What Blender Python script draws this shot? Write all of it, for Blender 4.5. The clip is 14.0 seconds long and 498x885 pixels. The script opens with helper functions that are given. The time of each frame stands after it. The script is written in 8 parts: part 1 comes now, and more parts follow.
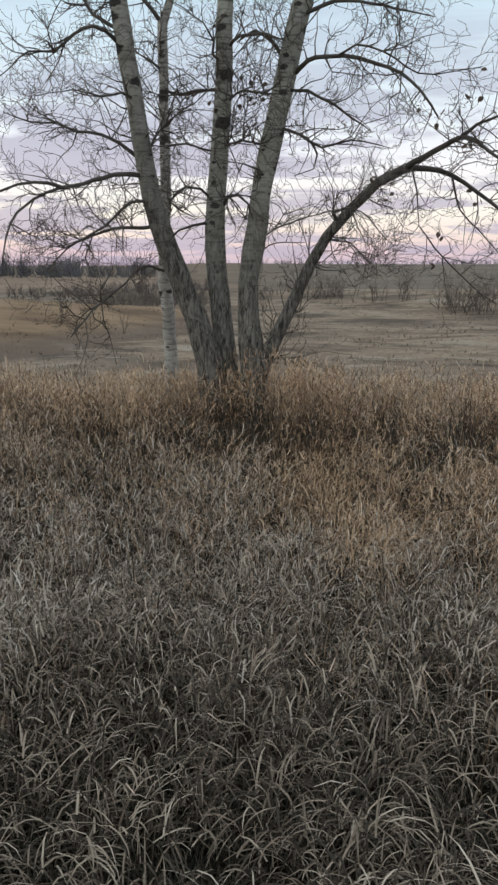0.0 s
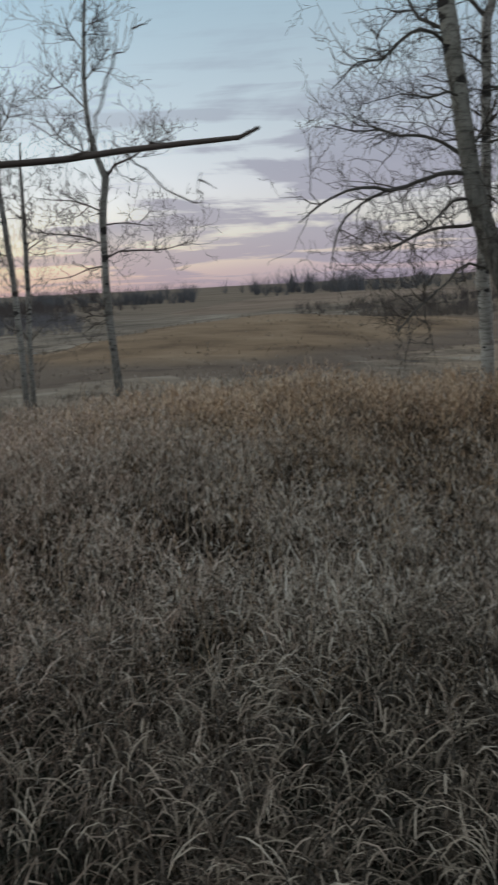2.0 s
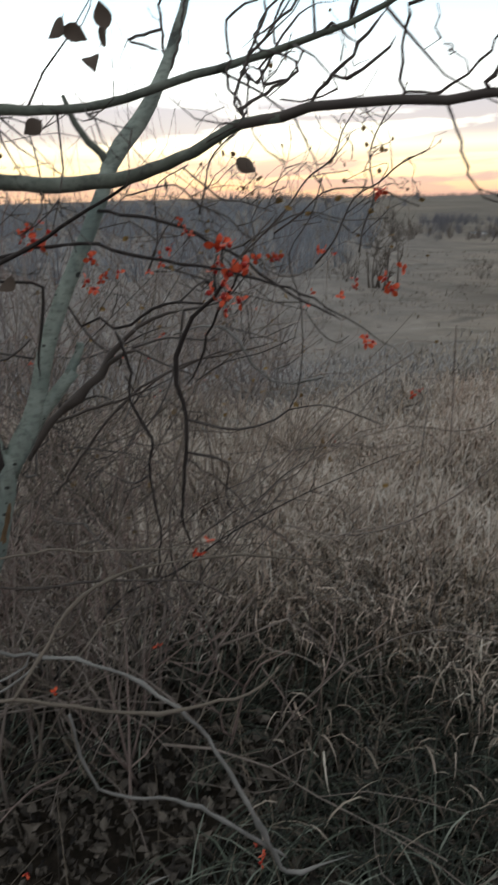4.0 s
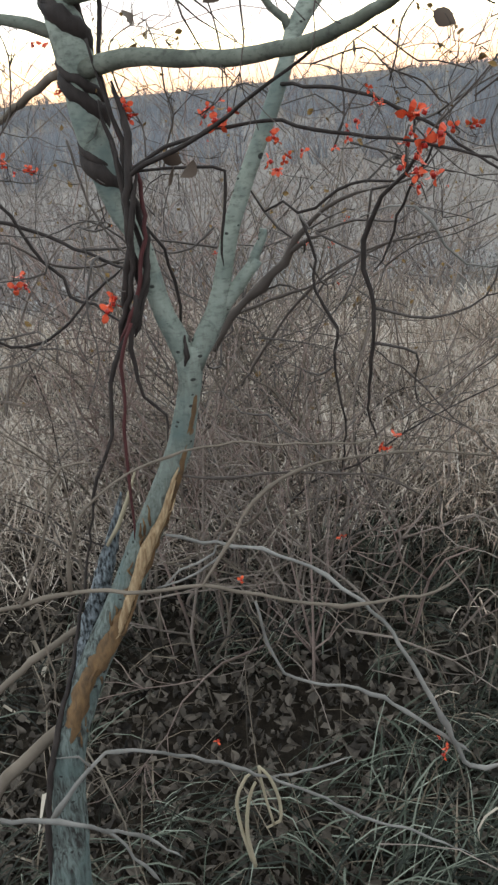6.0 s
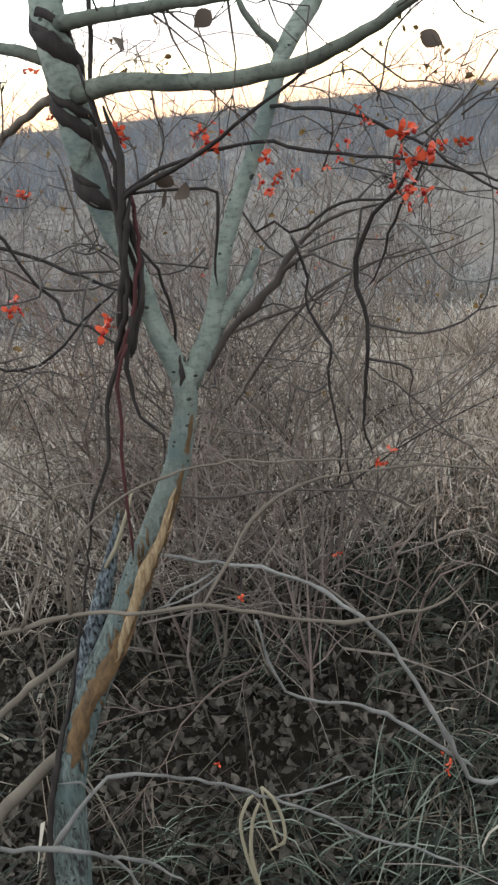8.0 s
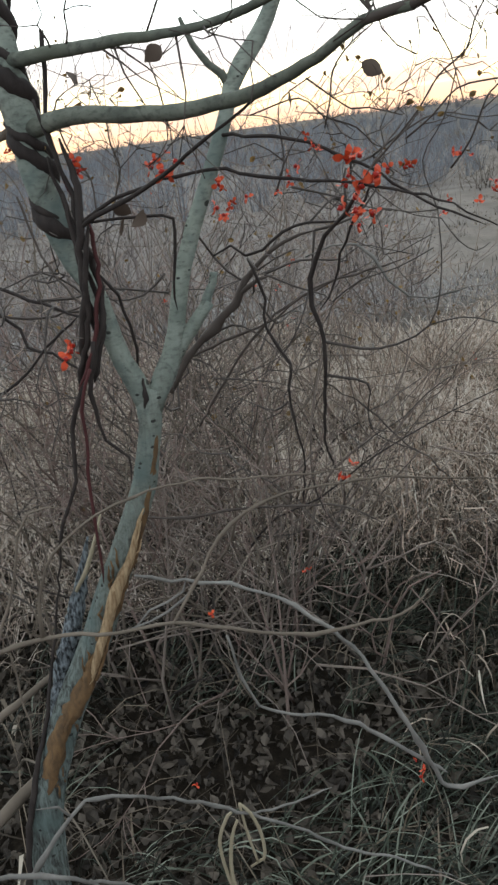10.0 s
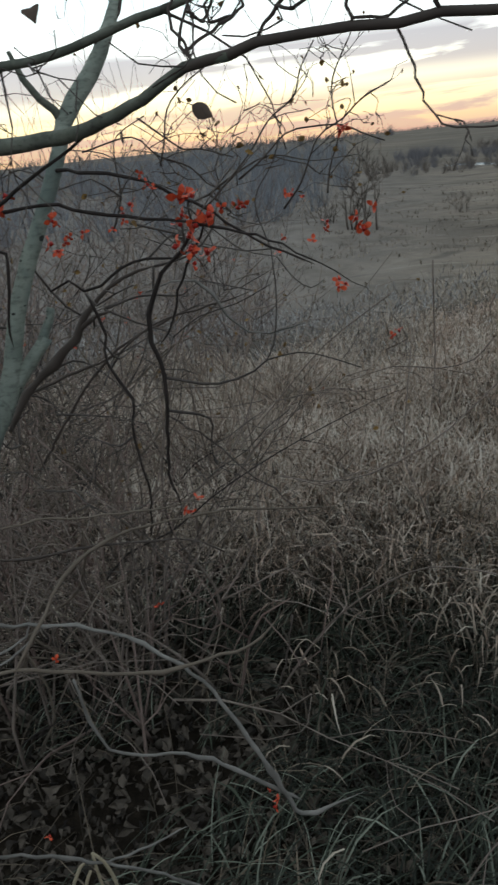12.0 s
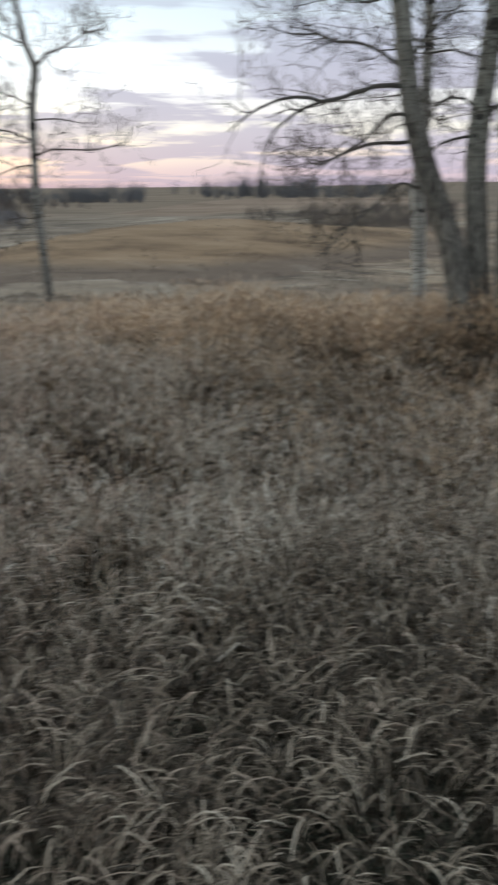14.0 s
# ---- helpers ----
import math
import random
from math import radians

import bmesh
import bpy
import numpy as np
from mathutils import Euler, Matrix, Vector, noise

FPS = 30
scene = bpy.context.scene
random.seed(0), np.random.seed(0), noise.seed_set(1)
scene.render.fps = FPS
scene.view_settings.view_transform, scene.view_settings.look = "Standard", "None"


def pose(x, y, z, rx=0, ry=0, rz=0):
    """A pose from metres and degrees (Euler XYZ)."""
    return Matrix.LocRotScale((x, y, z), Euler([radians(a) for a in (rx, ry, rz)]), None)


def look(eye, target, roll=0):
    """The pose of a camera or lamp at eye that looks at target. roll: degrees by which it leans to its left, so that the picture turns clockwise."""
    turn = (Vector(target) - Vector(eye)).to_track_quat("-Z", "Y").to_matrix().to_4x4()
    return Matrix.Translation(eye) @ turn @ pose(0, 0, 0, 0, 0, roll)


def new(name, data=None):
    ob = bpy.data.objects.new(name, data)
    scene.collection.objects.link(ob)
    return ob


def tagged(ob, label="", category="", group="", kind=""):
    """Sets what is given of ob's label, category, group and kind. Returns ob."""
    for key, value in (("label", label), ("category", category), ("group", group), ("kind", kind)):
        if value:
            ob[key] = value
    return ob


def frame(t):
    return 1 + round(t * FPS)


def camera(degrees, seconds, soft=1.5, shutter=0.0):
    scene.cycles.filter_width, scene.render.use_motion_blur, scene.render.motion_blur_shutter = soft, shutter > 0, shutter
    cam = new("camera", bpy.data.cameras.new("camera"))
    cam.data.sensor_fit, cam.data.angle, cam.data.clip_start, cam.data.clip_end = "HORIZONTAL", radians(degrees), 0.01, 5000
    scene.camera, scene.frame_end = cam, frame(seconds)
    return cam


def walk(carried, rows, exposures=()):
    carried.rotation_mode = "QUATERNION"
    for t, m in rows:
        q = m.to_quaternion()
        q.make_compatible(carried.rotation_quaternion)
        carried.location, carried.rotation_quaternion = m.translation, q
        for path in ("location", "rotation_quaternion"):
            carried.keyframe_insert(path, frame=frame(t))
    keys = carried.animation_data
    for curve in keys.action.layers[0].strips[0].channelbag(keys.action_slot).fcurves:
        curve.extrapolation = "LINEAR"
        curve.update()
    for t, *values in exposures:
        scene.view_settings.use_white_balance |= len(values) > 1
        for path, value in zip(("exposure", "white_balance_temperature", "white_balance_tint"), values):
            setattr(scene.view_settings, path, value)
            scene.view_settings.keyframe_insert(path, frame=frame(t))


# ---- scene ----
LENS = 33.18
cam = camera(LENS, 14.0, soft=2.5, shutter=0.3)
# seconds, eye in metres, turns in degrees
ROWS = [
    (0, 0.000, 0.000, 1.720, 77.94, 0.04, -0.14),
    (0.5, -0.047, -0.014, 1.727, 78.38, -0.31, -0.14),
    (1, -0.124, -0.024, 1.689, 78.49, -0.06, 0.25),
    (1.2, -0.165, -0.049, 1.672, 78.91, -0.04, 3.98),
    (1.5, -0.197, -0.062, 1.655, 78.76, 1.75, 11.38),
    (2, -0.235, -0.090, 1.655, 79.22, 2.86, 18.72),
    (2.2, -0.265, -0.097, 1.645, 79.27, 2.74, 22.56),
    (2.5, -0.293, -0.116, 1.635, 79.49, 4.16, 30.51),
    (3, -0.330, -0.157, 1.637, 80.22, 4.54, 46.76),
    (3.5, -0.328, -0.187, 1.634, 75.54, 1.77, 64.28),
    (4, -0.364, -0.207, 1.636, 73.78, 1.35, 71.07),
    (4.2, -0.378, -0.214, 1.634, 70.86, 1.42, 72.77),
    (6.3, -0.406, -0.201, 1.625, 67.16, 5.35, 83.45),
    (6.5, -0.408, -0.201, 1.621, 67.27, 5.31, 83.69),
    (7, -0.406, -0.201, 1.623, 67.79, 5.99, 84.42),
    (7.5, -0.404, -0.203, 1.622, 67.82, 6.27, 83.36),
    (7.7, -0.402, -0.214, 1.625, 67.95, 6.02, 82.48),
    (9.8, -0.379, -0.215, 1.627, 68.98, 7.04, 79.31),
    (10, -0.372, -0.212, 1.627, 69.50, 7.37, 78.93),
    (10.5, -0.370, -0.209, 1.630, 69.93, 7.26, 77.32),
    (11, -0.371, -0.208, 1.630, 70.03, 7.12, 75.62),
    (11.5, -0.369, -0.199, 1.632, 70.12, 6.54, 72.82),
    (12, -0.369, -0.191, 1.632, 70.44, 5.52, 69.18),
    (12.5, -0.352, -0.169, 1.639, 70.74, 4.50, 64.10),
    (12.8, -0.332, -0.148, 1.646, 71.39, 3.57, 58.13),
    (13, -0.308, -0.131, 1.650, 71.68, 3.42, 52.67),
    (13.2, -0.282, -0.105, 1.663, 72.25, 2.27, 45.83),
    (13.5, -0.225, -0.060, 1.686, 72.88, 1.57, 34.60),
    (13.8, -0.161, -0.008, 1.704, 72.66, 1.27, 23.60),
    (14, -0.109, 0.017, 1.708, 72.84, 0.43, 15.51),
]
# seconds, stops, kelvin, tint
EXPOSURES = [(0.0, 0.05, 6500, 10), (0.5, -0.2, 6500, 10), (1.0, 0.0, 6500, 10), (1.5, -0.05, 6450, 9), (2.0, -0.58, 6250, 8), (2.2, -0.7, 6200, 8), (2.5, -0.5, 6150, 8), (3.0, -0.7, 6100, 7), (3.5, -1.2, 6350, 9), (4.0, -0.22, 6450, 11),
             (4.2, 0.3, 6400, 10), (5.0, 0.75, 6400, 9), (6.3, 0.85, 6400, 9), (7.7, 0.85, 6400, 9), (9.8, 0.5, 6400, 9), (10.5, 0.35, 6400, 8), (11.0, 0.3, 6350, 7), (11.5, -0.05, 6350, 7), (12.0, -0.4, 6200, 6),
             (12.5, -0.85, 6050, 5), (13.0, -1.12, 6250, 5), (13.3, -0.75, 6200, 6), (13.6, -0.2, 6200, 7), (14.0, 0.08, 6300, 8)]
walk(cam, [(t, pose(x, y, z, rx, ry, rz)) for t, x, y, z, rx, ry, rz in ROWS], EXPOSURES)


# ---------------------------------------------------------------- node helpers
def srgb(r, g, b):
    return tuple(((c / 255 + 0.055) / 1.055) ** 2.4 if c > 10 else c / 255 / 12.92 for c in (r, g, b)) + (1.0,)


class Nodes:
    """A short way to wire shader nodes."""

    def __init__(self, tree):
        self.tree = tree
        tree.nodes.clear()

    def add(self, kind, values=None, **settings):
        node = self.tree.nodes.new(kind)
        for key, value in settings.items():
            setattr(node, key, value)
        for key, value in (values or {}).items():
            if isinstance(value, bpy.types.NodeSocket):
                self.tree.links.new(value, node.inputs[key])
            else:
                node.inputs[key].default_value = value
        return node

    def math(self, op, a, b=0.0, c=0.0, clamp=False):
        return self.add("ShaderNodeMath", {0: a, 1: b, 2: c}, operation=op, use_clamp=clamp).outputs[0]

    def ramp(self, fac, stops, interpolation="LINEAR"):
        node = self.add("ShaderNodeValToRGB", {0: fac})
        ramp = node.color_ramp
        ramp.interpolation = interpolation
        while len(ramp.elements) < len(stops):
            ramp.elements.new(0.5)
        for element, (place, colour) in zip(ramp.elements, stops):
            element.position = place
            element.color = colour if len(colour) == 4 else (*colour, 1)
        return node.outputs[0]

    def mix(self, fac, a, b):
        return self.add("ShaderNodeMix", {0: fac, 6: a, 7: b}, data_type="RGBA").outputs[2]

    def noise(self, vector, scale, detail=4.0, rough=0.55, distortion=0.0):
        return self.add("ShaderNodeTexNoise", {"Vector": vector, "Scale": scale, "Detail": detail, "Roughness": rough, "Distortion": distortion}).outputs[0]

    def stretch(self, vector, x, y, z):
        return self.add("ShaderNodeMapping", {"Vector": vector, "Scale": (x, y, z)}).outputs[0]


# ---------------------------------------------------------------- dusk sky
SUNSET = Vector((-0.995, -0.10, 0)).normalized()
world = bpy.data.worlds.new("dusk")
scene.world = world
world.use_nodes = True
n = Nodes(world.node_tree)
way = n.add("ShaderNodeTexCoord").outputs["Generated"]
sep = n.add("ShaderNodeSeparateXYZ", {0: way}).outputs
up = n.math("MAXIMUM", sep[2], 0.0)
glow = n.add("ShaderNodeVectorMath", {0: way, 1: SUNSET}, operation="DOT_PRODUCT").outputs["Value"]
toward = n.add("ShaderNodeMapRange", {0: glow, 1: 0.06, 2: 1.0}, interpolation_type="SMOOTHSTEP").outputs[0]
lift = n.math("POWER", up, 0.5)
high = (0.60, 0.67, 0.71, 1)
away_side = n.ramp(lift, [(0.0, srgb(196, 178, 192)), (0.13, srgb(222, 200, 204)), (0.175, srgb(240, 222, 212)), (0.24, srgb(247, 240, 229)), (0.334, srgb(240, 240, 244)), (0.42, srgb(222, 233, 241)),
                          (0.554, srgb(190, 215, 230)), (0.70, high), (1.0, high)])
sunset_side = n.ramp(lift, [(0.0, (1.05, 0.60, 0.40, 1)), (0.11, (1.55, 1.02, 0.52, 1)), (0.20, (1.95, 1.60, 0.92, 1)), (0.32, (2.0, 2.02, 1.88, 1)), (0.44, (1.12, 1.36, 1.46, 1)),
                            (0.57, (0.62, 0.88, 1.06, 1)), (0.70, high), (1.0, high)])
clear = n.mix(toward, away_side, sunset_side)
flat = n.math("ADD", up, 0.07)
plane = n.add("ShaderNodeCombineXYZ", {0: n.math("DIVIDE", sep[0], flat), 1: n.math("DIVIDE", sep[1], flat), 2: 0.0}).outputs[0]
bank = n.noise(n.stretch(plane, 0.38, 0.38, 1), 1.0, 6.0, 0.6, 0.6)
band = n.noise(n.add("ShaderNodeCombineXYZ", {0: n.math("MULTIPLY", sep[0], 2.2), 1: n.math("MULTIPLY", sep[1], 2.2), 2: n.math("MULTIPLY", up, 34.0)}).outputs[0], 1.6, 5.0, 0.55, 0.4)
cover = n.ramp(n.math("ADD", n.math("MULTIPLY", bank, 0.7), n.math("MULTIPLY", band, 0.3)), [(0.475, (0, 0, 0, 1)), (0.525, (1, 1, 1, 1))])
low = n.ramp(up, [(0.0, (1, 1, 1, 1)), (0.13, (1, 1, 1, 1)), (0.28, (0.2, 0.2, 0.2, 1)), (0.6, (0, 0, 0, 1))])
low_west = n.ramp(up, [(0.0, (0.4, 0.4, 0.4, 1)), (0.018, (0.95, 0.95, 0.95, 1)), (0.038, (0.9, 0.9, 0.9, 1)), (0.055, (0.06, 0.06, 0.06, 1)), (0.068, (0.9, 0.9, 0.9, 1)), (0.098, (1, 1, 1, 1)), (0.112, (0.05, 0.05, 0.05, 1)), (0.3, (0, 0, 0, 1))])
low = n.add("ShaderNodeMix", {0: toward, 2: low, 3: low_west}).outputs[0]
cover = n.math("MULTIPLY", n.math("MULTIPLY", cover, low), n.math("SUBTRACT", 0.88, n.math("MULTIPLY", toward, 0.13)))
cloud = n.mix(toward, n.ramp(lift, [(0.0, srgb(186, 170, 187)), (0.25, srgb(194, 187, 200)), (0.5, srgb(172, 180, 199))]),
              n.ramp(lift, [(0.0, (0.88, 0.50, 0.42, 1)), (0.2, (0.90, 0.60, 0.52, 1)), (0.27, (0.56, 0.48, 0.52, 1)), (0.4, (0.52, 0.50, 0.56, 1))]))
sky = n.mix(cover, clear, cloud)
ground_side = n.math("LESS_THAN", sep[2], -0.02)
sky = n.mix(ground_side, sky, (0.05, 0.045, 0.04, 1))
back = n.add("ShaderNodeBackground", {0: sky, 1: 1.08})
out = n.add("ShaderNodeOutputWorld", {0: back.outputs[0]})

# the last glow from where the sun went down, broad and weak
sun = new("sun_glow", bpy.data.lights.new("sun_glow", "SUN"))
sun.data.energy, sun.data.angle, sun.data.color = 0.2, radians(40), (1.0, 0.80, 0.62)
sun.matrix_world = look(Vector((-20, -2, 5.5)), (0, 0, 0))


# ---------------------------------------------------------------- materials
def material(name, rough=0.8, specular=0.3):
    m = bpy.data.materials.new(name)
    m.use_nodes = True
    n = Nodes(m.node_tree)
    shader = n.add("ShaderNodeBsdfPrincipled", {"Roughness": rough, "Specular IOR Level": specular})
    n.add("ShaderNodeOutputMaterial", {0: shader.outputs[0]})
    return m, n, shader


def wire(n, shader, key, value):
    n.tree.links.new(value, shader.inputs[key])


def bump(n, shader, fac, strength, distance):
    wire(n, shader, "Normal", n.add("ShaderNodeBump", {"Height": fac, "Strength": strength, "Distance": distance}).outputs[0])


def blade_material(name, tints, patch_scale=0.6, sheer=0.06):
    """Dry grass: every blade its own tint, drifting over patches of the field."""
    m, n, shader = material(name, 0.62, 0.35)
    geo = n.add("ShaderNodeNewGeometry")
    pos = n.add("ShaderNodeTexCoord").outputs["Object"]
    drift = n.noise(pos, patch_scale, 3.0)
    pick = n.math("ADD", n.math("MULTIPLY", geo.outputs["Random Per Island"], 0.85), n.math("MULTIPLY", n.math("SUBTRACT", drift, 0.5), 0.65), 0.0)
    pick = n.math("ADD", pick, 0.08, clamp=True)
    col = n.ramp(pick, tints)
    fibre = n.noise(n.stretch(pos, 60, 60, 60), 1.0, 2.0)
    col = n.mix(n.math("MULTIPLY", fibre, 0.5), col, n.mix(0.6, col, (0.05, 0.04, 0.03, 1)))
    wire(n, shader, "Base Color", col)
    thin = n.add("ShaderNodeBsdfTranslucent", {0: col})
    both = n.add("ShaderNodeMixShader", {0: sheer, 1: shader.outputs[0], 2: thin.outputs[0]})
    n.tree.links.new(both.outputs[0], n.tree.nodes["Material Output"].inputs[0])
    return m


def bark_material(name, pale, mid, dark, band_scale=9.0, rough_low=None, moss=None, scale=1.0, scars=True, old_tone=(0.36, 0.33, 0.29, 1), knots=False):
    """Poplar or birch bark: pale with dark cross bands, scars and cracks; furrowed below rough_low metres."""
    m, n, shader = material(name, 0.85, 0.2)
    pos = n.add("ShaderNodeTexCoord").outputs["Object"]
    cloud = n.noise(pos, 3.5 * scale, 5.0)
    bands = n.noise(n.stretch(pos, 2.2, 2.2, band_scale), 1.6 * scale, 5.0, 0.65, 0.8)
    fine = n.noise(n.stretch(pos, 22 * scale ** 0.8, 22 * scale ** 0.8, 50 * scale ** 0.8), 1.0, 4.0)
    lines = n.noise(n.stretch(pos, 7, 7, 60), 1.0 * scale ** 0.5, 3.0)
    col = n.mix(n.ramp(cloud, [(0.35, (0, 0, 0, 1)), (0.65, (1, 1, 1, 1))]), pale, mid)
    col = n.mix(n.math("MULTIPLY", n.ramp(lines, [(0.54, (0, 0, 0, 1)), (0.66, (1, 1, 1, 1))]), 0.55 if scars else 0.12), col, dark)
    col = n.mix(n.math("MULTIPLY", n.ramp(bands, [(0.58, (0, 0, 0, 1)), (0.70, (1, 1, 1, 1))]), 0.8), col, dark)
    col = n.mix(n.math("MULTIPLY", n.ramp(fine, [(0.5, (0, 0, 0, 1)), (0.75, (1, 1, 1, 1))]), 0.6), col, dark)
    relief = n.math("ADD", n.math("MULTIPLY", bands, 0.6), n.math("MULTIPLY", fine, 0.5))
    if scars:
        ragged = n.math("MULTIPLY", n.math("SUBTRACT", n.noise(n.stretch(pos, 24, 24, 30), 1.0, 3.0), 0.5), 0.55)
        for size, low_, high_ in (((5.0, 5.0, 8.5), 0.10, 0.40), ((11.0, 11.0, 19.0), 0.0, 0.42)):
            cell = n.add("ShaderNodeTexVoronoi", {"Vector": n.stretch(pos, *size), "Scale": 1.0, "Randomness": 1.0})
            grow = n.math("ADD", n.math("MULTIPLY", n.math("POWER", n.add("ShaderNodeSeparateXYZ", {0: cell.outputs["Color"]}).outputs[0], 1.6), high_ - low_), low_)
            eye = n.math("SUBTRACT", grow, n.math("ADD", cell.outputs["Distance"], ragged))
            eye = n.ramp(n.math("ADD", n.math("MULTIPLY", eye, 4.0), 0.35), [(0.3, (0, 0, 0, 1)), (0.6, (1, 1, 1, 1))])
            col = n.mix(n.math("MULTIPLY", eye, 0.93), col, (0.03, 0.027, 0.026, 1))
            relief = n.math("SUBTRACT", relief, n.math("MULTIPLY", eye, 0.6))
    if rough_low:
        z = n.add("ShaderNodeSeparateXYZ", {0: pos}).outputs[2]
        low = n.add("ShaderNodeMapRange", {0: n.math("ADD", z, n.math("MULTIPLY", n.math("SUBTRACT", cloud, 0.5), 1.6 / scale ** 0.5)), 1: rough_low, 2: rough_low * 0.55}).outputs[0]
        furrow = n.noise(n.stretch(pos, 48 * scale ** 0.5, 48 * scale ** 0.5, 11 * scale ** 0.5), 1.0, 5.0, 0.65, 0.9)
        old = n.mix(n.ramp(furrow, [(0.38, (0, 0, 0, 1)), (0.62, (1, 1, 1, 1))]), dark, n.mix(0.5, mid, old_tone))
        col = n.mix(low, col, old)
        relief = n.add("ShaderNodeMix", {0: low, 2: relief, 3: n.math("MULTIPLY", furrow, 2.2)}).outputs[0]
    if moss:
        col = n.mix(n.math("MULTIPLY", n.ramp(n.noise(pos, 9.0, 4.0), [(0.5, (0, 0, 0, 1)), (0.62, (1, 1, 1, 1))]), 0.7), col, moss)
    if knots:
        for size, most in ((26.0, 0.20), (60.0, 0.24)):
            cell = n.add("ShaderNodeTexVoronoi", {"Vector": n.stretch(pos, size, size, size * 1.5), "Scale": 1.0, "Randomness": 1.0})
            grow = n.math("MULTIPLY", n.math("POWER", n.add("ShaderNodeSeparateXYZ", {0: cell.outputs["Color"]}).outputs[0], 2.5), most)
            spot = n.ramp(n.math("ADD", n.math("MULTIPLY", n.math("SUBTRACT", grow, cell.outputs["Distance"]), 6.0), 0.5), [(0.4, (0, 0, 0, 1)), (0.6, (1, 1, 1, 1))])
            col = n.mix(n.math("MULTIPLY", spot, 0.9), col, (0.03, 0.028, 0.025, 1))
    wire(n, shader, "Base Color", col)
    bump(n, shader, relief, 0.8, 0.012 / scale)
    return m


def plain_material(name, colour, other, scale, rough=0.8, stretch=(1, 1, 1), relief=0.0, each=0.4, soft=0.2):
    m, n, shader = material(name, rough, 0.3)
    pos = n.stretch(n.add("ShaderNodeTexCoord").outputs["Object"], *stretch)
    geo = n.add("ShaderNodeNewGeometry").outputs["Random Per Island"]
    tex = n.noise(pos, scale, 5.0)
    fac = n.math("ADD", n.math("MULTIPLY", n.ramp(tex, [(0.5 - soft, (0, 0, 0, 1)), (0.5 + soft, (1, 1, 1, 1))]), 1 - each), n.math("MULTIPLY", geo, each), clamp=True)
    wire(n, shader, "Base Color", n.mix(fac, colour, other))
    if relief:
        bump(n, shader, tex, 0.7, relief)
    return m


# shade among close blades is put into this darker copy of silver brome
SHADE_BROME = blade_material("shade_brome", [(0.0, (0.018, 0.014, 0.009)), (0.32, (0.062, 0.046, 0.032)), (0.56, (0.19, 0.147, 0.107)), (0.8, (0.47, 0.38, 0.29)), (1.0, (0.74, 0.64, 0.52))], 0.9)
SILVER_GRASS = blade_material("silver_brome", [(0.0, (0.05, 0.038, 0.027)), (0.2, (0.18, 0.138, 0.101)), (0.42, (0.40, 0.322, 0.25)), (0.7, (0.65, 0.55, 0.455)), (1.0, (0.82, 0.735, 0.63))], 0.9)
# darker copy of the russet ramp, with shade in its tints
SHADE_RUSSET = blade_material("shade_russet", [(0.0, (0.03, 0.021, 0.015)), (0.36, (0.10, 0.07, 0.05)), (0.65, (0.25, 0.18, 0.132)), (1.0, (0.60, 0.48, 0.38))], 0.9)
GOLD_GRASS = blade_material("golden_grass", [(0.0, (0.13, 0.08, 0.048)), (0.22, (0.37, 0.235, 0.14)), (0.45, (0.63, 0.415, 0.25)), (0.8, (0.80, 0.575, 0.38)), (1.0, (0.85, 0.69, 0.53))], 0.7)
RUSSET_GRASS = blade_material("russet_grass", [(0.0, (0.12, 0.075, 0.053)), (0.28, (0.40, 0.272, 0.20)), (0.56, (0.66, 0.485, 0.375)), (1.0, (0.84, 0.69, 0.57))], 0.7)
SLOPE_GRASS = blade_material("slope_grass", [(0.0, (0.17, 0.13, 0.098)), (0.4, (0.32, 0.25, 0.188)), (0.75, (0.44, 0.355, 0.275)), (1.0, (0.55, 0.465, 0.375))], 0.25)
# slope grass with its brown greyed to carry the evening haze
HAZED_SLOPE = blade_material("hazed_slope_grass", [(0.0, (0.115, 0.102, 0.097)), (0.4, (0.24, 0.218, 0.208)), (0.75, (0.37, 0.342, 0.325)), (1.0, (0.52, 0.485, 0.46))], 0.25)
# both greens run near black: shade low between the blades is put in
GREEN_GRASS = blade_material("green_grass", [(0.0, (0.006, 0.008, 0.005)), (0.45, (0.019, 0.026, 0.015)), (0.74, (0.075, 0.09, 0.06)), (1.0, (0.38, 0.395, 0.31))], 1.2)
SHADE_GREEN = blade_material("shade_green_grass", [(0.0, (0.008, 0.011, 0.006)), (0.4, (0.02, 0.026, 0.015)), (0.8, (0.055, 0.063, 0.041)), (1.0, (0.22, 0.21, 0.16))], 1.2)
CULM = blade_material("culms", [(0.0, (0.03, 0.022, 0.015)), (0.5, (0.11, 0.082, 0.058)), (1.0, (0.30, 0.23, 0.165))], 1.0)
THICKET_GRASS = blade_material("thicket_grass", [(0.0, (0.09, 0.064, 0.048)), (0.22, (0.38, 0.285, 0.22)), (0.5, (0.63, 0.505, 0.405)), (1.0, (0.85, 0.75, 0.645))], 0.9)
POPLAR_BARK = bark_material("poplar_bark", (0.47, 0.46, 0.40, 1), (0.25, 0.24, 0.205, 1), (0.045, 0.04, 0.037, 1), 9.0, rough_low=1.6)
LEAN_BARK = bark_material("dark_poplar_bark", (0.40, 0.385, 0.335, 1), (0.18, 0.17, 0.148, 1), (0.045, 0.04, 0.037, 1), 9.0, rough_low=1.9)
LIMB_BARK = bark_material("limb_bark", (0.29, 0.275, 0.245, 1), (0.16, 0.148, 0.13, 1), (0.04, 0.035, 0.032, 1), 6.0, rough_low=2.2)
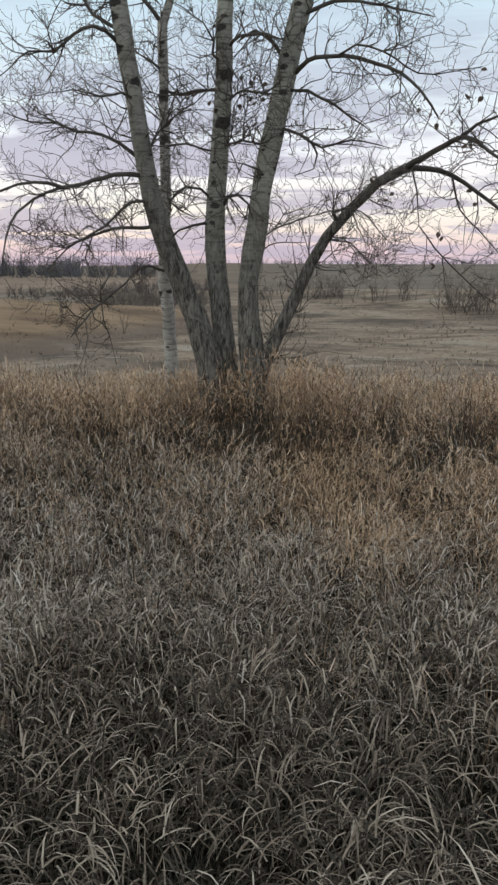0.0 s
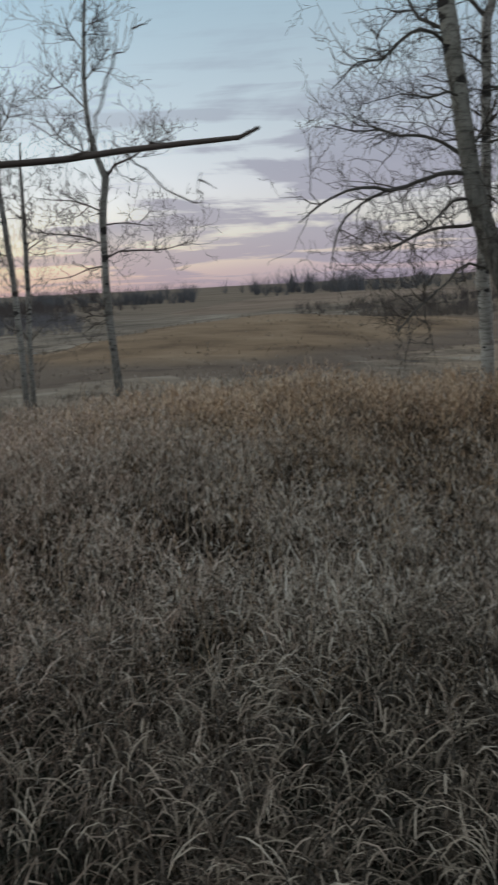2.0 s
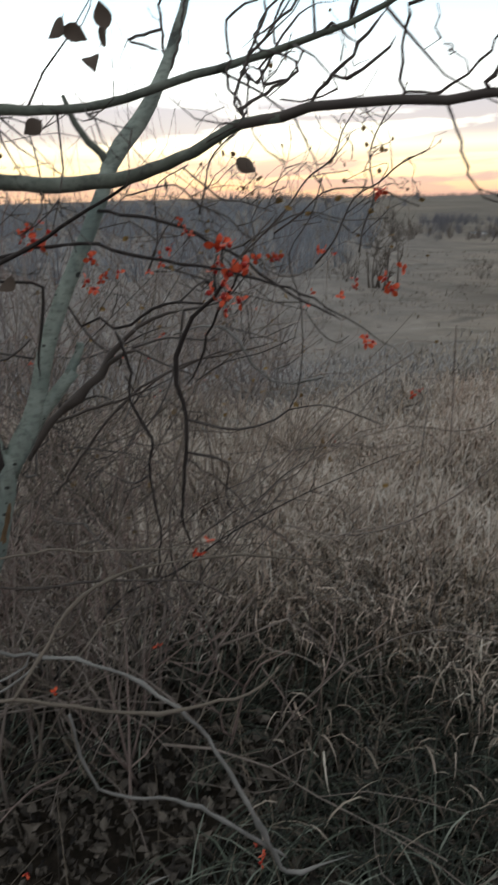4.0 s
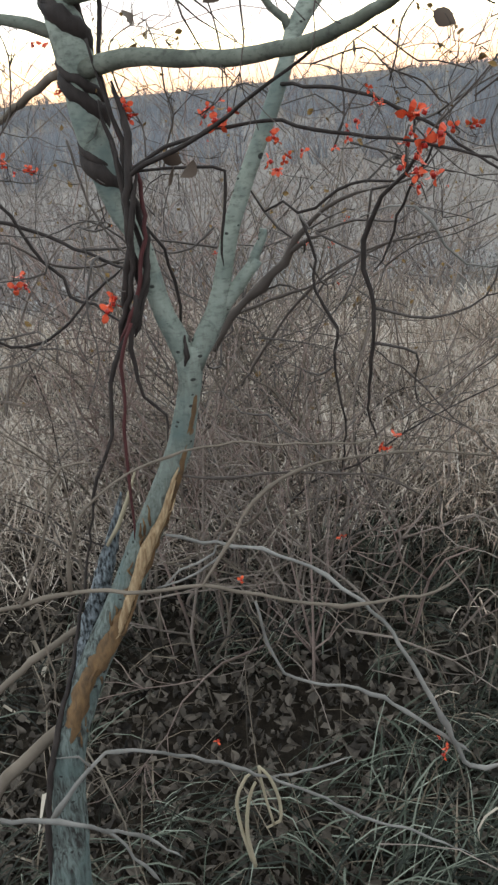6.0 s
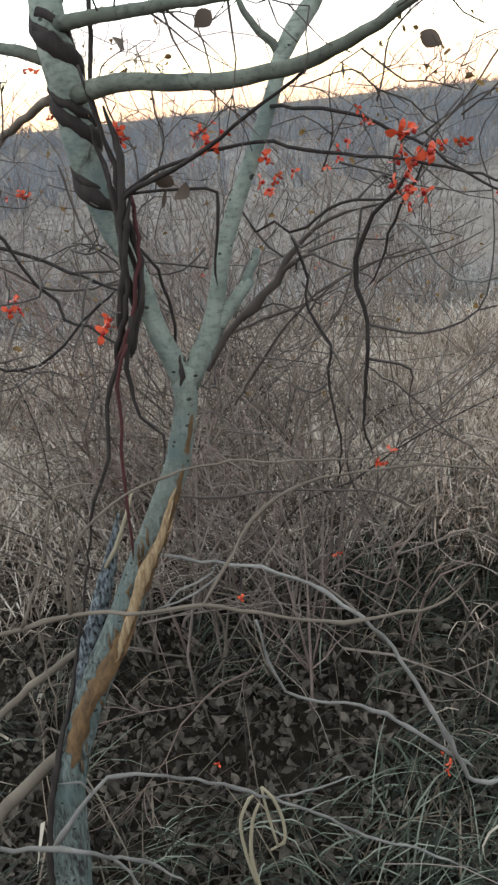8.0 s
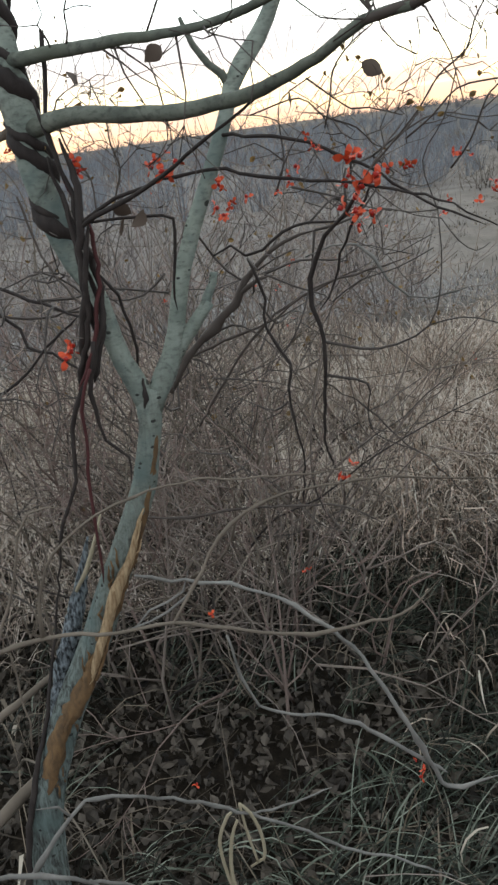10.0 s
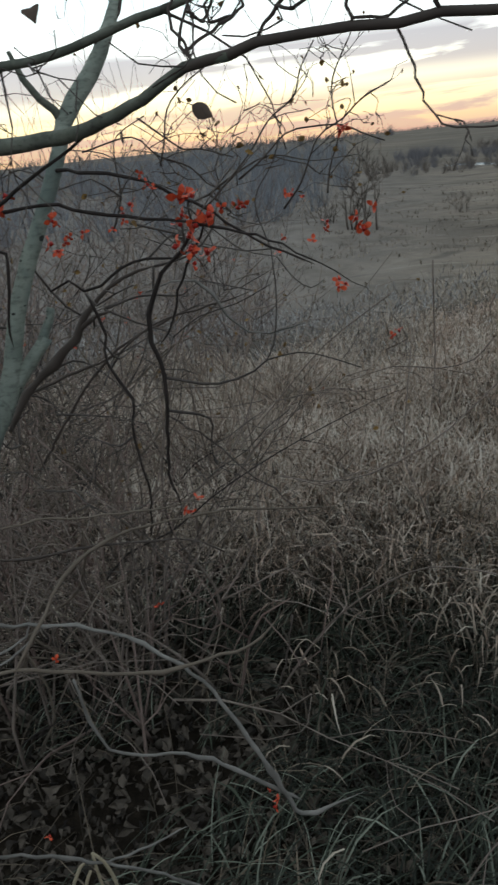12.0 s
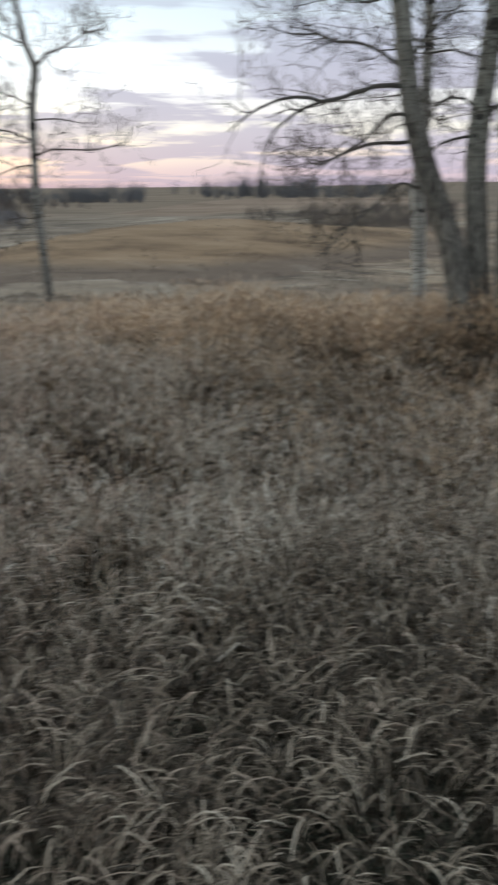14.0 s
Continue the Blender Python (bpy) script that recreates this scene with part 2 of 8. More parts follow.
BIRCH_BARK = bark_material("birch_bark", (0.50, 0.48, 0.44, 1), (0.33, 0.31, 0.28, 1), (0.06, 0.05, 0.045, 1), 14.0)
ASPEN_BARK = bark_material("aspen_bark", (0.40, 0.38, 0.345, 1), (0.19, 0.178, 0.158, 1), (0.045, 0.039, 0.035, 1), 12.0, rough_low=1.2)
YOUNG_BARK = bark_material("young_bark", (0.40, 0.43, 0.36, 1), (0.20, 0.225, 0.19, 1), (0.04, 0.036, 0.032, 1), 2.0, rough_low=1.5, scale=6.0, scars=False, moss=(0.13, 0.17, 0.158, 1), old_tone=(0.17, 0.205, 0.20, 1), knots=True)
LIMB_GREEN = bark_material("green_limb_bark", (0.22, 0.23, 0.185, 1), (0.115, 0.122, 0.098, 1), (0.035, 0.032, 0.028, 1), 2.0, scale=6.0, scars=False, moss=(0.15, 0.16, 0.12, 1))
DEAD_BARK = plain_material("dead_bark", (0.010, 0.010, 0.011, 1), (0.25, 0.275, 0.29, 1), 190.0, stretch=(1, 1, 0.4), relief=0.006, each=0.05, soft=0.11)
TWIG = plain_material("poplar_twig", (0.055, 0.046, 0.04, 1), (0.14, 0.118, 0.098, 1), 4.0)
LIMB = plain_material("poplar_limb", (0.13, 0.118, 0.102, 1), (0.045, 0.04, 0.036, 1), 9.0, relief=0.006)
DARK_TWIG = plain_material("dark_twig", (0.055, 0.042, 0.036, 1), (0.12, 0.095, 0.08, 1), 12.0)
GREY_TWIG = plain_material("grey_twig", (0.085, 0.066, 0.050, 1), (0.25, 0.20, 0.155, 1), 12.0, relief=0.001)
PALE_TWIG = plain_material("pale_twig", (0.09, 0.082, 0.073, 1), (0.33, 0.305, 0.275, 1), 14.0, relief=0.001, each=0.2)
BRUSH = plain_material("brush_stem", (0.13, 0.092, 0.07, 1), (0.47, 0.36, 0.285, 1), 2.0)
MID_BRUSH = plain_material("mid_brush_stem", (0.09, 0.07, 0.058, 1), (0.36, 0.285, 0.24, 1), 3.0)
DARK_BRUSH = plain_material("dark_brush_stem", (0.055, 0.045, 0.04, 1), (0.15, 0.125, 0.11, 1), 2.0)
MAUVE_BRUSH = plain_material("mauve_brush_stem", (0.095, 0.076, 0.072, 1), (0.26, 0.21, 0.196, 1), 1.5)
RUST_BRUSH = plain_material("rust_brush_stem", (0.15, 0.10, 0.085, 1), (0.36, 0.26, 0.22, 1), 3.0)
VINE = plain_material("vine_bark", (0.016, 0.012, 0.011, 1), (0.06, 0.046, 0.04, 1), 30.0, stretch=(3, 3, 1), relief=0.003)
RED_VINE = plain_material("red_vine", (0.11, 0.032, 0.03, 1), (0.06, 0.022, 0.022, 1), 20.0)
BARE_WOOD = plain_material("bare_wood", (0.64, 0.47, 0.28, 1), (0.22, 0.125, 0.06, 1), 40.0, stretch=(5, 5, 0.3), relief=0.012, soft=0.16)
TORN_BARK = plain_material("torn_bark", (0.28, 0.16, 0.07, 1), (0.055, 0.036, 0.024, 1), 40.0, stretch=(2, 2, 0.8), relief=0.006)
BERRY = plain_material("orange_capsule", (0.80, 0.13, 0.045, 1), (0.66, 0.07, 0.03, 1), 40.0, rough=0.45)
RED_BERRY = plain_material("red_berry", (0.50, 0.035, 0.02, 1), (0.36, 0.02, 0.015, 1), 40.0, rough=0.3)
LITTER = plain_material("leaf_litter", (0.005, 0.004, 0.004, 1), (0.205, 0.165, 0.132, 1), 30.0, each=0.8, rough=0.92, relief=0.002)
LAST_LEAF = plain_material("last_leaf", (0.30, 0.175, 0.05, 1), (0.13, 0.075, 0.03, 1), 10.0)
BROWN_LEAF = plain_material("brown_leaf", (0.085, 0.06, 0.045, 1), (0.14, 0.10, 0.075, 1), 10.0)
STRAW = plain_material("straw", (0.42, 0.36, 0.25, 1), (0.33, 0.27, 0.18, 1), 20.0)
# the next three are paler and bluer: distance haze put into the bark colour
HAZED_WOODS = plain_material("far_woods", (0.13, 0.125, 0.135, 1), (0.24, 0.225, 0.235, 1), 0.02)
HAZED_HILL_WOODS = plain_material("hazed_hillside_woods", (0.17, 0.18, 0.20, 1), (0.34, 0.345, 0.365, 1), 0.02)
DARK_WOODS = plain_material("tree_line", (0.082, 0.082, 0.09, 1), (0.17, 0.167, 0.178, 1), 0.02)
RIDGE_WOODS = plain_material("ridge_woods", (0.075, 0.062, 0.06, 1), (0.15, 0.125, 0.118, 1), 0.03)
SHRUB = plain_material("far_shrub", (0.11, 0.09, 0.077, 1), (0.23, 0.19, 0.16, 1), 0.3)

water, n, shader = material("pond_water", 0.22, 0.6)
shader.inputs["Base Color"].default_value = (0.02, 0.025, 0.03, 1)
bump(n, shader, n.noise(n.add("ShaderNodeTexCoord").outputs["Object"], 0.8, 2.0), 0.03, 0.05)


def ground_material():
    """Thatch and soil close by, darkened for shade; dead meadow, a stubble hill and winter fields farther off."""
    m, n, shader = material("land", 0.95, 0.1)
    pos = n.add("ShaderNodeTexCoord").outputs["Object"]
    xyz = n.add("ShaderNodeSeparateXYZ", {0: pos}).outputs
    dist = n.add("ShaderNodeVectorMath", {0: pos}, operation="LENGTH").outputs["Value"]
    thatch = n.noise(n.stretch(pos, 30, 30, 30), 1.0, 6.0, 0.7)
    # near-black tints: the shade between the tufts is put into the soil's colour
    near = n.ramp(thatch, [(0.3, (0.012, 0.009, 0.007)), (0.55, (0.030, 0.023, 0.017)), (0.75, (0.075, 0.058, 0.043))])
    tuft = n.noise(n.stretch(pos, 1.6, 1.6, 1.6), 1.0, 8.0, 0.7)
    wide = n.noise(n.stretch(pos, 0.045, 0.10, 1), 1.0, 5.0, 0.6, 0.8)
    streak = n.noise(n.stretch(pos, 0.02, 0.09, 1), 1.0, 6.0, 0.65, 0.5)
    bearing = n.math("ARCTAN2", xyz[0], xyz[1])
    depth = n.math("LOGARITHM", n.math("MAXIMUM", dist, 1.0), 2.718)
    layers = n.noise(n.add("ShaderNodeCombineXYZ", {0: n.math("MULTIPLY", bearing, 9.0), 1: n.math("MULTIPLY", depth, 16.0), 2: 0.0}).outputs[0], 1.0, 5.0, 0.6, 0.7)
    meadow = n.ramp(wide, [(0.3, (0.15, 0.12, 0.09)), (0.45, (0.27, 0.208, 0.158)), (0.58, (0.39, 0.295, 0.21)), (0.72, (0.33, 0.27, 0.215))])
    patch = n.noise(n.stretch(pos, 0.22, 0.35, 1), 1.0, 6.0, 0.65)
    meadow = n.mix(n.ramp(patch, [(0.34, (0.45, 0.45, 0.45, 1)), (0.5, (0, 0, 0, 1))]), meadow, (0.085, 0.068, 0.052, 1))
    meadow = n.mix(n.ramp(patch, [(0.58, (0, 0, 0, 1)), (0.75, (0.35, 0.35, 0.35, 1))]), meadow, (0.40, 0.33, 0.25, 1))
    meadow = n.mix(n.math("MULTIPLY", n.ramp(tuft, [(0.3, (1, 1, 1, 1)), (0.6, (0, 0, 0, 1))]), 0.6), meadow, (0.07, 0.055, 0.042, 1))
    along = n.math("ADD", n.math("MULTIPLY", n.math("ADD", xyz[0], 32.0), 0.48), n.math("MULTIPLY", n.math("SUBTRACT", xyz[1], 98.0), 0.88))
    across = n.math("SUBTRACT", n.math("MULTIPLY", n.math("ADD", xyz[0], 32.0), 0.88), n.math("MULTIPLY", n.math("SUBTRACT", xyz[1], 98.0), 0.48))
    hill = n.math("ADD", n.math("POWER", n.math("DIVIDE", along, 40.0), 2.0), n.math("POWER", n.math("DIVIDE", across, 22.0), 2.0))
    rim = n.math("ADD", hill, n.math("MULTIPLY", n.math("SUBTRACT", wide, 0.5), 1.6))
    hill = n.math("ADD", hill, n.math("MULTIPLY", n.math("SUBTRACT", wide, 0.5), 0.5))
    gold = n.ramp(n.math("ADD", n.math("MULTIPLY", streak, 0.5), n.math("MULTIPLY", layers, 0.5)), [(0.40, (0.17, 0.115, 0.075)), (0.5, (0.27, 0.185, 0.117)), (0.62, (0.345, 0.245, 0.162))])
    damp = n.add("ShaderNodeMapRange", {0: n.math("ADD", xyz[0], n.math("MULTIPLY", wide, 20.0)), 1: 2.0, 2: -22.0}).outputs[0]
    meadow = n.mix(n.math("MULTIPLY", damp, 0.65), meadow, n.ramp(wide, [(0.35, (0.175, 0.14, 0.108)), (0.65, (0.29, 0.24, 0.19))]))
    open_ = n.add("ShaderNodeMapRange", {0: n.math("DIVIDE", xyz[0], dist), 1: -0.97, 2: -0.84}).outputs[0]
    open_ = n.math("MULTIPLY", open_, n.add("ShaderNodeMapRange", {0: dist, 1: 22.0, 2: 45.0}).outputs[0])
    layers = n.math("ADD", 0.5, n.math("MULTIPLY", n.math("SUBTRACT", layers, 0.5), open_))
    meadow = n.mix(n.ramp(layers, [(0.36, (0.8, 0.8, 0.8, 1)), (0.46, (0, 0, 0, 1))]), meadow, (0.085, 0.066, 0.052, 1))
    meadow = n.mix(n.ramp(layers, [(0.58, (0, 0, 0, 1)), (0.68, (0.75, 0.75, 0.75, 1))]), meadow, (0.40, 0.345, 0.28, 1))
    meadow = n.mix(n.math("MULTIPLY", n.math("LESS_THAN", rim, 1.5), 0.7), meadow, (0.15, 0.108, 0.083, 1))
    meadow = n.mix(n.ramp(hill, [(0.66, (1, 1, 1, 1)), (1.0, (0, 0, 0, 1))]), meadow, gold)
    # haze over the sunset side is mixed into the land as grey
    grey = n.add("ShaderNodeMapRange", {0: n.math("DIVIDE", xyz[0], dist), 1: -0.78, 2: -0.93}).outputs[0]
    meadow = n.mix(n.math("MULTIPLY", grey, 0.7), meadow, n.ramp(patch, [(0.35, (0.16, 0.142, 0.132)), (0.65, (0.275, 0.247, 0.23))]))
    field = n.ramp(n.noise(n.stretch(pos, 0.002, 0.006, 1), 1.0, 3.0), [(0.4, (0.205, 0.168, 0.134)), (0.5, (0.235, 0.19, 0.148)), (0.6, (0.19, 0.158, 0.126))], "CONSTANT")
    field = n.mix(n.math("MULTIPLY", n.ramp(streak, [(0.4, (1, 1, 1, 1)), (0.6, (0, 0, 0, 1))]), 0.4), field, (0.075, 0.068, 0.055, 1))
    ahead = n.add("ShaderNodeMapRange", {0: n.math("DIVIDE", xyz[0], dist), 1: -0.62, 2: -0.5}).outputs[0]
    ahead = n.math("MULTIPLY", ahead, n.add("ShaderNodeMapRange", {0: n.math("DIVIDE", xyz[0], dist), 1: 0.06, 2: -0.03}).outputs[0])
    field = n.mix(n.math("MULTIPLY", ahead, 0.8), field, n.ramp(streak, [(0.4, (0.165, 0.122, 0.088)), (0.6, (0.245, 0.183, 0.13))]))
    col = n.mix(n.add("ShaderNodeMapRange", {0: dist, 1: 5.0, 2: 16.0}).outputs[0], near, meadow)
    col = n.mix(n.add("ShaderNodeMapRange", {0: dist, 1: 170.0, 2: 260.0}).outputs[0], col, field)
    swell = n.math("ADD", n.math("POWER", n.math("DIVIDE", n.math("ADD", xyz[0], 46.0), 50.0), 4.0), n.math("POWER", n.math("DIVIDE", n.math("SUBTRACT", xyz[1], 222.0), 42.0), 2.0))
    swell = n.math("ADD", swell, n.math("MULTIPLY", n.math("SUBTRACT", wide, 0.5), 0.8))
    col = n.mix(n.ramp(swell, [(0.7, (0.9, 0.9, 0.9, 1)), (1.0, (0, 0, 0, 1))]), col, n.ramp(streak, [(0.38, (0.20, 0.143, 0.105)), (0.5, (0.265, 0.192, 0.142)), (0.64, (0.31, 0.23, 0.172))]))
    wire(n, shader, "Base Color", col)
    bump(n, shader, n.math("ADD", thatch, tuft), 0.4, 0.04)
    return m


LAND = ground_material()


# ---------------------------------------------------------------- the land
def smooth(e0, e1, x):
    k = np.clip((x - e0) / (e1 - e0), 0, 1)
    return k * k * (3 - 2 * k)


def hump(lo, hi, soft, v):
    """1 between lo and hi, falling off softly to both sides."""
    return smooth(lo - soft, lo + soft, v) * (1 - smooth(hi - soft, hi + soft, v))


def ripple(x, y, scale, seed):
    """Soft rolling unevenness between about -1 and 1."""
    x, y = x / scale, y / scale
    return (np.sin(1.7 * x + 0.9 * y + seed) + np.sin(-1.1 * x + 2.1 * y + 2.3 * seed)
            + np.sin(2.9 * x - 1.3 * y + 4.1 * seed) * 0.6 + np.sin(0.6 * x + 3.7 * y + 1.3 * seed) * 0.4) / 3


POND_Z = -6.9


def pond_edge(x, y):
    """Below 0 inside the pond (a long lake with a marshy tip), in metres."""
    near = 101 - 0.1 * (x + 70) + 2.2 * np.sin(x / 6.0) + 1.2 * np.sin(x / 2.3)
    k = np.clip((x + 174) / 104, 0, 1)
    far = near + 1.0 + 37 * smooth(0.0, 0.45, k) * (1 - smooth(0.5, 1.0, k)) + 3.0 * np.sin(x / 7.1) + 1.8 * np.sin(x / 3.1)
    return np.maximum(np.maximum(near - y, y - far), np.abs(x + 122) - 52)


def height(x, y):
    """The lie of the land: a grassy brow, a slope into the valley, low hills out to the horizon."""
    x, y = np.asarray(x, float), np.asarray(y, float)
    r = np.hypot(x, y)
    a = np.degrees(np.arctan2(-x, y))
    front = smooth(-75, -40, a) * (1 - smooth(40, 70, a))
    brow = front * (0.36 + 0.11 * hump(16, 40, 6.0, a)) * smooth(1.6, 5.4, r)
    start = 5.6 + 2.2 * front
    z = brow - (6.0 + brow) * smooth(start - 3.0, start + 30, r) ** 1.15
    z = z + 0.03 * ripple(x, y, 0.9, 1.0) * smooth(0.8, 2, r) + 0.25 * ripple(x, y, 7, 2.0) * smooth(12, 30, r)
    z = z + 0.6 * ripple(x, y, 32, 3.0) * smooth(35, 90, r)
    along, across = (x + 32) * 0.48 + (y - 98) * 0.88, (x + 32) * 0.88 - (y - 98) * 0.48
    z = z + 3.6 * np.exp(-(along / 36) ** 2 - (across / 17) ** 2)
    z = z + 2.2 * np.exp(-((x + 4) / 60) ** 2 - ((y - 175) / 22) ** 2)
    z = z + 4.2 * np.exp(-((x + 46) / 46) ** 4 - ((y - 232) / 38) ** 2)
    z = z + 3.0 * np.exp(-((x - 60) / 50) ** 2 - ((y - 150) / 35) ** 2)
    behind = smooth(100, 150, np.abs(a))
    z = z + behind * 6.5 * smooth(8, 60, r)
    rise = 7.4 + 1.2 * np.sin(np.radians(a * 3.0 + 40)) + 0.7 * np.sin(np.radians(a * 11))
    z = z + rise * smooth(190, 900, r) * (1 - 0.4 * hump(5, 38, 4.0, a))
    wooded = smooth(62, 80, a) * (1 - smooth(120, 150, a))
    z = z + wooded * 2.5 * smooth(120, 420, r)
    d = pond_edge(x, y)
    z = np.where(d < 25, np.minimum(z, POND_Z - 0.5 + 0.11 * np.maximum(d + 4, 0)), z)
    z = np.where(d < 0, POND_Z - 0.7, z)
    return z - np.maximum(r - 1200, 0) * 0.004


def link_mesh(name, verts, faces, mat, parent=None, label="", shade=False):
    me = bpy.data.meshes.new(name)
    me.from_pydata([tuple(v) for v in verts], [], faces)
    me.materials.append(mat)
    if shade:
        me.polygons.foreach_set("use_smooth", [True] * len(me.polygons))
    ob = new(name, me)
    if parent:
        ob.parent = parent
    if label:
        ob["label"] = label
    return ob


def empty(name, x, y, z=None):
    ob = new(name)
    ob.empty_display_size = 0.1
    ob.location = (x, y, float(height(x, y)) if z is None else z)
    return ob


def build_ground():
    rings, sectors = 150, 320
    radii = np.concatenate([[0.25], np.geomspace(0.6, 4200, rings)])
    ang = np.linspace(0, 2 * np.pi, sectors, endpoint=False)
    rr, aa = np.meshgrid(radii, ang, indexing="ij")
    x, y = -rr * np.sin(aa), rr * np.cos(aa)
    v = np.stack([x, y, height(x, y)], -1).reshape(-1, 3).tolist()
    v.append([0, 0, float(height(0, 0))])
    f = []
    for i in range(len(radii) - 1):
        for j in range(sectors):
            k = (j + 1) % sectors
            f.append((i * sectors + j, (i + 1) * sectors + j, (i + 1) * sectors + k, i * sectors + k))
    f += [(len(v) - 1, j, (j + 1) % sectors) for j in range(sectors)]
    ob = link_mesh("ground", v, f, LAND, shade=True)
    tagged(ob, "dead grassland running from a brow down into a rolling valley", "ground", kind="structure")
    pond = link_mesh("pond", [(-185, 88, POND_Z), (-60, 88, POND_Z), (-60, 160, POND_Z), (-185, 160, POND_Z)], [(0, 1, 2, 3)], water)
    tagged(pond, "still pond in the valley mirroring the evening sky", "water", kind="structure")


build_ground()


# ---------------------------------------------------------------- grass
def blades(name, mat, x, y, tall, wide, bend, rng, segments=4, lean=None, rise=0.0, tilt=(8, 9), label=""):
    """Many bent, tapering blades of grass, one mesh. bend: degrees by which each tip has turned over."""
    count = len(x)
    turn = rng.uniform(0, 2 * np.pi, count) if lean is None else lean
    first = np.radians(np.abs(rng.normal(tilt[0], tilt[1], count)))
    bent = np.radians(bend)
    curl = rng.uniform(0.8, 1.7, count)
    steps = np.linspace(0, 1, segments + 1)
    base = height(x, y) - 0.02 + rise
    out, up_ = np.zeros(count), np.zeros(count)
    side = rng.normal(0, 0.12, count)
    verts = np.zeros((count, segments + 1, 2, 3))
    skew = rng.uniform(-0.9, 0.9, count)
    for i, s in enumerate(steps):
        if i:
            th = first + bent * ((s + steps[i - 1]) / 2) ** curl
            out = out + np.sin(th) * tall / segments
            up_ = up_ + np.cos(th) * tall / segments
        w = wide * (0.75 + 0.5 * min(s * 3, 1)) * (1 - s) ** 0.55 * 0.5 + wide * 0.05
        cx = x + np.cos(turn) * out - np.sin(turn) * side * s * s * tall
        cy = y + np.sin(turn) * out + np.cos(turn) * side * s * s * tall
        px, py = -np.sin(turn + skew * s), np.cos(turn + skew * s)
        pz = 0.35 * skew * s
        for j, sign in enumerate((-1, 1)):
            verts[:, i, j, 0] = cx + sign * px * w
            verts[:, i, j, 1] = cy + sign * py * w
            verts[:, i, j, 2] = base + up_ + sign * pz * w
    v = verts.reshape(-1, 3)
    per = (segments + 1) * 2
    one = np.array([(2 * i, 2 * i + 1, 2 * i + 3, 2 * i + 2) for i in range(segments)])
    f = (one[None] + (np.arange(count) * per)[:, None, None]).reshape(-1, 4)
    me = bpy.data.meshes.new(name)
    me.vertices.add(len(v))
    me.vertices.foreach_set("co", v.ravel().astype(np.float32))
    me.loops.add(f.size)
    me.loops.foreach_set("vertex_index", f.ravel().astype(np.int32))
    me.polygons.add(len(f))
    me.polygons.foreach_set("loop_start", (np.arange(len(f)) * 4).astype(np.int32))
    me.polygons.foreach_set("use_smooth", np.ones(len(f), bool))
    me.update(calc_edges=True)
    me.materials.append(mat)
    ob = new(name, me)
    tagged(ob, label, "grass", kind="stuff")
    return ob


def scatter(rng, count, a0, a1, r0, r1, power=0.5):
    """Places between two bearings (degrees to the left of straight ahead) and two distances."""
    k = rng.uniform(0, 1, count)
    p = 1 / power
    r = (r0 ** p + k * (r1 ** p - r0 ** p)) ** power
    a = np.radians(rng.uniform(a0, a1, count))
    return -0.2 - r * np.sin(a), -0.1 + r * np.cos(a)


def clumped(x, y, scale, seed):
    return 0.5 + 0.5 * ripple(x, y, scale, seed)


def keep(mask, *arrays):
    return [a[mask] for a in arrays]


LITTER_AT = (-2.45, -0.3)


def open_litter(x, y):
    """1 where fallen leaves lie bare under the thicket, 0 in the grass."""
    return 1 - smooth(0.55, 1.25, np.hypot((x - LITTER_AT[0]) / 0.72, (y - LITTER_AT[1]) / 1.2))


def tuft_places(rng, spacing, a0, a1, r0, r1):
    """Roots of grass tufts, evenly spread but shaken, between two bearings and two distances."""
    m = int(2 * r1 / spacing) + 2
    gx, gy = np.meshgrid(np.arange(m) * spacing - r1, np.arange(m) * spacing - r1)
    gx = (gx + spacing * 0.5 * (np.arange(m) % 2)[:, None]).ravel() + rng.uniform(-0.46, 0.46, m * m) * spacing
    gy = gy.ravel() + rng.uniform(-0.46, 0.46, m * m) * spacing
    r, a = np.hypot(gx, gy), np.degrees(np.arctan2(-gx, gy))
    ok = (r > r0) & (r < r1) & (a > a0) & (a < a1)
    return gx[ok] - 0.2, gy[ok] - 0.1


def hollow(a, r):
    """1 where the grass has fallen in and left dark gaps before the brow."""
    wave = 0.16 * np.sin(a * 0.9) + 0.1 * np.sin(a * 2.3 + 1.0)
    gap = 0.85 * hump(-1.5, 11, 1.2, a) * hump(4.75, 5.3, 0.14, r + wave)
    gap = np.maximum(gap, hump(-30, -7, 1.5, a) * hump(4.7, 5.3, 0.15, r + wave))
    gap = np.maximum(gap, hump(9, 22, 2.0, a) * hump(4.05, 4.45, 0.12, r + wave))
    return np.maximum(gap, hump(22, 48, 4.0, a) * hump(3.7, 4.1, 0.14, r + 1.6 * wave) * 0.8)


def golden_share(a, r):
    """How much of the grass is golden rather than silvery."""
    wave = 0.25 * np.sin(a * 0.55) + 0.15 * np.sin(a * 1.7)
    share = hump(-8, -1, 2.0, a) * smooth(3.3, 4.1, r + wave)
    share = np.maximum(share, smooth(-3, -7, a) * smooth(3.2, 3.9, r + wave) * 0.85)
    share = np.maximum(share, smooth(4.6, 5.2, r) * (1 - smooth(18, 38, a)))
    return np.maximum(share, 0.3 * smooth(3.4, 4.4, r + wave) * (1 - smooth(14, 30, a)))


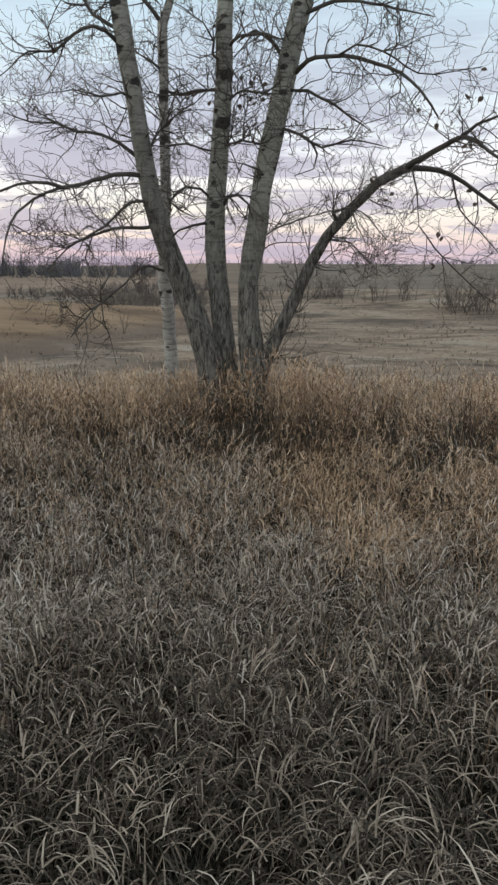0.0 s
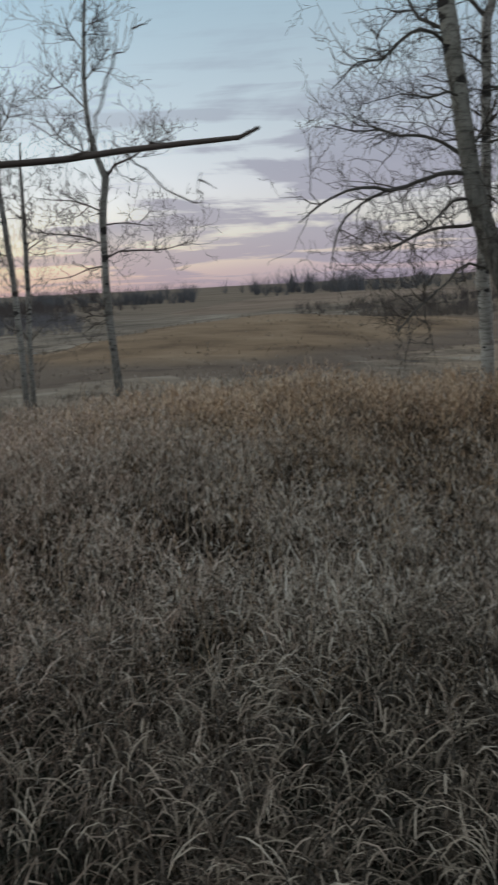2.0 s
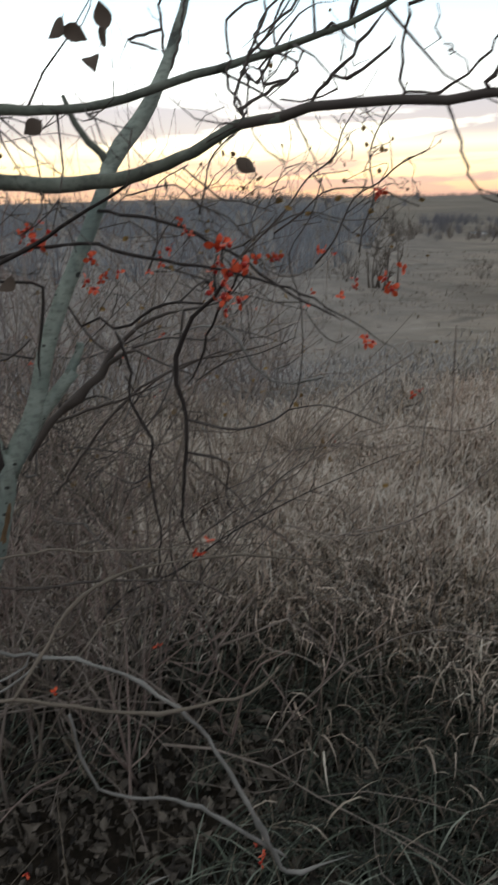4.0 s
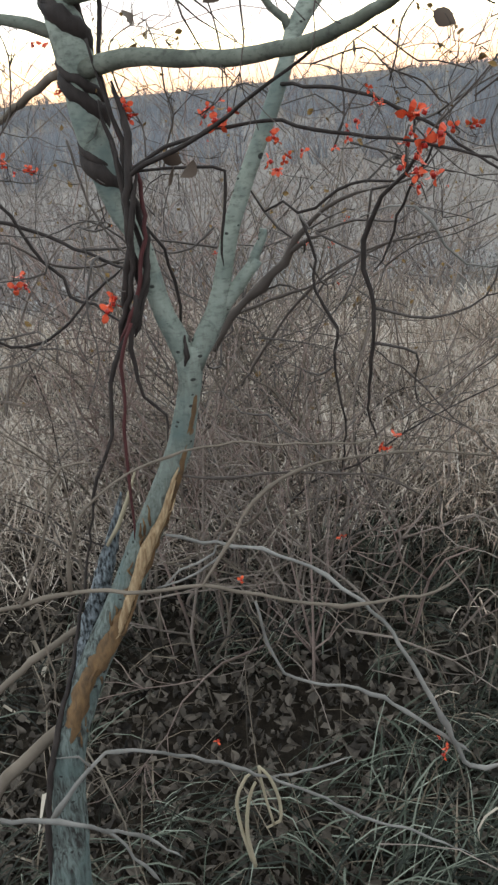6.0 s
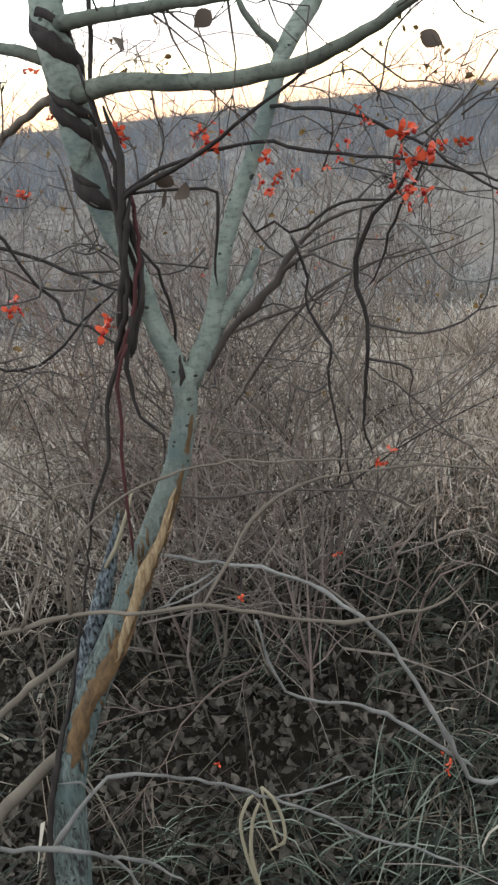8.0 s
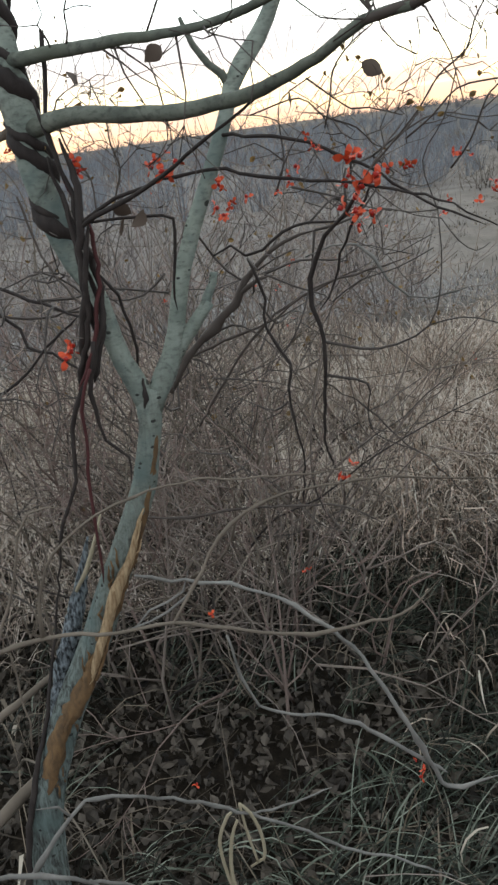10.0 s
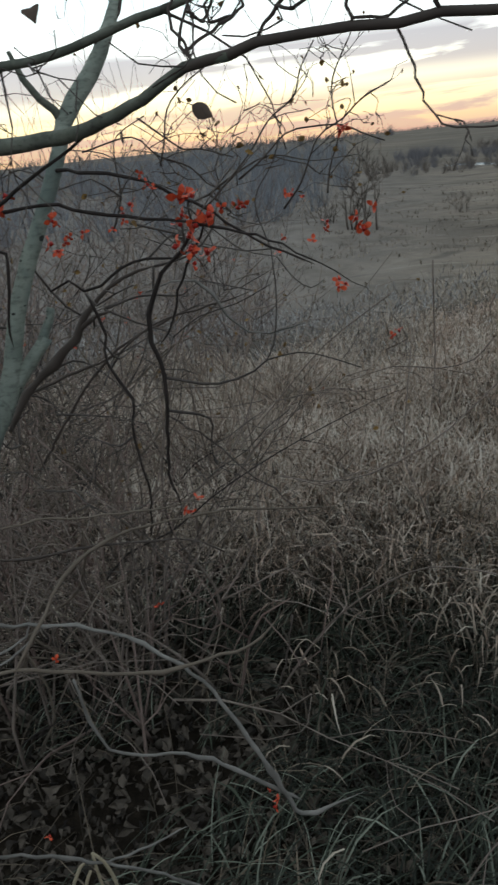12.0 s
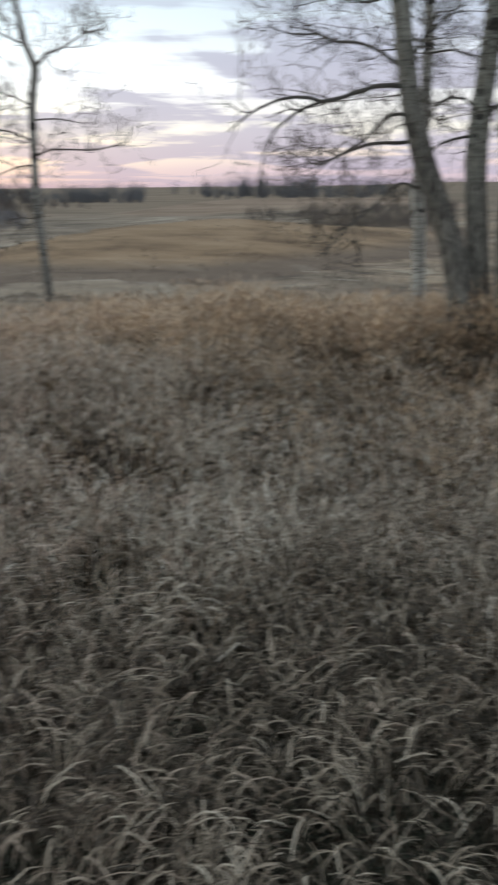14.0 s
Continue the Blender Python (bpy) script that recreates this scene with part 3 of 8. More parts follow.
def build_grass():
    rng = np.random.default_rng(5)
    # the dry grass before the brow: tufts of thin culms with leaves arching off them
    tx, ty = tuft_places(rng, 0.118, -28, 74, 1.25, 5.2)
    r, a = np.hypot(tx, ty), np.degrees(np.arctan2(-tx, ty))
    ok = rng.uniform(0, 1, len(tx)) > np.maximum.reduce([0.96 * hollow(a, r), open_litter(tx, ty) * 0.97, 0.9 * smooth(58, 70, a) * smooth(3.2, 2.6, r), 0.9 * smooth(1.9, 1.5, r) * smooth(38, 52, a)])
    ok &= rng.uniform(0, 1, len(tx)) < 0.72 + 0.4 * clumped(tx, ty, 0.5, 5.0)
    tx, ty, r, a = keep(ok, tx, ty, r, a)
    high = (0.24 + 0.24 * clumped(tx, ty, 0.33, 3.0)) * rng.uniform(0.75, 1.2, len(tx)) * (1 - 0.22 * smooth(2.4, 1.5, r)) * (1 + 0.12 * smooth(3.2, 4.6, r))
    blown = rng.normal(0.1, 0.75, len(tx))
    side = smooth(32, 46, a)
    damp = np.maximum(0.75 * hump(-4, 19, 4.0, a), side) * smooth(2.5 + 0.6 * side, 1.7 + 0.4 * side, r)
    high = high * (1 - 0.3 * damp)
    leaves = np.clip(rng.poisson(104 * rng.uniform(0.3, 1.3, len(tx)) * (1 - 0.38 * smooth(3.1, 2.3, r)) * (1 - 0.78 * damp)), 4, None)
    loose = 1 + 1.2 * damp
    k = np.repeat(np.arange(len(tx)), leaves)
    m = len(k)
    turn = blown[k] + rng.normal(0, 1.5, m)
    rise = high[k] * (0.16 + 0.84 * rng.uniform(0, 1, m) ** 0.6)
    out = np.abs(rng.normal(0.02, 0.026, m)) + rise * rng.uniform(0.0, 0.26, m)
    x, y = tx[k] + np.cos(turn) * out + rng.normal(0, 0.034, m) * loose[k], ty[k] + np.sin(turn) * out + rng.normal(0, 0.034, m) * loose[k]
    rr, aa = r[k], a[k]
    fine = smooth(2.4, 3.9, rr)
    tall = rng.uniform(0.07, 0.19, m) * (1 - 0.28 * fine)
    wide = rng.uniform(0.0028, 0.0066, m) * (1 - 0.22 * fine)
    bend = np.clip(rng.normal(132, 44, m), 15, 230)
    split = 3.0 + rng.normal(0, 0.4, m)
    golden = rng.uniform(0, 1, m) < golden_share(aa, rr)
    russet = ~golden & (rng.uniform(0, 1, m) < 0.12 + 0.5 * smooth(18, 40, aa))
    for mask, mat, far_mat, words in ((golden, GOLD_GRASS, GOLD_GRASS, "golden grass in patches among the silvery blades"), (~russet & ~golden, SHADE_BROME, SILVER_GRASS, "dense dry silvery-brown grass with arching blades"), (russet, SHADE_RUSSET, RUSSET_GRASS, "dry russet-brown grass mixed into the pale blades")):
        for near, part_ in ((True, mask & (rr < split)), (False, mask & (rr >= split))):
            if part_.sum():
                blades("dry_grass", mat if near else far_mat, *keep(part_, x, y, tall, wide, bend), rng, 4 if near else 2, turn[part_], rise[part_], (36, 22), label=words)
    # their culms
    k = np.repeat(np.arange(len(tx)), 11)
    m = len(k)
    turn = blown[k] + rng.normal(0, 1.2, m)
    x, y = tx[k] + rng.normal(0, 0.03, m), ty[k] + rng.normal(0, 0.03, m)
    blades("grass_culms", CULM, x, y, high[k] * rng.uniform(0.6, 1.15, m), rng.uniform(0.0016, 0.0032, m), np.clip(rng.normal(30, 20, m), 0, 80), rng, 2, turn, 0.0, (9, 8), label="thin brown culms in the dry tufts")
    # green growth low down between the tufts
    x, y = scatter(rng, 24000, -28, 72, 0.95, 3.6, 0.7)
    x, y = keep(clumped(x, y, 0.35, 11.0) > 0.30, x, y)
    blades("green_undergrowth", SHADE_GREEN, x, y, rng.uniform(0.12, 0.26, len(x)), rng.uniform(0.0025, 0.005, len(x)), np.clip(rng.normal(95, 40, len(x)), 5, 170), rng, 3, tilt=(26, 18), label="dull green grass low between the dry tufts, darkened for shade")
    # clumps of long pale blades arching over together
    tx, ty = scatter(rng, 150, -22, 62, 1.9, 3.3, 0.7)
    swept = rng.normal(0.3, 0.9, len(tx))
    k = np.repeat(np.arange(len(tx)), rng.poisson(7, len(tx)))
    m = len(k)
    x, y = tx[k] + rng.normal(0, 0.03, m), ty[k] + rng.normal(0, 0.03, m)
    blades("arching_grass", SHADE_BROME, x, y, rng.uniform(0.14, 0.26, m), rng.uniform(0.0034, 0.0066, m), np.clip(rng.normal(150, 28, m), 60, 215), rng, 5, swept[k] + rng.normal(0, 0.4, m), rng.uniform(0.12, 0.26, m), (28, 14),
           label="clumps of long pale grass blades arching over")
    # stalks standing above it
    x, y = scatter(rng, 2600, -30, 66, 2.6, 6.0, 0.7)
    x, y = keep(rng.uniform(0, 1, len(x)) > open_litter(x, y), x, y)
    blades("grass_stalks", GOLD_GRASS, x, y, rng.uniform(0.3, 0.52, len(x)), rng.uniform(0.0018, 0.0034, len(x)), np.clip(rng.normal(30, 22, len(x)), 0, 70), rng, 3,
           label="thin upright golden grass stalks among the dry blades")
    # tall golden grass standing along the brow; dark culms put shade into its hollow face
    tx, ty = tuft_places(rng, 0.105, -31, 60, 5.0, 7.6)
    r, a = np.hypot(tx, ty), np.degrees(np.arctan2(-tx, ty))
    ok = rng.uniform(0, 1, len(tx)) > np.maximum(0.95 * hollow(a, r), 0.2 + 0.4 * smooth(34, 56, a))
    ok &= r > 5.15 - 0.5 * hump(-8, -1, 2.0, a) + 0.12 * np.sin(a * 1.3)
    tx, ty, r, a = keep(ok, tx, ty, r, a)
    high = (0.46 + 0.2 * clumped(tx, ty, 0.4, 8.0)) * rng.uniform(0.8, 1.12, len(tx)) * (1 - 0.35 * smooth(12, 36, a)) * (1 - 0.25 * smooth(6.3, 7.4, r)) * (1 + 0.2 * smooth(6.1, 5.7, r) * hump(-6, 10, 2.0, a))
    leaves = rng.poisson(78 * rng.uniform(0.5, 1.3, len(tx)) * (1 + 0.6 * smooth(5.9, 5.6, r) * hump(-7, 10, 2.0, a)) * (1 - 0.45 * smooth(5.8, 6.8, r)))
    k = np.repeat(np.arange(len(tx)), leaves)
    m = len(k)
    leaf = rng.uniform(0, 1, m) < 0.86
    rise = np.where(leaf, high[k] * (0.45 + 0.6 * rng.uniform(0, 1, m) ** 0.7), 0.0)
    tall = np.where(leaf, rng.uniform(0.035, 0.10, m), high[k] * rng.uniform(0.75, 1.15, m))
    bend = np.where(leaf, np.clip(rng.normal(95, 45, m), 5, 200), np.clip(rng.normal(20, 14, m), 0, 70))
    wide = np.where(leaf, rng.uniform(0.003, 0.0068, m), rng.uniform(0.0022, 0.0042, m))
    x, y = tx[k] + rng.normal(0, 0.04, m) + 0.08 * rise, ty[k] + rng.normal(0, 0.04, m)
    gold = rng.uniform(0, 1, m) > 0.08 + 0.85 * smooth(20, 42, a[k])
    blades("tall_culms", CULM, *keep(~leaf, x, y, tall, wide, bend), rng, 2, None, 0.0, (9, 8), label="brown culms of the tall grass along the brow, darkened for shade")
    gold, russet_ = gold & leaf, ~gold & leaf
    for mask, mat, words in ((gold, GOLD_GRASS, "tall golden-brown dead grass in clumps along the brow"), (russet_, RUSSET_GRASS, "tall dull russet dead grass along the brow")):
        blades("tall_grass", mat, *keep(mask, x, y, tall, wide, bend), rng, 2, None, rise[mask], (30, 22), label=words)
    # the slope beyond
    x, y = scatter(rng, 84000, -34, 106, 5.0, 22, 0.5)
    mass = smooth(0.15, 0.85, clumped(x, y, 0.5, 4.0) * 0.5 + clumped(x, y, 1.9, 6.0) * 0.5)
    x, y, mass = keep(rng.uniform(0, 1, len(x)) < 0.3 + 0.8 * mass, x, y, mass)
    r = np.hypot(x, y)
    top = (0.16 + 0.34 * mass) * (1 - 0.35 * smooth(12, 22, r))
    rise = top * rng.uniform(0.0, 1.0, len(x)) ** 0.7
    west = rng.uniform(0, 1, len(x)) < smooth(48, 72, np.degrees(np.arctan2(-x, y)))
    tall, wide, bend = rng.uniform(0.08, 0.2, len(x)), rng.uniform(0.004, 0.008, len(x)) * (1 + 0.07 * r), np.clip(rng.normal(110, 45, len(x)), 10, 200)
    for mask, mat, words in ((~west, SLOPE_GRASS, "brown dead meadow grass on the slope"), (west, HAZED_SLOPE, "dead grass on the slope towards the sunset, greyed for haze")):
        blades("slope_grass", mat, *keep(mask, x, y, tall, wide, bend), rng, 2, None, rise[mask], (22, 16), label=words)
    # coarse tufts dotted over the valley meadow
    x, y = scatter(rng, 52000, -34, 100, 18, 120, 0.75)
    mass = smooth(0.45, 0.8, clumped(x, y, 2.6, 21.0) * 0.5 + clumped(x, y, 9.0, 22.0) * 0.5)
    ok = (rng.uniform(0, 1, len(x)) < 0.06 + 0.94 * mass) & (pond_edge(x, y) > 2)
    x, y = keep(ok, x, y)
    r = np.hypot(x, y)
    m = len(x)
    pick = rng.uniform(0, 1, m)
    for mask, mat, words in ((pick < 0.45, SLOPE_GRASS, "pale coarse tufts on the valley meadow"), (pick >= 0.45, CULM, "dark coarse tufts on the valley meadow")):
        blades("meadow_tufts", mat, *keep(mask, x, y, rng.uniform(0.15, 0.42, m), rng.uniform(0.02, 0.05, m) * (0.6 + 0.015 * r), np.clip(rng.normal(50, 30, m), 0, 110)), rng, 2, None, 0.0, (14, 14), label=words)
    # low green-grey grass lying over under and around the young tree, in drifts
    tx, ty = tuft_places(rng, 0.095, 44, 125, 0.8, 2.9)
    tx, ty = keep(rng.uniform(0, 1, len(tx)) > np.maximum(open_litter(tx, ty) * 0.93, 0.25), tx, ty)
    swept = 2.4 * clumped(tx, ty, 0.5, 17.0) + rng.normal(0.2, 0.5, len(tx))
    k = np.repeat(np.arange(len(tx)), rng.poisson(21, len(tx)))
    m = len(k)
    x, y = tx[k] + rng.normal(0, 0.035, m), ty[k] + rng.normal(0, 0.035, m)
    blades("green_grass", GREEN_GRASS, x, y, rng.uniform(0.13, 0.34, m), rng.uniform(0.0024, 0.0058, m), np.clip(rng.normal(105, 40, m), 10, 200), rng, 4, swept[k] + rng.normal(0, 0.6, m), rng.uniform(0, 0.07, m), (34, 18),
           label="low half-green grass lying over beside the young tree")
    blades("green_grass", CULM, *keep(rng.uniform(0, 1, m) < 0.14, x, y, rng.uniform(0.12, 0.3, m), rng.uniform(0.003, 0.006, m), np.clip(rng.normal(120, 40, m), 10, 200)), rng, 4, None, 0.02, (40, 20),
           label="dead brown blades among the low green grass")
    x, y = scatter(rng, 86000, 56, 118, 2.75, 6.4, 0.6)
    x, y = keep(rng.uniform(0, 1, len(x)) < smooth(2.75, 3.4, np.hypot(x, y)) + smooth(76, 62, np.degrees(np.arctan2(-x, y))), x, y)
    mass = clumped(x, y, 0.4, 7.0)
    x, y, mass = keep(rng.uniform(0, 1, len(x)) < 0.25 + 0.8 * mass, x, y, mass)
    rise = (0.14 + 0.4 * mass) * rng.uniform(0.0, 1.0, len(x)) ** 0.7 * smooth(2.6, 3.5, np.hypot(x, y))
    blades("thicket_grass", THICKET_GRASS, x, y, rng.uniform(0.08, 0.22, len(x)), rng.uniform(0.0024, 0.0058, len(x)), np.clip(rng.normal(110, 45, len(x)), 10, 200), rng, 2, None, rise, (22, 16),
           label="pale dead grass standing through the thicket")
    # dead stalks fallen about in the thicket's foot
    x, y = scatter(rng, 2400, 58, 116, 1.5, 3.6, 0.6)
    x, y = keep(rng.uniform(0, 1, len(x)) > 0.75 * open_litter(x, y), x, y)
    m = len(x)
    tall, wide, bend, high = rng.uniform(0.14, 0.42, m), rng.uniform(0.0018, 0.004, m), np.clip(rng.normal(80, 50, m), 0, 200), rng.uniform(0, 0.16, m) * smooth(1.6, 2.6, np.hypot(x, y))
    blades("dead_stalks", CULM, x, y, tall, wide, bend, rng, 4, None, high, (48, 28), label="brown dead stalks fallen about over the leaves")
    # behind the eye, and beyond both ends of the field in view
    x, y = scatter(rng, 34000, 104, 338, 0.5, 9, 0.55)
    r, a = np.hypot(x, y), np.degrees(np.arctan2(-x, y)) % 360
    mass = smooth(0.25, 0.75, clumped(x, y, 0.3, 9.0) * 0.5 + clumped(x, y, 0.9, 3.0) * 0.5)
    x, y, r, mass, a = keep(rng.uniform(0, 1, len(x)) < 0.2 + 0.8 * mass, x, y, r, mass, a)
    rise = (0.05 + 0.25 * mass) * rng.uniform(0, 1, len(x)) * smooth(0.8, 1.6, r) * (0.15 + 0.85 * smooth(112, 140, a))
    blades("rear_grass", SHADE_BROME, x, y, rng.uniform(0.10, 0.24, len(x)), rng.uniform(0.005, 0.012, len(x)) * (1 + 0.1 * r), np.clip(rng.normal(125, 45, len(x)), 10, 200), rng, 2, None, rise, (26, 18),
           label="dry brown grass behind the walker's place")
    # short grass trodden flat where the walker stands
    x, y = scatter(rng, 5000, 0, 360, 0.0, 1.15, 0.5)
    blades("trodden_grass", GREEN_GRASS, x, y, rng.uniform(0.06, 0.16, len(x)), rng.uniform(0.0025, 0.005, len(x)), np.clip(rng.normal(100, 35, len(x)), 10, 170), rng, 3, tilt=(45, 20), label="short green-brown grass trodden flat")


build_grass()


# ---------------------------------------------------------------- wood: stems, limbs, twigs
class Wood:
    """Collects tapering round stems into one mesh."""

    def __init__(self):
        self.v, self.f = [], []

    def tube(self, points, sides=6, rough=0.0, rng=None):
        """points: rows of x, y, z, radius."""
        p = np.asarray(points, float)
        c, r = p[:, :3], p[:, 3]
        d = np.gradient(c, axis=0)
        d /= np.linalg.norm(d, axis=1)[:, None] + 1e-9
        ref = np.array([0.0, 0.0, 1.0]) if abs(d[0, 2]) < 0.85 else np.array([1.0, 0.0, 0.0])
        u = np.cross(d[0], ref)
        a = np.zeros_like(d)
        for i in range(len(d)):
            u = u - d[i] * float(u @ d[i])
            u = u / (math.sqrt(float(u @ u)) + 1e-9)
            a[i] = u
        b = np.cross(d, a)
        ang = np.arange(sides) * 2 * np.pi / sides
        rr = np.repeat(r[:, None], sides, 1)
        if rough:
            rr = rr * (1 + rough * rng.normal(0, 1, rr.shape))
        ring = c[:, None] + rr[..., None] * (np.cos(ang)[None, :, None] * a[:, None] + np.sin(ang)[None, :, None] * b[:, None])
        start, m = len(self.v), len(p)
        self.v.extend(ring.reshape(-1, 3).tolist())
        for i in range(m - 1):
            o = start + i * sides
            for j in range(sides):
                k = (j + 1) % sides
                self.f.append((o + j, o + k, o + sides + k, o + sides + j))
        self.f.append(tuple(start + (m - 1) * sides + j for j in range(sides)))
        self.f.append(tuple(start + j for j in reversed(range(sides))))

    def link(self, name, mat, parent=None, label="", origin=None):
        v = np.array(self.v)
        if origin is not None:
            v = v - np.array(origin)
        return link_mesh(name, v, self.f, mat, parent, label, shade=True)


def spline(points, step, wobble=0.0, rng=None):
    """A smooth line through a few stations (x, y, z, radius), resampled about every step metres."""
    p = np.asarray(points, float)
    if len(p) < 3:
        p = np.vstack([p[0], (p[0] + p[-1]) / 2, p[-1]])
    q = np.vstack([2 * p[0] - p[1], p, 2 * p[-1] - p[-2]])
    rows = []
    for i in range(1, len(q) - 2):
        m = max(1, int(np.linalg.norm(q[i + 1, :3] - q[i, :3]) / step))
        for k in range(m):
            t = k / m
            rows.append(0.5 * (2 * q[i] + (q[i + 1] - q[i - 1]) * t + (2 * q[i - 1] - 5 * q[i] + 4 * q[i + 1] - q[i + 2]) * t * t + (3 * q[i] - q[i - 1] - 3 * q[i + 1] + q[i + 2]) * t ** 3))
    rows.append(p[-1])
    out = np.array(rows)
    out[:, 3] = np.maximum(out[:, 3], 0.0004)
    if wobble:
        n_ = rng.normal(0, wobble, (len(out), 3))
        n_[0] = n_[-1] = 0
        out[:, :3] += n_
    return out


def taper_end(line, share=0.14):
    """Draws a twig out to a point."""
    m = max(2, int(len(line) * share))
    line[-m:, 3] *= np.linspace(1.0, 0.2, m)


def unit(v):
    return v / (np.linalg.norm(v) + 1e-9)


def sprig(wood, start, way, length, radius, rng, levels, lift=0.25, kink=0.22, forks=3.0, sides=3, tips=None, thin=0.0007, flow=0.0):
    """A twig that bends, tapers and forks, down to the finest shoots."""
    steps = 4 if levels else 3
    pts, p, d = [(*start, radius)], np.array(start, float), unit(np.array(way, float))
    for i in range(steps):
        d = unit(d + rng.normal(0, kink, 3) + np.array([0, 0, lift]) / steps * 2)
        p = p + d * length / steps
        r = radius * (1 - 0.8 * (i + 1) / steps)
        pts.append((*p, max(r, thin)))
        if levels and i < steps:
            for _ in range(rng.poisson(forks / steps)):
                across = unit(np.cross(d, rng.normal(0, 1, 3)))
                sprig(wood, p, d * 0.75 + across * rng.uniform(0.5, 1.1), length * rng.uniform(0.3, 0.65), max(r, 0.0012) * 0.8, rng, levels - 1, lift, kink, forks, sides, tips, thin, flow)
    wood.tube(spline(pts, flow) if flow else pts, sides)
    if tips is not None:
        tips.append(pts[-1][:3])


def twig_along(wood, line, rng, per_metre, length, radius, levels, lift=0.25, first=0.1, last=1.0, spread=1.0, forks=3.0, sides=3, side=None, tips=None, thin=0.0007, kink=0.22, flow=0.0):
    """Twigs springing from a limb."""
    line = np.asarray(line)
    seg = np.linalg.norm(np.diff(line[:, :3], axis=0), axis=1)
    total = seg.sum()
    for _ in range(rng.poisson(per_metre * total * (last - first))):
        i = min(int((first + (last - first) * rng.uniform()) * (len(line) - 1)), len(line) - 2)
        along = unit(line[i + 1, :3] - line[i, :3])
        across = unit(np.cross(along, rng.normal(0, 1, 3)))
        if side is not None:
            across = unit(across + np.array(side))
        k = rng.uniform(0.5, 1.2)
        sprig(wood, line[i, :3], along * 0.6 + across * spread, length * k, min(radius, line[i, 3] * 0.8), rng, levels, lift, kink, forks, sides, tips, thin, flow)


def tree(name, label, stem, limbs, rng, bark, twig_mat, twig, step=0.12, sides=14, crown=None, category="tree", limb_mat=None, group="", leaders=(), slim=0.72):
    """stem, limbs: stations of x, y, z, radius. twig: settings for the fine growth."""
    root = empty(name, stem[0][0], stem[0][1], stem[0][2])
    tagged(root, label, category, group)
    o = stem[0][:3]
    w = Wood()
    line = spline(stem, step, 0.004, rng)
    w.tube(line, sides, 0.045, rng)
    w.link("trunk", bark, root, origin=o)
    fine = Wood()
    for pts in leaders:
        w = Wood()
        l = spline(pts, step, 0.004, rng)
        w.tube(l, max(8, sides - 4), 0.04, rng)
        w.link("stem", LIMB_BARK, root, origin=o)
        twig_along(fine, l, rng, **twig)
    for pts in limbs:
        l = spline([(*p[:3], p[3] * slim) for p in pts], step * 0.6, 0.0025, rng)
        w = Wood()
        w.tube(l, 7, 0.04, rng)
        w.link("branch", limb_mat or LIMB, root, origin=o)
        twig_along(fine, l, rng, **twig)
    if crown:
        twig_along(fine, line, rng, **crown)
    tagged(fine.link("twig_growth", twig_mat, root, origin=o), kind="stuff")
    return root


def several(*lines):
    """Limbs, twigs or shoots, each given by its own few stations."""
    return list(lines)


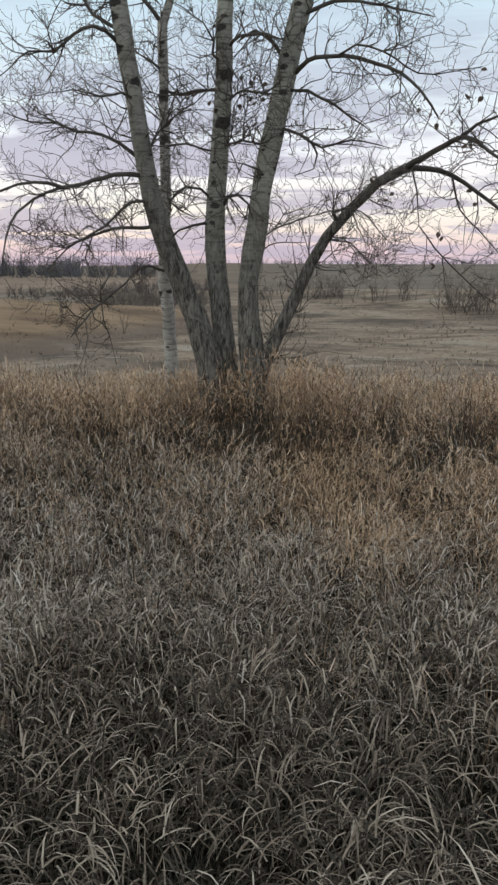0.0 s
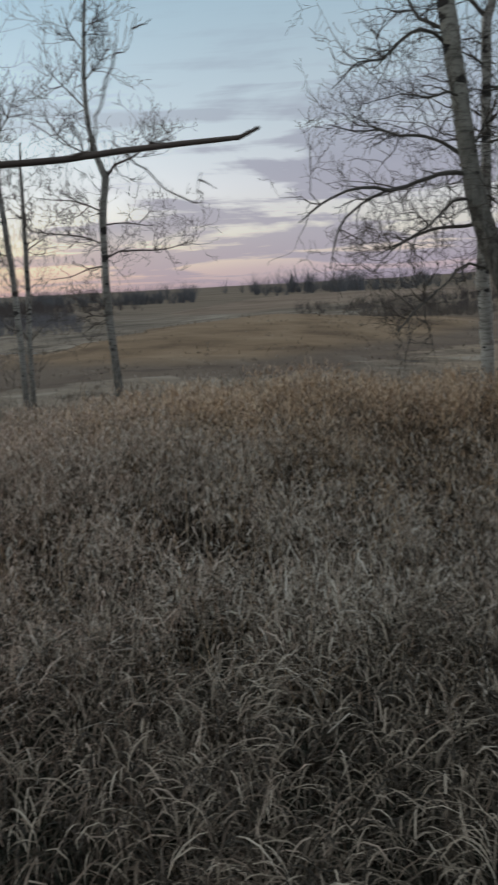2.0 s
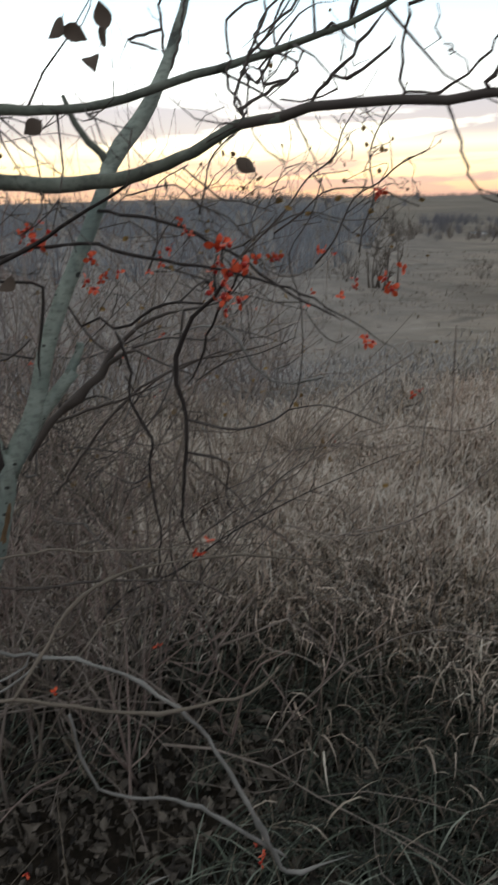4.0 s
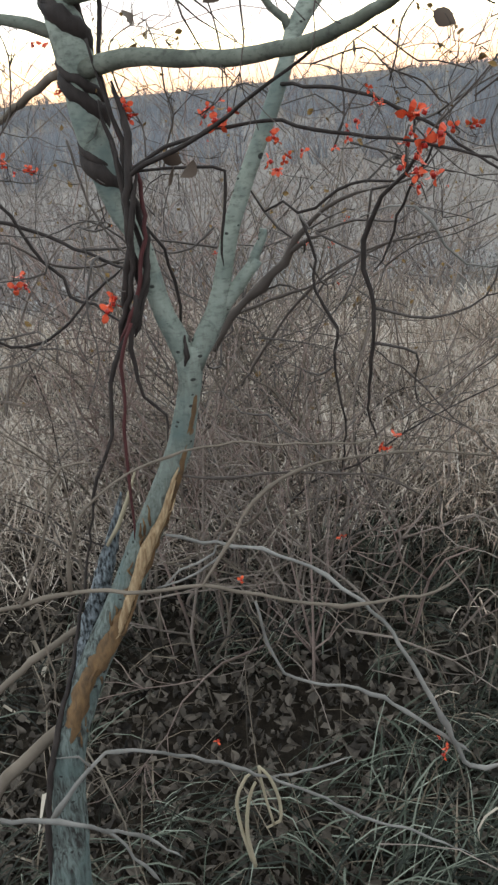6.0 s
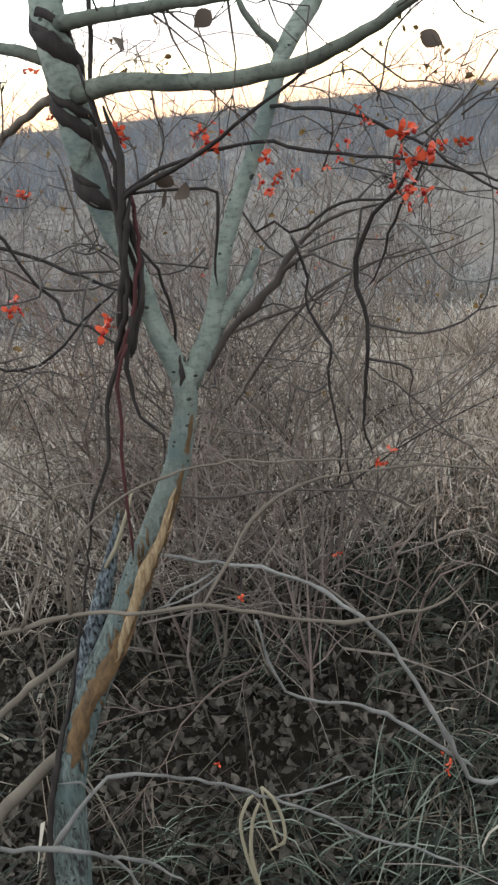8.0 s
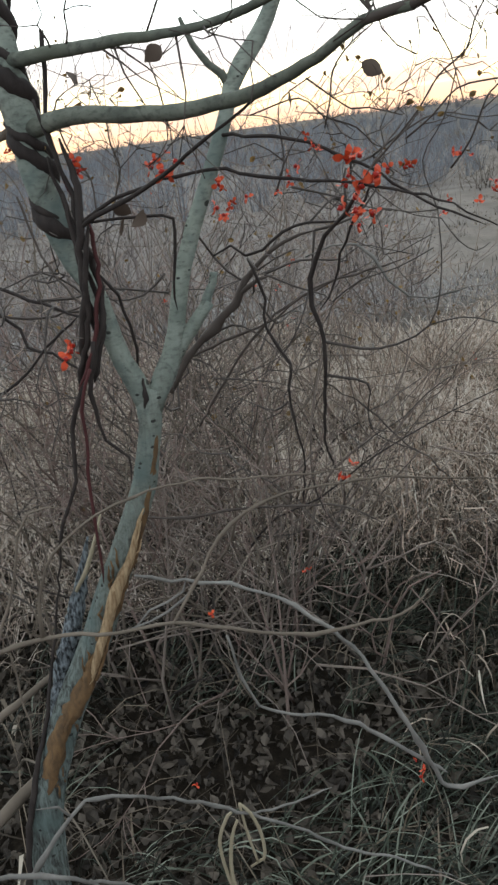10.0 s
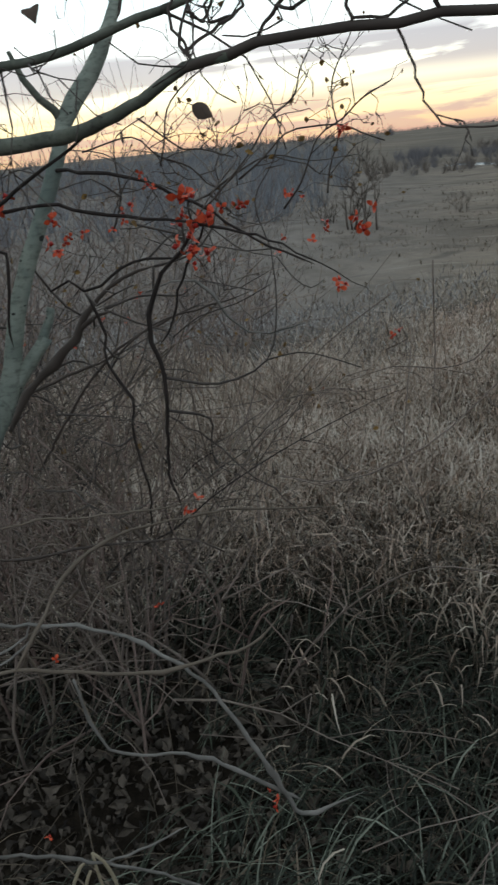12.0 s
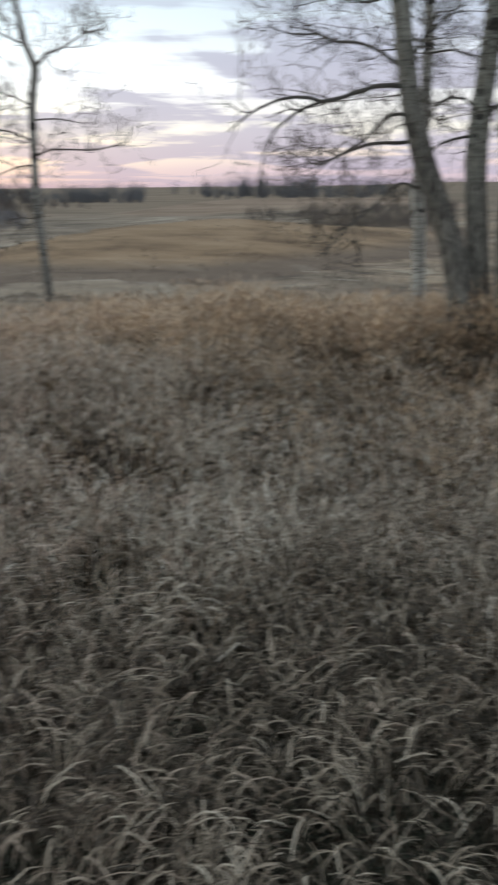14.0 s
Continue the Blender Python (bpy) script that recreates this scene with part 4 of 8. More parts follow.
def build_poplars():
    rng = np.random.default_rng(21)
    fine = dict(per_metre=20, length=0.42, radius=0.0055, levels=2, lift=0.16, forks=3.3, thin=0.0015, kink=0.46)
    crown = dict(per_metre=8, length=0.6, radius=0.006, levels=2, lift=0.2, first=0.36, last=1.0, forks=3.3, thin=0.0015, kink=0.44)
    tree("poplar", "grey-barked poplar trunk leaning outward from a clump, leafless", [(-0.219, 5.746, 0.670, 0.1066), (-0.255, 5.744, 1.046, 0.0938), (-0.355, 5.739, 1.374, 0.0778), (-0.453, 5.732, 1.637, 0.0738), (-0.528, 5.726, 1.822, 0.0738), (-0.588, 5.720, 1.986, 0.0680), (-0.660, 5.712, 2.325, 0.0605), (-0.705, 5.707, 2.672, 0.0571), (-0.759, 5.700, 3.009, 0.0577), (-0.808, 5.693, 3.336, 0.0565), (-0.870, 5.684, 3.810, 0.0455), (-0.930, 5.674, 4.413, 0.0300), (-0.934, 5.674, 5.130, 0.0090)],
         several([(-0.691, 5.708, 2.282, 0.0234), (-0.795, 5.543, 2.280, 0.0209), (-0.945, 5.367, 2.222, 0.0185), (-1.110, 5.234, 2.171, 0.0163), (-1.257, 5.149, 2.196, 0.0126), (-1.432, 5.051, 2.136, 0.0100), (-1.604, 4.946, 1.998, 0.0053)],
          [(-1.110, 5.234, 2.171, 0.0127), (-1.262, 5.148, 2.099, 0.0118), (-1.347, 5.074, 2.021, 0.0107), (-1.403, 5.007, 1.874, 0.0077), (-1.433, 4.999, 1.714, 0.0035)],
          [(-0.713, 5.706, 2.402, 0.0196), (-0.818, 5.742, 2.487, 0.0158), (-0.958, 5.822, 2.558, 0.0141), (-1.138, 5.891, 2.585, 0.0123), (-1.272, 5.915, 2.646, 0.0103), (-1.462, 5.922, 2.655, 0.0075), (-1.617, 5.882, 2.708, 0.0042)],
          [(-0.666, 5.711, 2.119, 0.0156), (-0.748, 5.550, 2.108, 0.0133), (-0.824, 5.438, 2.008, 0.0119), (-0.948, 5.316, 1.910, 0.0102), (-1.083, 5.188, 1.813, 0.0072), (-1.191, 5.113, 1.687, 0.0035)],
          [(-0.618, 5.717, 1.961, 0.0175), (-0.774, 5.849, 1.955, 0.0160), (-0.921, 5.929, 1.959, 0.0142), (-1.072, 6.005, 1.912, 0.0124), (-1.217, 6.028, 1.859, 0.0083), (-1.382, 6.044, 1.790, 0.0042)],
          [(-0.792, 5.695, 3.067, 0.0199), (-0.869, 5.633, 3.141, 0.0179), (-0.945, 5.570, 3.157, 0.0158), (-1.055, 5.500, 3.085, 0.0136), (-1.164, 5.427, 2.979, 0.0115), (-1.298, 5.345, 2.953, 0.0076), (-1.462, 5.302, 2.810, 0.0038)],
          [(-0.824, 5.691, 3.172, 0.0180), (-0.984, 5.817, 3.288, 0.0165), (-1.067, 5.904, 3.429, 0.0147), (-1.164, 5.988, 3.690, 0.0108), (-1.314, 6.059, 3.947, 0.0044)],
          [(-0.720, 5.705, 2.757, 0.0138), (-0.780, 5.545, 2.761, 0.0115), (-0.885, 5.428, 2.716, 0.0083), (-1.030, 5.301, 2.731, 0.0056), (-1.232, 5.155, 2.672, 0.0029)],
          [(-0.831, 5.690, 3.464, 0.0203), (-0.967, 5.516, 3.626, 0.0160), (-1.133, 5.382, 3.728, 0.0119), (-1.322, 5.236, 3.731, 0.0047)],
          [(-0.643, 5.714, 2.431, 0.0117), (-0.571, 5.872, 2.593, 0.0101), (-0.414, 6.086, 2.772, 0.0067), (-0.362, 6.189, 2.826, 0.0034)],
          [(-0.563, 5.773, 1.674, 0.0125), (-0.656, 5.662, 1.712, 0.0116), (-0.732, 5.552, 1.676, 0.0098), (-0.778, 5.445, 1.599, 0.0085), (-0.949, 5.214, 1.440, 0.0093), (-1.069, 5.089, 1.285, 0.0042)]),
         rng, LEAN_BARK, TWIG, fine, crown=crown, group="poplar clump")
    tree("poplar", "slender pale poplar stem with dark bands, standing behind the clump", [(-0.578, 6.424, 0.636, 0.0530), (-0.585, 6.423, 0.966, 0.0482), (-0.599, 6.422, 1.333, 0.0480), (-0.615, 6.421, 1.586, 0.0479), (-0.616, 6.421, 1.917, 0.0436), (-0.600, 6.422, 2.281, 0.0394), (-0.605, 6.422, 2.597, 0.0374), (-0.593, 6.423, 2.983, 0.0355), (-0.592, 6.423, 3.377, 0.0360), (-0.537, 6.428, 3.544, 0.0272), (-0.441, 6.435, 3.872, 0.0184), (-0.373, 6.439, 4.436, 0.0071)],
         [[(-0.592, 6.423, 3.377, 0.0225), (-0.673, 6.415, 3.486, 0.0203), (-0.767, 6.455, 3.589, 0.0183), (-0.937, 6.432, 3.764, 0.0115)],
          [(-0.594, 6.423, 2.945, 0.0155), (-0.488, 6.582, 2.944, 0.0136), (-0.288, 6.794, 3.015, 0.0094), (-0.161, 6.898, 3.076, 0.0047)],
          [(-0.598, 6.422, 2.558, 0.0132), (-0.432, 6.285, 2.559, 0.0112), (-0.259, 6.195, 2.498, 0.0084), (-0.167, 6.198, 2.521, 0.0042)],
          [(-0.591, 6.423, 3.059, 0.0133), (-0.668, 6.365, 3.122, 0.0115), (-0.754, 6.255, 3.152, 0.0079), (-0.847, 6.243, 3.240, 0.0044)],
          [(-0.605, 6.422, 2.221, 0.0114), (-0.500, 6.280, 2.111, 0.0094), (-0.373, 6.189, 2.047, 0.0055)]],
         rng, BIRCH_BARK, TWIG, dict(fine, per_metre=14), sides=12,
         crown=dict(crown, per_metre=9), group="poplar clump")
    tree("poplar", "upright grey-green poplar trunk with dark knots, leafless", [(-0.119, 5.849, 0.651, 0.0964), (-0.141, 5.848, 1.014, 0.0836), (-0.174, 5.847, 1.367, 0.0732), (-0.207, 5.846, 1.636, 0.0711), (-0.219, 5.846, 1.973, 0.0672), (-0.205, 5.846, 2.194, 0.0634), (-0.181, 5.847, 2.375, 0.0616), (-0.160, 5.848, 2.695, 0.0581), (-0.147, 5.848, 3.042, 0.0547), (-0.137, 5.848, 3.380, 0.0534), (-0.123, 5.849, 3.870, 0.0421), (-0.133, 5.848, 4.496, 0.0306), (-0.121, 5.849, 5.293, 0.0093)],
         several([(-0.249, 5.845, 1.992, 0.0138), (-0.362, 5.689, 1.967, 0.0123), (-0.436, 5.583, 1.934, 0.0106), (-0.475, 5.479, 1.895, 0.0056)],
          [(-0.240, 5.845, 2.150, 0.0139), (-0.306, 5.742, 2.203, 0.0125), (-0.395, 5.686, 2.209, 0.0116), (-0.468, 5.580, 2.155, 0.0076), (-0.498, 5.578, 2.096, 0.0045)],
          [(-0.157, 5.848, 2.103, 0.0178), (-0.119, 5.699, 2.154, 0.0154), (-0.055, 5.600, 2.153, 0.0133), (0.010, 5.500, 2.090, 0.0093), (0.039, 5.500, 1.993, 0.0037)],
          [(-0.189, 5.847, 2.835, 0.0141), (-0.330, 5.991, 2.862, 0.0124), (-0.537, 6.177, 2.861, 0.0085), (-0.741, 6.256, 2.913, 0.0043)],
          [(-0.117, 5.849, 3.093, 0.0162), (-0.042, 5.700, 3.125, 0.0143), (0.116, 5.599, 3.116, 0.0117), (0.235, 5.495, 3.052, 0.0057)],
          [(-0.173, 5.847, 3.008, 0.0142), (-0.211, 5.696, 3.024, 0.0118), (-0.210, 5.696, 3.101, 0.0099), (-0.268, 5.594, 3.179, 0.0059), (-0.465, 5.480, 3.275, 0.0039)],
          [(-0.119, 5.849, 2.765, 0.0120), (-0.025, 5.600, 2.788, 0.0100), (0.115, 5.499, 2.752, 0.0076), (0.215, 5.396, 2.813, 0.0045)],
          [(-0.169, 5.848, 2.476, 0.0120), (-0.025, 5.600, 2.485, 0.0095), (0.099, 5.499, 2.454, 0.0067), (0.183, 5.397, 2.490, 0.0037)]),
         rng, POPLAR_BARK, TWIG, fine, crown=dict(crown, per_metre=6), group="poplar clump")
    tree("poplar", "stout grey poplar with a long low limb arching outward", [(0.056, 5.700, 0.658, 0.1057), (0.037, 5.700, 1.031, 0.0931), (0.010, 5.700, 1.376, 0.0714), (0.014, 5.700, 1.601, 0.0674), (0.037, 5.700, 1.822, 0.0712), (0.092, 5.699, 2.146, 0.0676), (0.161, 5.698, 2.498, 0.0680), (0.228, 5.695, 2.789, 0.0666), (0.283, 5.693, 3.057, 0.0633), (0.350, 5.689, 3.335, 0.0640), (0.479, 5.680, 3.808, 0.0492), (0.585, 5.670, 4.411, 0.0298), (0.663, 5.661, 5.179, 0.0090)],
         several([(0.313, 5.691, 2.913, 0.0236), (0.380, 5.587, 2.957, 0.0201), (0.476, 5.479, 2.962, 0.0190), (0.590, 5.418, 2.951, 0.0181), (0.751, 5.347, 2.897, 0.0157), (0.909, 5.272, 2.819, 0.0140), (1.016, 5.202, 2.712, 0.0117), (1.083, 5.188, 2.616, 0.0094), (1.127, 5.179, 2.546, 0.0043)],
          [(0.556, 5.422, 2.952, 0.0113), (0.656, 5.360, 2.994, 0.0105), (0.815, 5.338, 2.952, 0.0082), (1.015, 5.304, 2.825, 0.0067), (1.207, 5.263, 2.823, 0.0048), (1.377, 5.222, 2.845, 0.0030)],
          [(0.253, 5.694, 2.806, 0.0157), (0.383, 5.587, 2.779, 0.0135), (0.533, 5.474, 2.682, 0.0113), (0.645, 5.462, 2.604, 0.0090), (0.777, 5.445, 2.513, 0.0038)],
          [(0.193, 5.697, 2.584, 0.0156), (0.333, 5.590, 2.524, 0.0134), (0.477, 5.580, 2.441, 0.0107), (0.664, 5.661, 2.500, 0.0085), (0.914, 5.626, 2.447, 0.0039)],
          [(0.248, 5.695, 2.567, 0.0136), (0.407, 5.886, 2.541, 0.0121), (0.481, 5.981, 2.445, 0.0098), (0.455, 5.983, 2.353, 0.0061), (0.321, 5.991, 2.310, 0.0033)],
          [(0.219, 5.696, 3.014, 0.0197), (0.149, 5.798, 3.132, 0.0169), (0.049, 5.900, 3.208, 0.0140), (-0.063, 6.000, 3.164, 0.0067)],
          [(0.330, 5.690, 3.237, 0.0199), (0.462, 5.581, 3.272, 0.0177), (0.622, 5.465, 3.271, 0.0139), (0.872, 5.329, 3.187, 0.0098), (1.098, 5.287, 3.130, 0.0038)],
          [(0.122, 5.699, 2.164, 0.0116), (0.065, 5.600, 2.313, 0.0095), (-0.025, 5.500, 2.336, 0.0075), (-0.061, 5.500, 2.268, 0.0037)],
          [(0.381, 5.687, 3.431, 0.0201), (0.550, 5.472, 3.490, 0.0156), (0.800, 5.340, 3.417, 0.0115), (0.978, 5.209, 3.258, 0.0056)],
          [(0.093, 5.699, 1.894, 0.0100), (0.242, 5.895, 1.975, 0.0088), (0.487, 6.080, 2.060, 0.0058), (0.654, 6.165, 2.104, 0.0034)],
          [(0.067, 5.700, 1.785, 0.0077), (0.204, 5.896, 1.863, 0.0064), (0.411, 6.086, 1.867, 0.0033)],
          [(0.999, 5.510, 2.310, 0.0304), (1.087, 5.392, 2.363, 0.0262), (1.178, 5.270, 2.407, 0.0228), (1.263, 5.147, 2.450, 0.0202), (1.333, 5.026, 2.390, 0.0156), (1.430, 4.896, 2.283, 0.0104), (1.551, 4.858, 2.174, 0.0052)],
          [(1.263, 5.147, 2.450, 0.0163), (1.337, 5.129, 2.513, 0.0123), (1.442, 5.100, 2.546, 0.0094), (1.585, 5.057, 2.624, 0.0044)],
          [(0.999, 5.510, 2.310, 0.0304), (1.146, 5.584, 2.314, 0.0252), (1.314, 5.598, 2.281, 0.0215), (1.485, 5.607, 2.174, 0.0177), (1.644, 5.562, 2.048, 0.0137), (1.786, 5.518, 1.888, 0.0059)],
          [(0.599, 5.618, 1.963, 0.0122), (0.549, 5.573, 2.039, 0.0099), (0.598, 5.467, 2.060, 0.0082), (0.708, 5.353, 2.036, 0.0066), (0.869, 5.228, 1.846, 0.0036)],
          [(1.041, 5.502, 2.302, 0.0084), (1.074, 5.496, 2.165, 0.0068), (1.096, 5.492, 1.957, 0.0034)],
          [(0.546, 5.624, 1.874, 0.0084), (0.668, 5.560, 1.854, 0.0072), (0.765, 5.447, 1.747, 0.0052), (0.830, 5.437, 1.676, 0.0030)],
          [(1.314, 5.598, 2.281, 0.0094), (1.388, 5.632, 2.070, 0.0079), (1.515, 5.599, 1.926, 0.0063), (1.642, 5.563, 1.782, 0.0035)],
          [(1.198, 5.470, 1.817, 0.0076), (1.306, 5.446, 1.711, 0.0068), (1.484, 5.400, 1.535, 0.0053), (1.621, 5.360, 1.448, 0.0030)],
          [(1.096, 5.492, 1.957, 0.0045), (1.144, 5.482, 1.887, 0.0068), (1.198, 5.470, 1.817, 0.0076)]),
         rng, POPLAR_BARK, TWIG, dict(fine, per_metre=16), crown=dict(crown, per_metre=6), group="poplar clump",
         leaders=[[(0.056, 5.680, 0.879, 0.0582), (0.113, 5.679, 1.072, 0.0541), (0.201, 5.676, 1.237, 0.0481), (0.268, 5.674, 1.377, 0.0442), (0.334, 5.660, 1.527, 0.0402), (0.421, 5.654, 1.711, 0.0364), (0.528, 5.635, 1.892, 0.0344), (0.669, 5.610, 2.062, 0.0325), (0.845, 5.556, 2.232, 0.0324), (1.013, 5.508, 2.316, 0.0304)]])


build_poplars()


def build_hanging_leaves():
    """A few curled dead leaves still caught in the poplars."""
    rng = np.random.default_rng(23)
    root = empty("hanging_leaves", 0.4, 5.6)
    tagged(root, "curled dark dead leaves caught in the poplar twigs", "leaves")
    o = tuple(root.location)
    for pts, count, spread in (([(0.065, 5.700, 2.790, 0.0353)], 16, 0.07), ([(0.622, 5.565, 2.574, 0.0344)], 3, 0.03), ([(0.894, 5.528, 2.147, 0.0341)], 4, 0.03), ([(0.793, 5.544, 2.252, 0.0342)], 2, 0.02), ([(1.189, 5.472, 1.873, 0.0341)], 3, 0.04), ([(1.074, 5.292, 2.570, 0.0332)], 4, 0.06),
                               ([(1.298, 5.242, 2.562, 0.0332)], 5, 0.08), ([(0.589, 5.669, 2.154, 0.0347)], 2, 0.02), ([(-0.933, 5.319, 2.052, 0.0329)], 2, 0.03), ([(1.451, 5.409, 2.141, 0.0341)], 3, 0.05), ([(1.220, 5.466, 1.718, 0.0340)], 2, 0.02), ([(-0.247, 5.795, 2.721, 0.0358)], 3, 0.04)):
        for _ in range(count):
            v, f = [], []
            leaf_mesh(v, f, np.array(pts[0][:3]) + rng.normal(0, spread, 3), rng.uniform(0.03, 0.055), rng, 1.0, True)
            link_mesh("dead_leaf", np.array(v) - np.array(o), f, BROWN_LEAF, root)


def build_birches():
    rng = np.random.default_rng(33)
    fine = dict(per_metre=22, length=0.42, radius=0.0055, levels=2, lift=0.3, forks=3.4, thin=0.0022, kink=0.3)
    tree("aspen", "young pale aspen with a forked bare crown on the brow", [(-4.737, 8.397, 0.033, 0.0526), (-4.737, 8.397, 0.547, 0.0489), (-4.764, 8.383, 1.079, 0.0455), (-4.783, 8.373, 1.523, 0.0454), (-4.776, 8.376, 2.020, 0.0422), (-4.768, 8.381, 2.447, 0.0403), (-4.711, 8.411, 2.865, 0.0392), (-4.793, 8.368, 3.135, 0.0295), (-4.838, 8.343, 3.631, 0.0238), (-4.813, 8.357, 4.200, 0.0201), (-4.775, 8.377, 4.646, 0.0149), (-4.718, 8.407, 5.407, 0.0070)],
         several([(-4.711, 8.411, 2.853, 0.0327), (-4.593, 8.416, 2.985, 0.0274), (-4.385, 8.463, 3.052, 0.0221), (-4.191, 8.498, 3.176, 0.0155), (-4.101, 8.484, 3.451, 0.0078)],
          [(-4.760, 8.385, 2.007, 0.0227), (-4.577, 8.367, 2.070, 0.0206), (-4.310, 8.387, 2.066, 0.0178), (-4.045, 8.400, 2.062, 0.0138), (-3.722, 8.428, 2.137, 0.0062)],
          [(-4.780, 8.375, 2.155, 0.0195), (-5.020, 8.357, 2.256, 0.0184), (-5.313, 8.302, 2.299, 0.0146), (-5.604, 8.239, 2.347, 0.0080)],
          [(-4.776, 8.376, 1.928, 0.0169), (-4.889, 8.201, 1.902, 0.0154), (-5.005, 8.020, 1.818, 0.0114), (-5.137, 7.824, 1.796, 0.0063)],
          [(-4.768, 8.381, 2.356, 0.0182), (-4.594, 8.583, 2.384, 0.0158), (-4.382, 8.796, 2.348, 0.0080)],
          [(-4.764, 8.383, 2.507, 0.0182), (-4.952, 8.166, 2.616, 0.0155), (-5.135, 7.942, 2.626, 0.0089), (-5.285, 7.850, 2.661, 0.0051)],
          [(-4.758, 8.386, 3.074, 0.0197), (-4.969, 8.156, 3.185, 0.0163), (-5.084, 7.973, 3.401, 0.0116), (-5.171, 7.920, 3.600, 0.0065)],
          [(-4.841, 8.341, 3.574, 0.0172), (-5.032, 8.235, 3.808, 0.0133), (-5.176, 8.151, 3.982, 0.0080)],
          [(-4.829, 8.348, 3.860, 0.0160), (-4.615, 8.461, 4.138, 0.0121), (-4.551, 8.492, 4.305, 0.0067)],
          [(-4.817, 8.355, 4.144, 0.0134), (-4.944, 8.285, 4.371, 0.0094), (-4.981, 8.264, 4.594, 0.0054)], [(-4.796, 8.366, 4.312, 0.0135), (-4.671, 8.431, 4.532, 0.0095), (-4.576, 8.480, 4.806, 0.0055)],
          [(-4.775, 8.377, 1.365, 0.0130), (-4.892, 8.199, 1.396, 0.0103), (-5.007, 8.018, 1.360, 0.0051)]),
         rng, ASPEN_BARK, DARK_TWIG, fine, step=0.2, sides=10, crown=dict(fine, per_metre=6, first=0.45), limb_mat=DARK_TWIG, group="young aspens", slim=0.5)
    tree("aspen", "thin pale aspen with upswept twigs, one of a pair", [(-8.074, 11.522, -0.597, 0.0622), (-8.090, 11.511, 0.067, 0.0571), (-8.085, 11.515, 0.902, 0.0521), (-8.104, 11.502, 1.702, 0.0492), (-8.126, 11.487, 2.432, 0.0455), (-8.165, 11.461, 3.215, 0.0400), (-8.175, 11.454, 4.065, 0.0326), (-8.233, 11.413, 4.894, 0.0252), (-8.299, 11.367, 5.582, 0.0118)],
         [[(-8.168, 11.459, 3.173, 0.0228), (-8.386, 11.306, 3.307, 0.0190), (-8.650, 11.113, 3.484, 0.0095)], [(-8.167, 11.459, 3.981, 0.0211), (-7.908, 11.632, 4.479, 0.0154), (-7.812, 11.694, 4.810, 0.0078)], [(-8.152, 11.469, 2.783, 0.0209), (-8.353, 11.329, 2.790, 0.0171), (-8.579, 11.166, 3.056, 0.0076)],
          [(-8.217, 11.425, 4.647, 0.0193), (-8.400, 11.296, 4.975, 0.0136), (-8.478, 11.240, 5.298, 0.0078)], [(-8.193, 11.441, 4.399, 0.0193), (-8.437, 11.269, 4.483, 0.0135), (-8.549, 11.189, 4.811, 0.0078)], [(-8.117, 11.493, 2.255, 0.0189), (-8.385, 11.307, 2.356, 0.0151), (-8.590, 11.158, 2.452, 0.0076)]],
         rng, ASPEN_BARK, DARK_TWIG, dict(fine, length=0.6, radius=0.01, thin=0.0034), step=0.3, sides=8, crown=dict(fine, per_metre=9, length=1.0, radius=0.007, first=0.3), limb_mat=DARK_TWIG, group="young aspens", slim=0.5)
    tree("aspen", "thin pale aspen with upswept twigs, the lower of a pair", [(-8.163, 11.823, -0.653, 0.0538), (-8.157, 11.828, 0.025, 0.0486), (-8.137, 11.840, 0.878, 0.0464), (-8.096, 11.868, 1.711, 0.0425), (-8.069, 11.885, 2.438, 0.0368), (-8.051, 11.897, 3.240, 0.0292), (-8.011, 11.923, 4.024, 0.0137)],
         [[(-8.067, 11.886, 2.348, 0.0193), (-7.832, 12.036, 2.518, 0.0155), (-7.664, 12.139, 2.690, 0.0077)], [(-8.054, 11.895, 2.974, 0.0175), (-8.195, 11.802, 3.333, 0.0126), (-8.213, 11.790, 3.595, 0.0078)]],
         rng, ASPEN_BARK, DARK_TWIG, dict(fine, length=0.6, radius=0.01, thin=0.0034), step=0.3, sides=8, crown=dict(fine, per_metre=9, length=0.9, radius=0.007, first=0.3), limb_mat=DARK_TWIG, group="young aspens", slim=0.5)


build_birches()


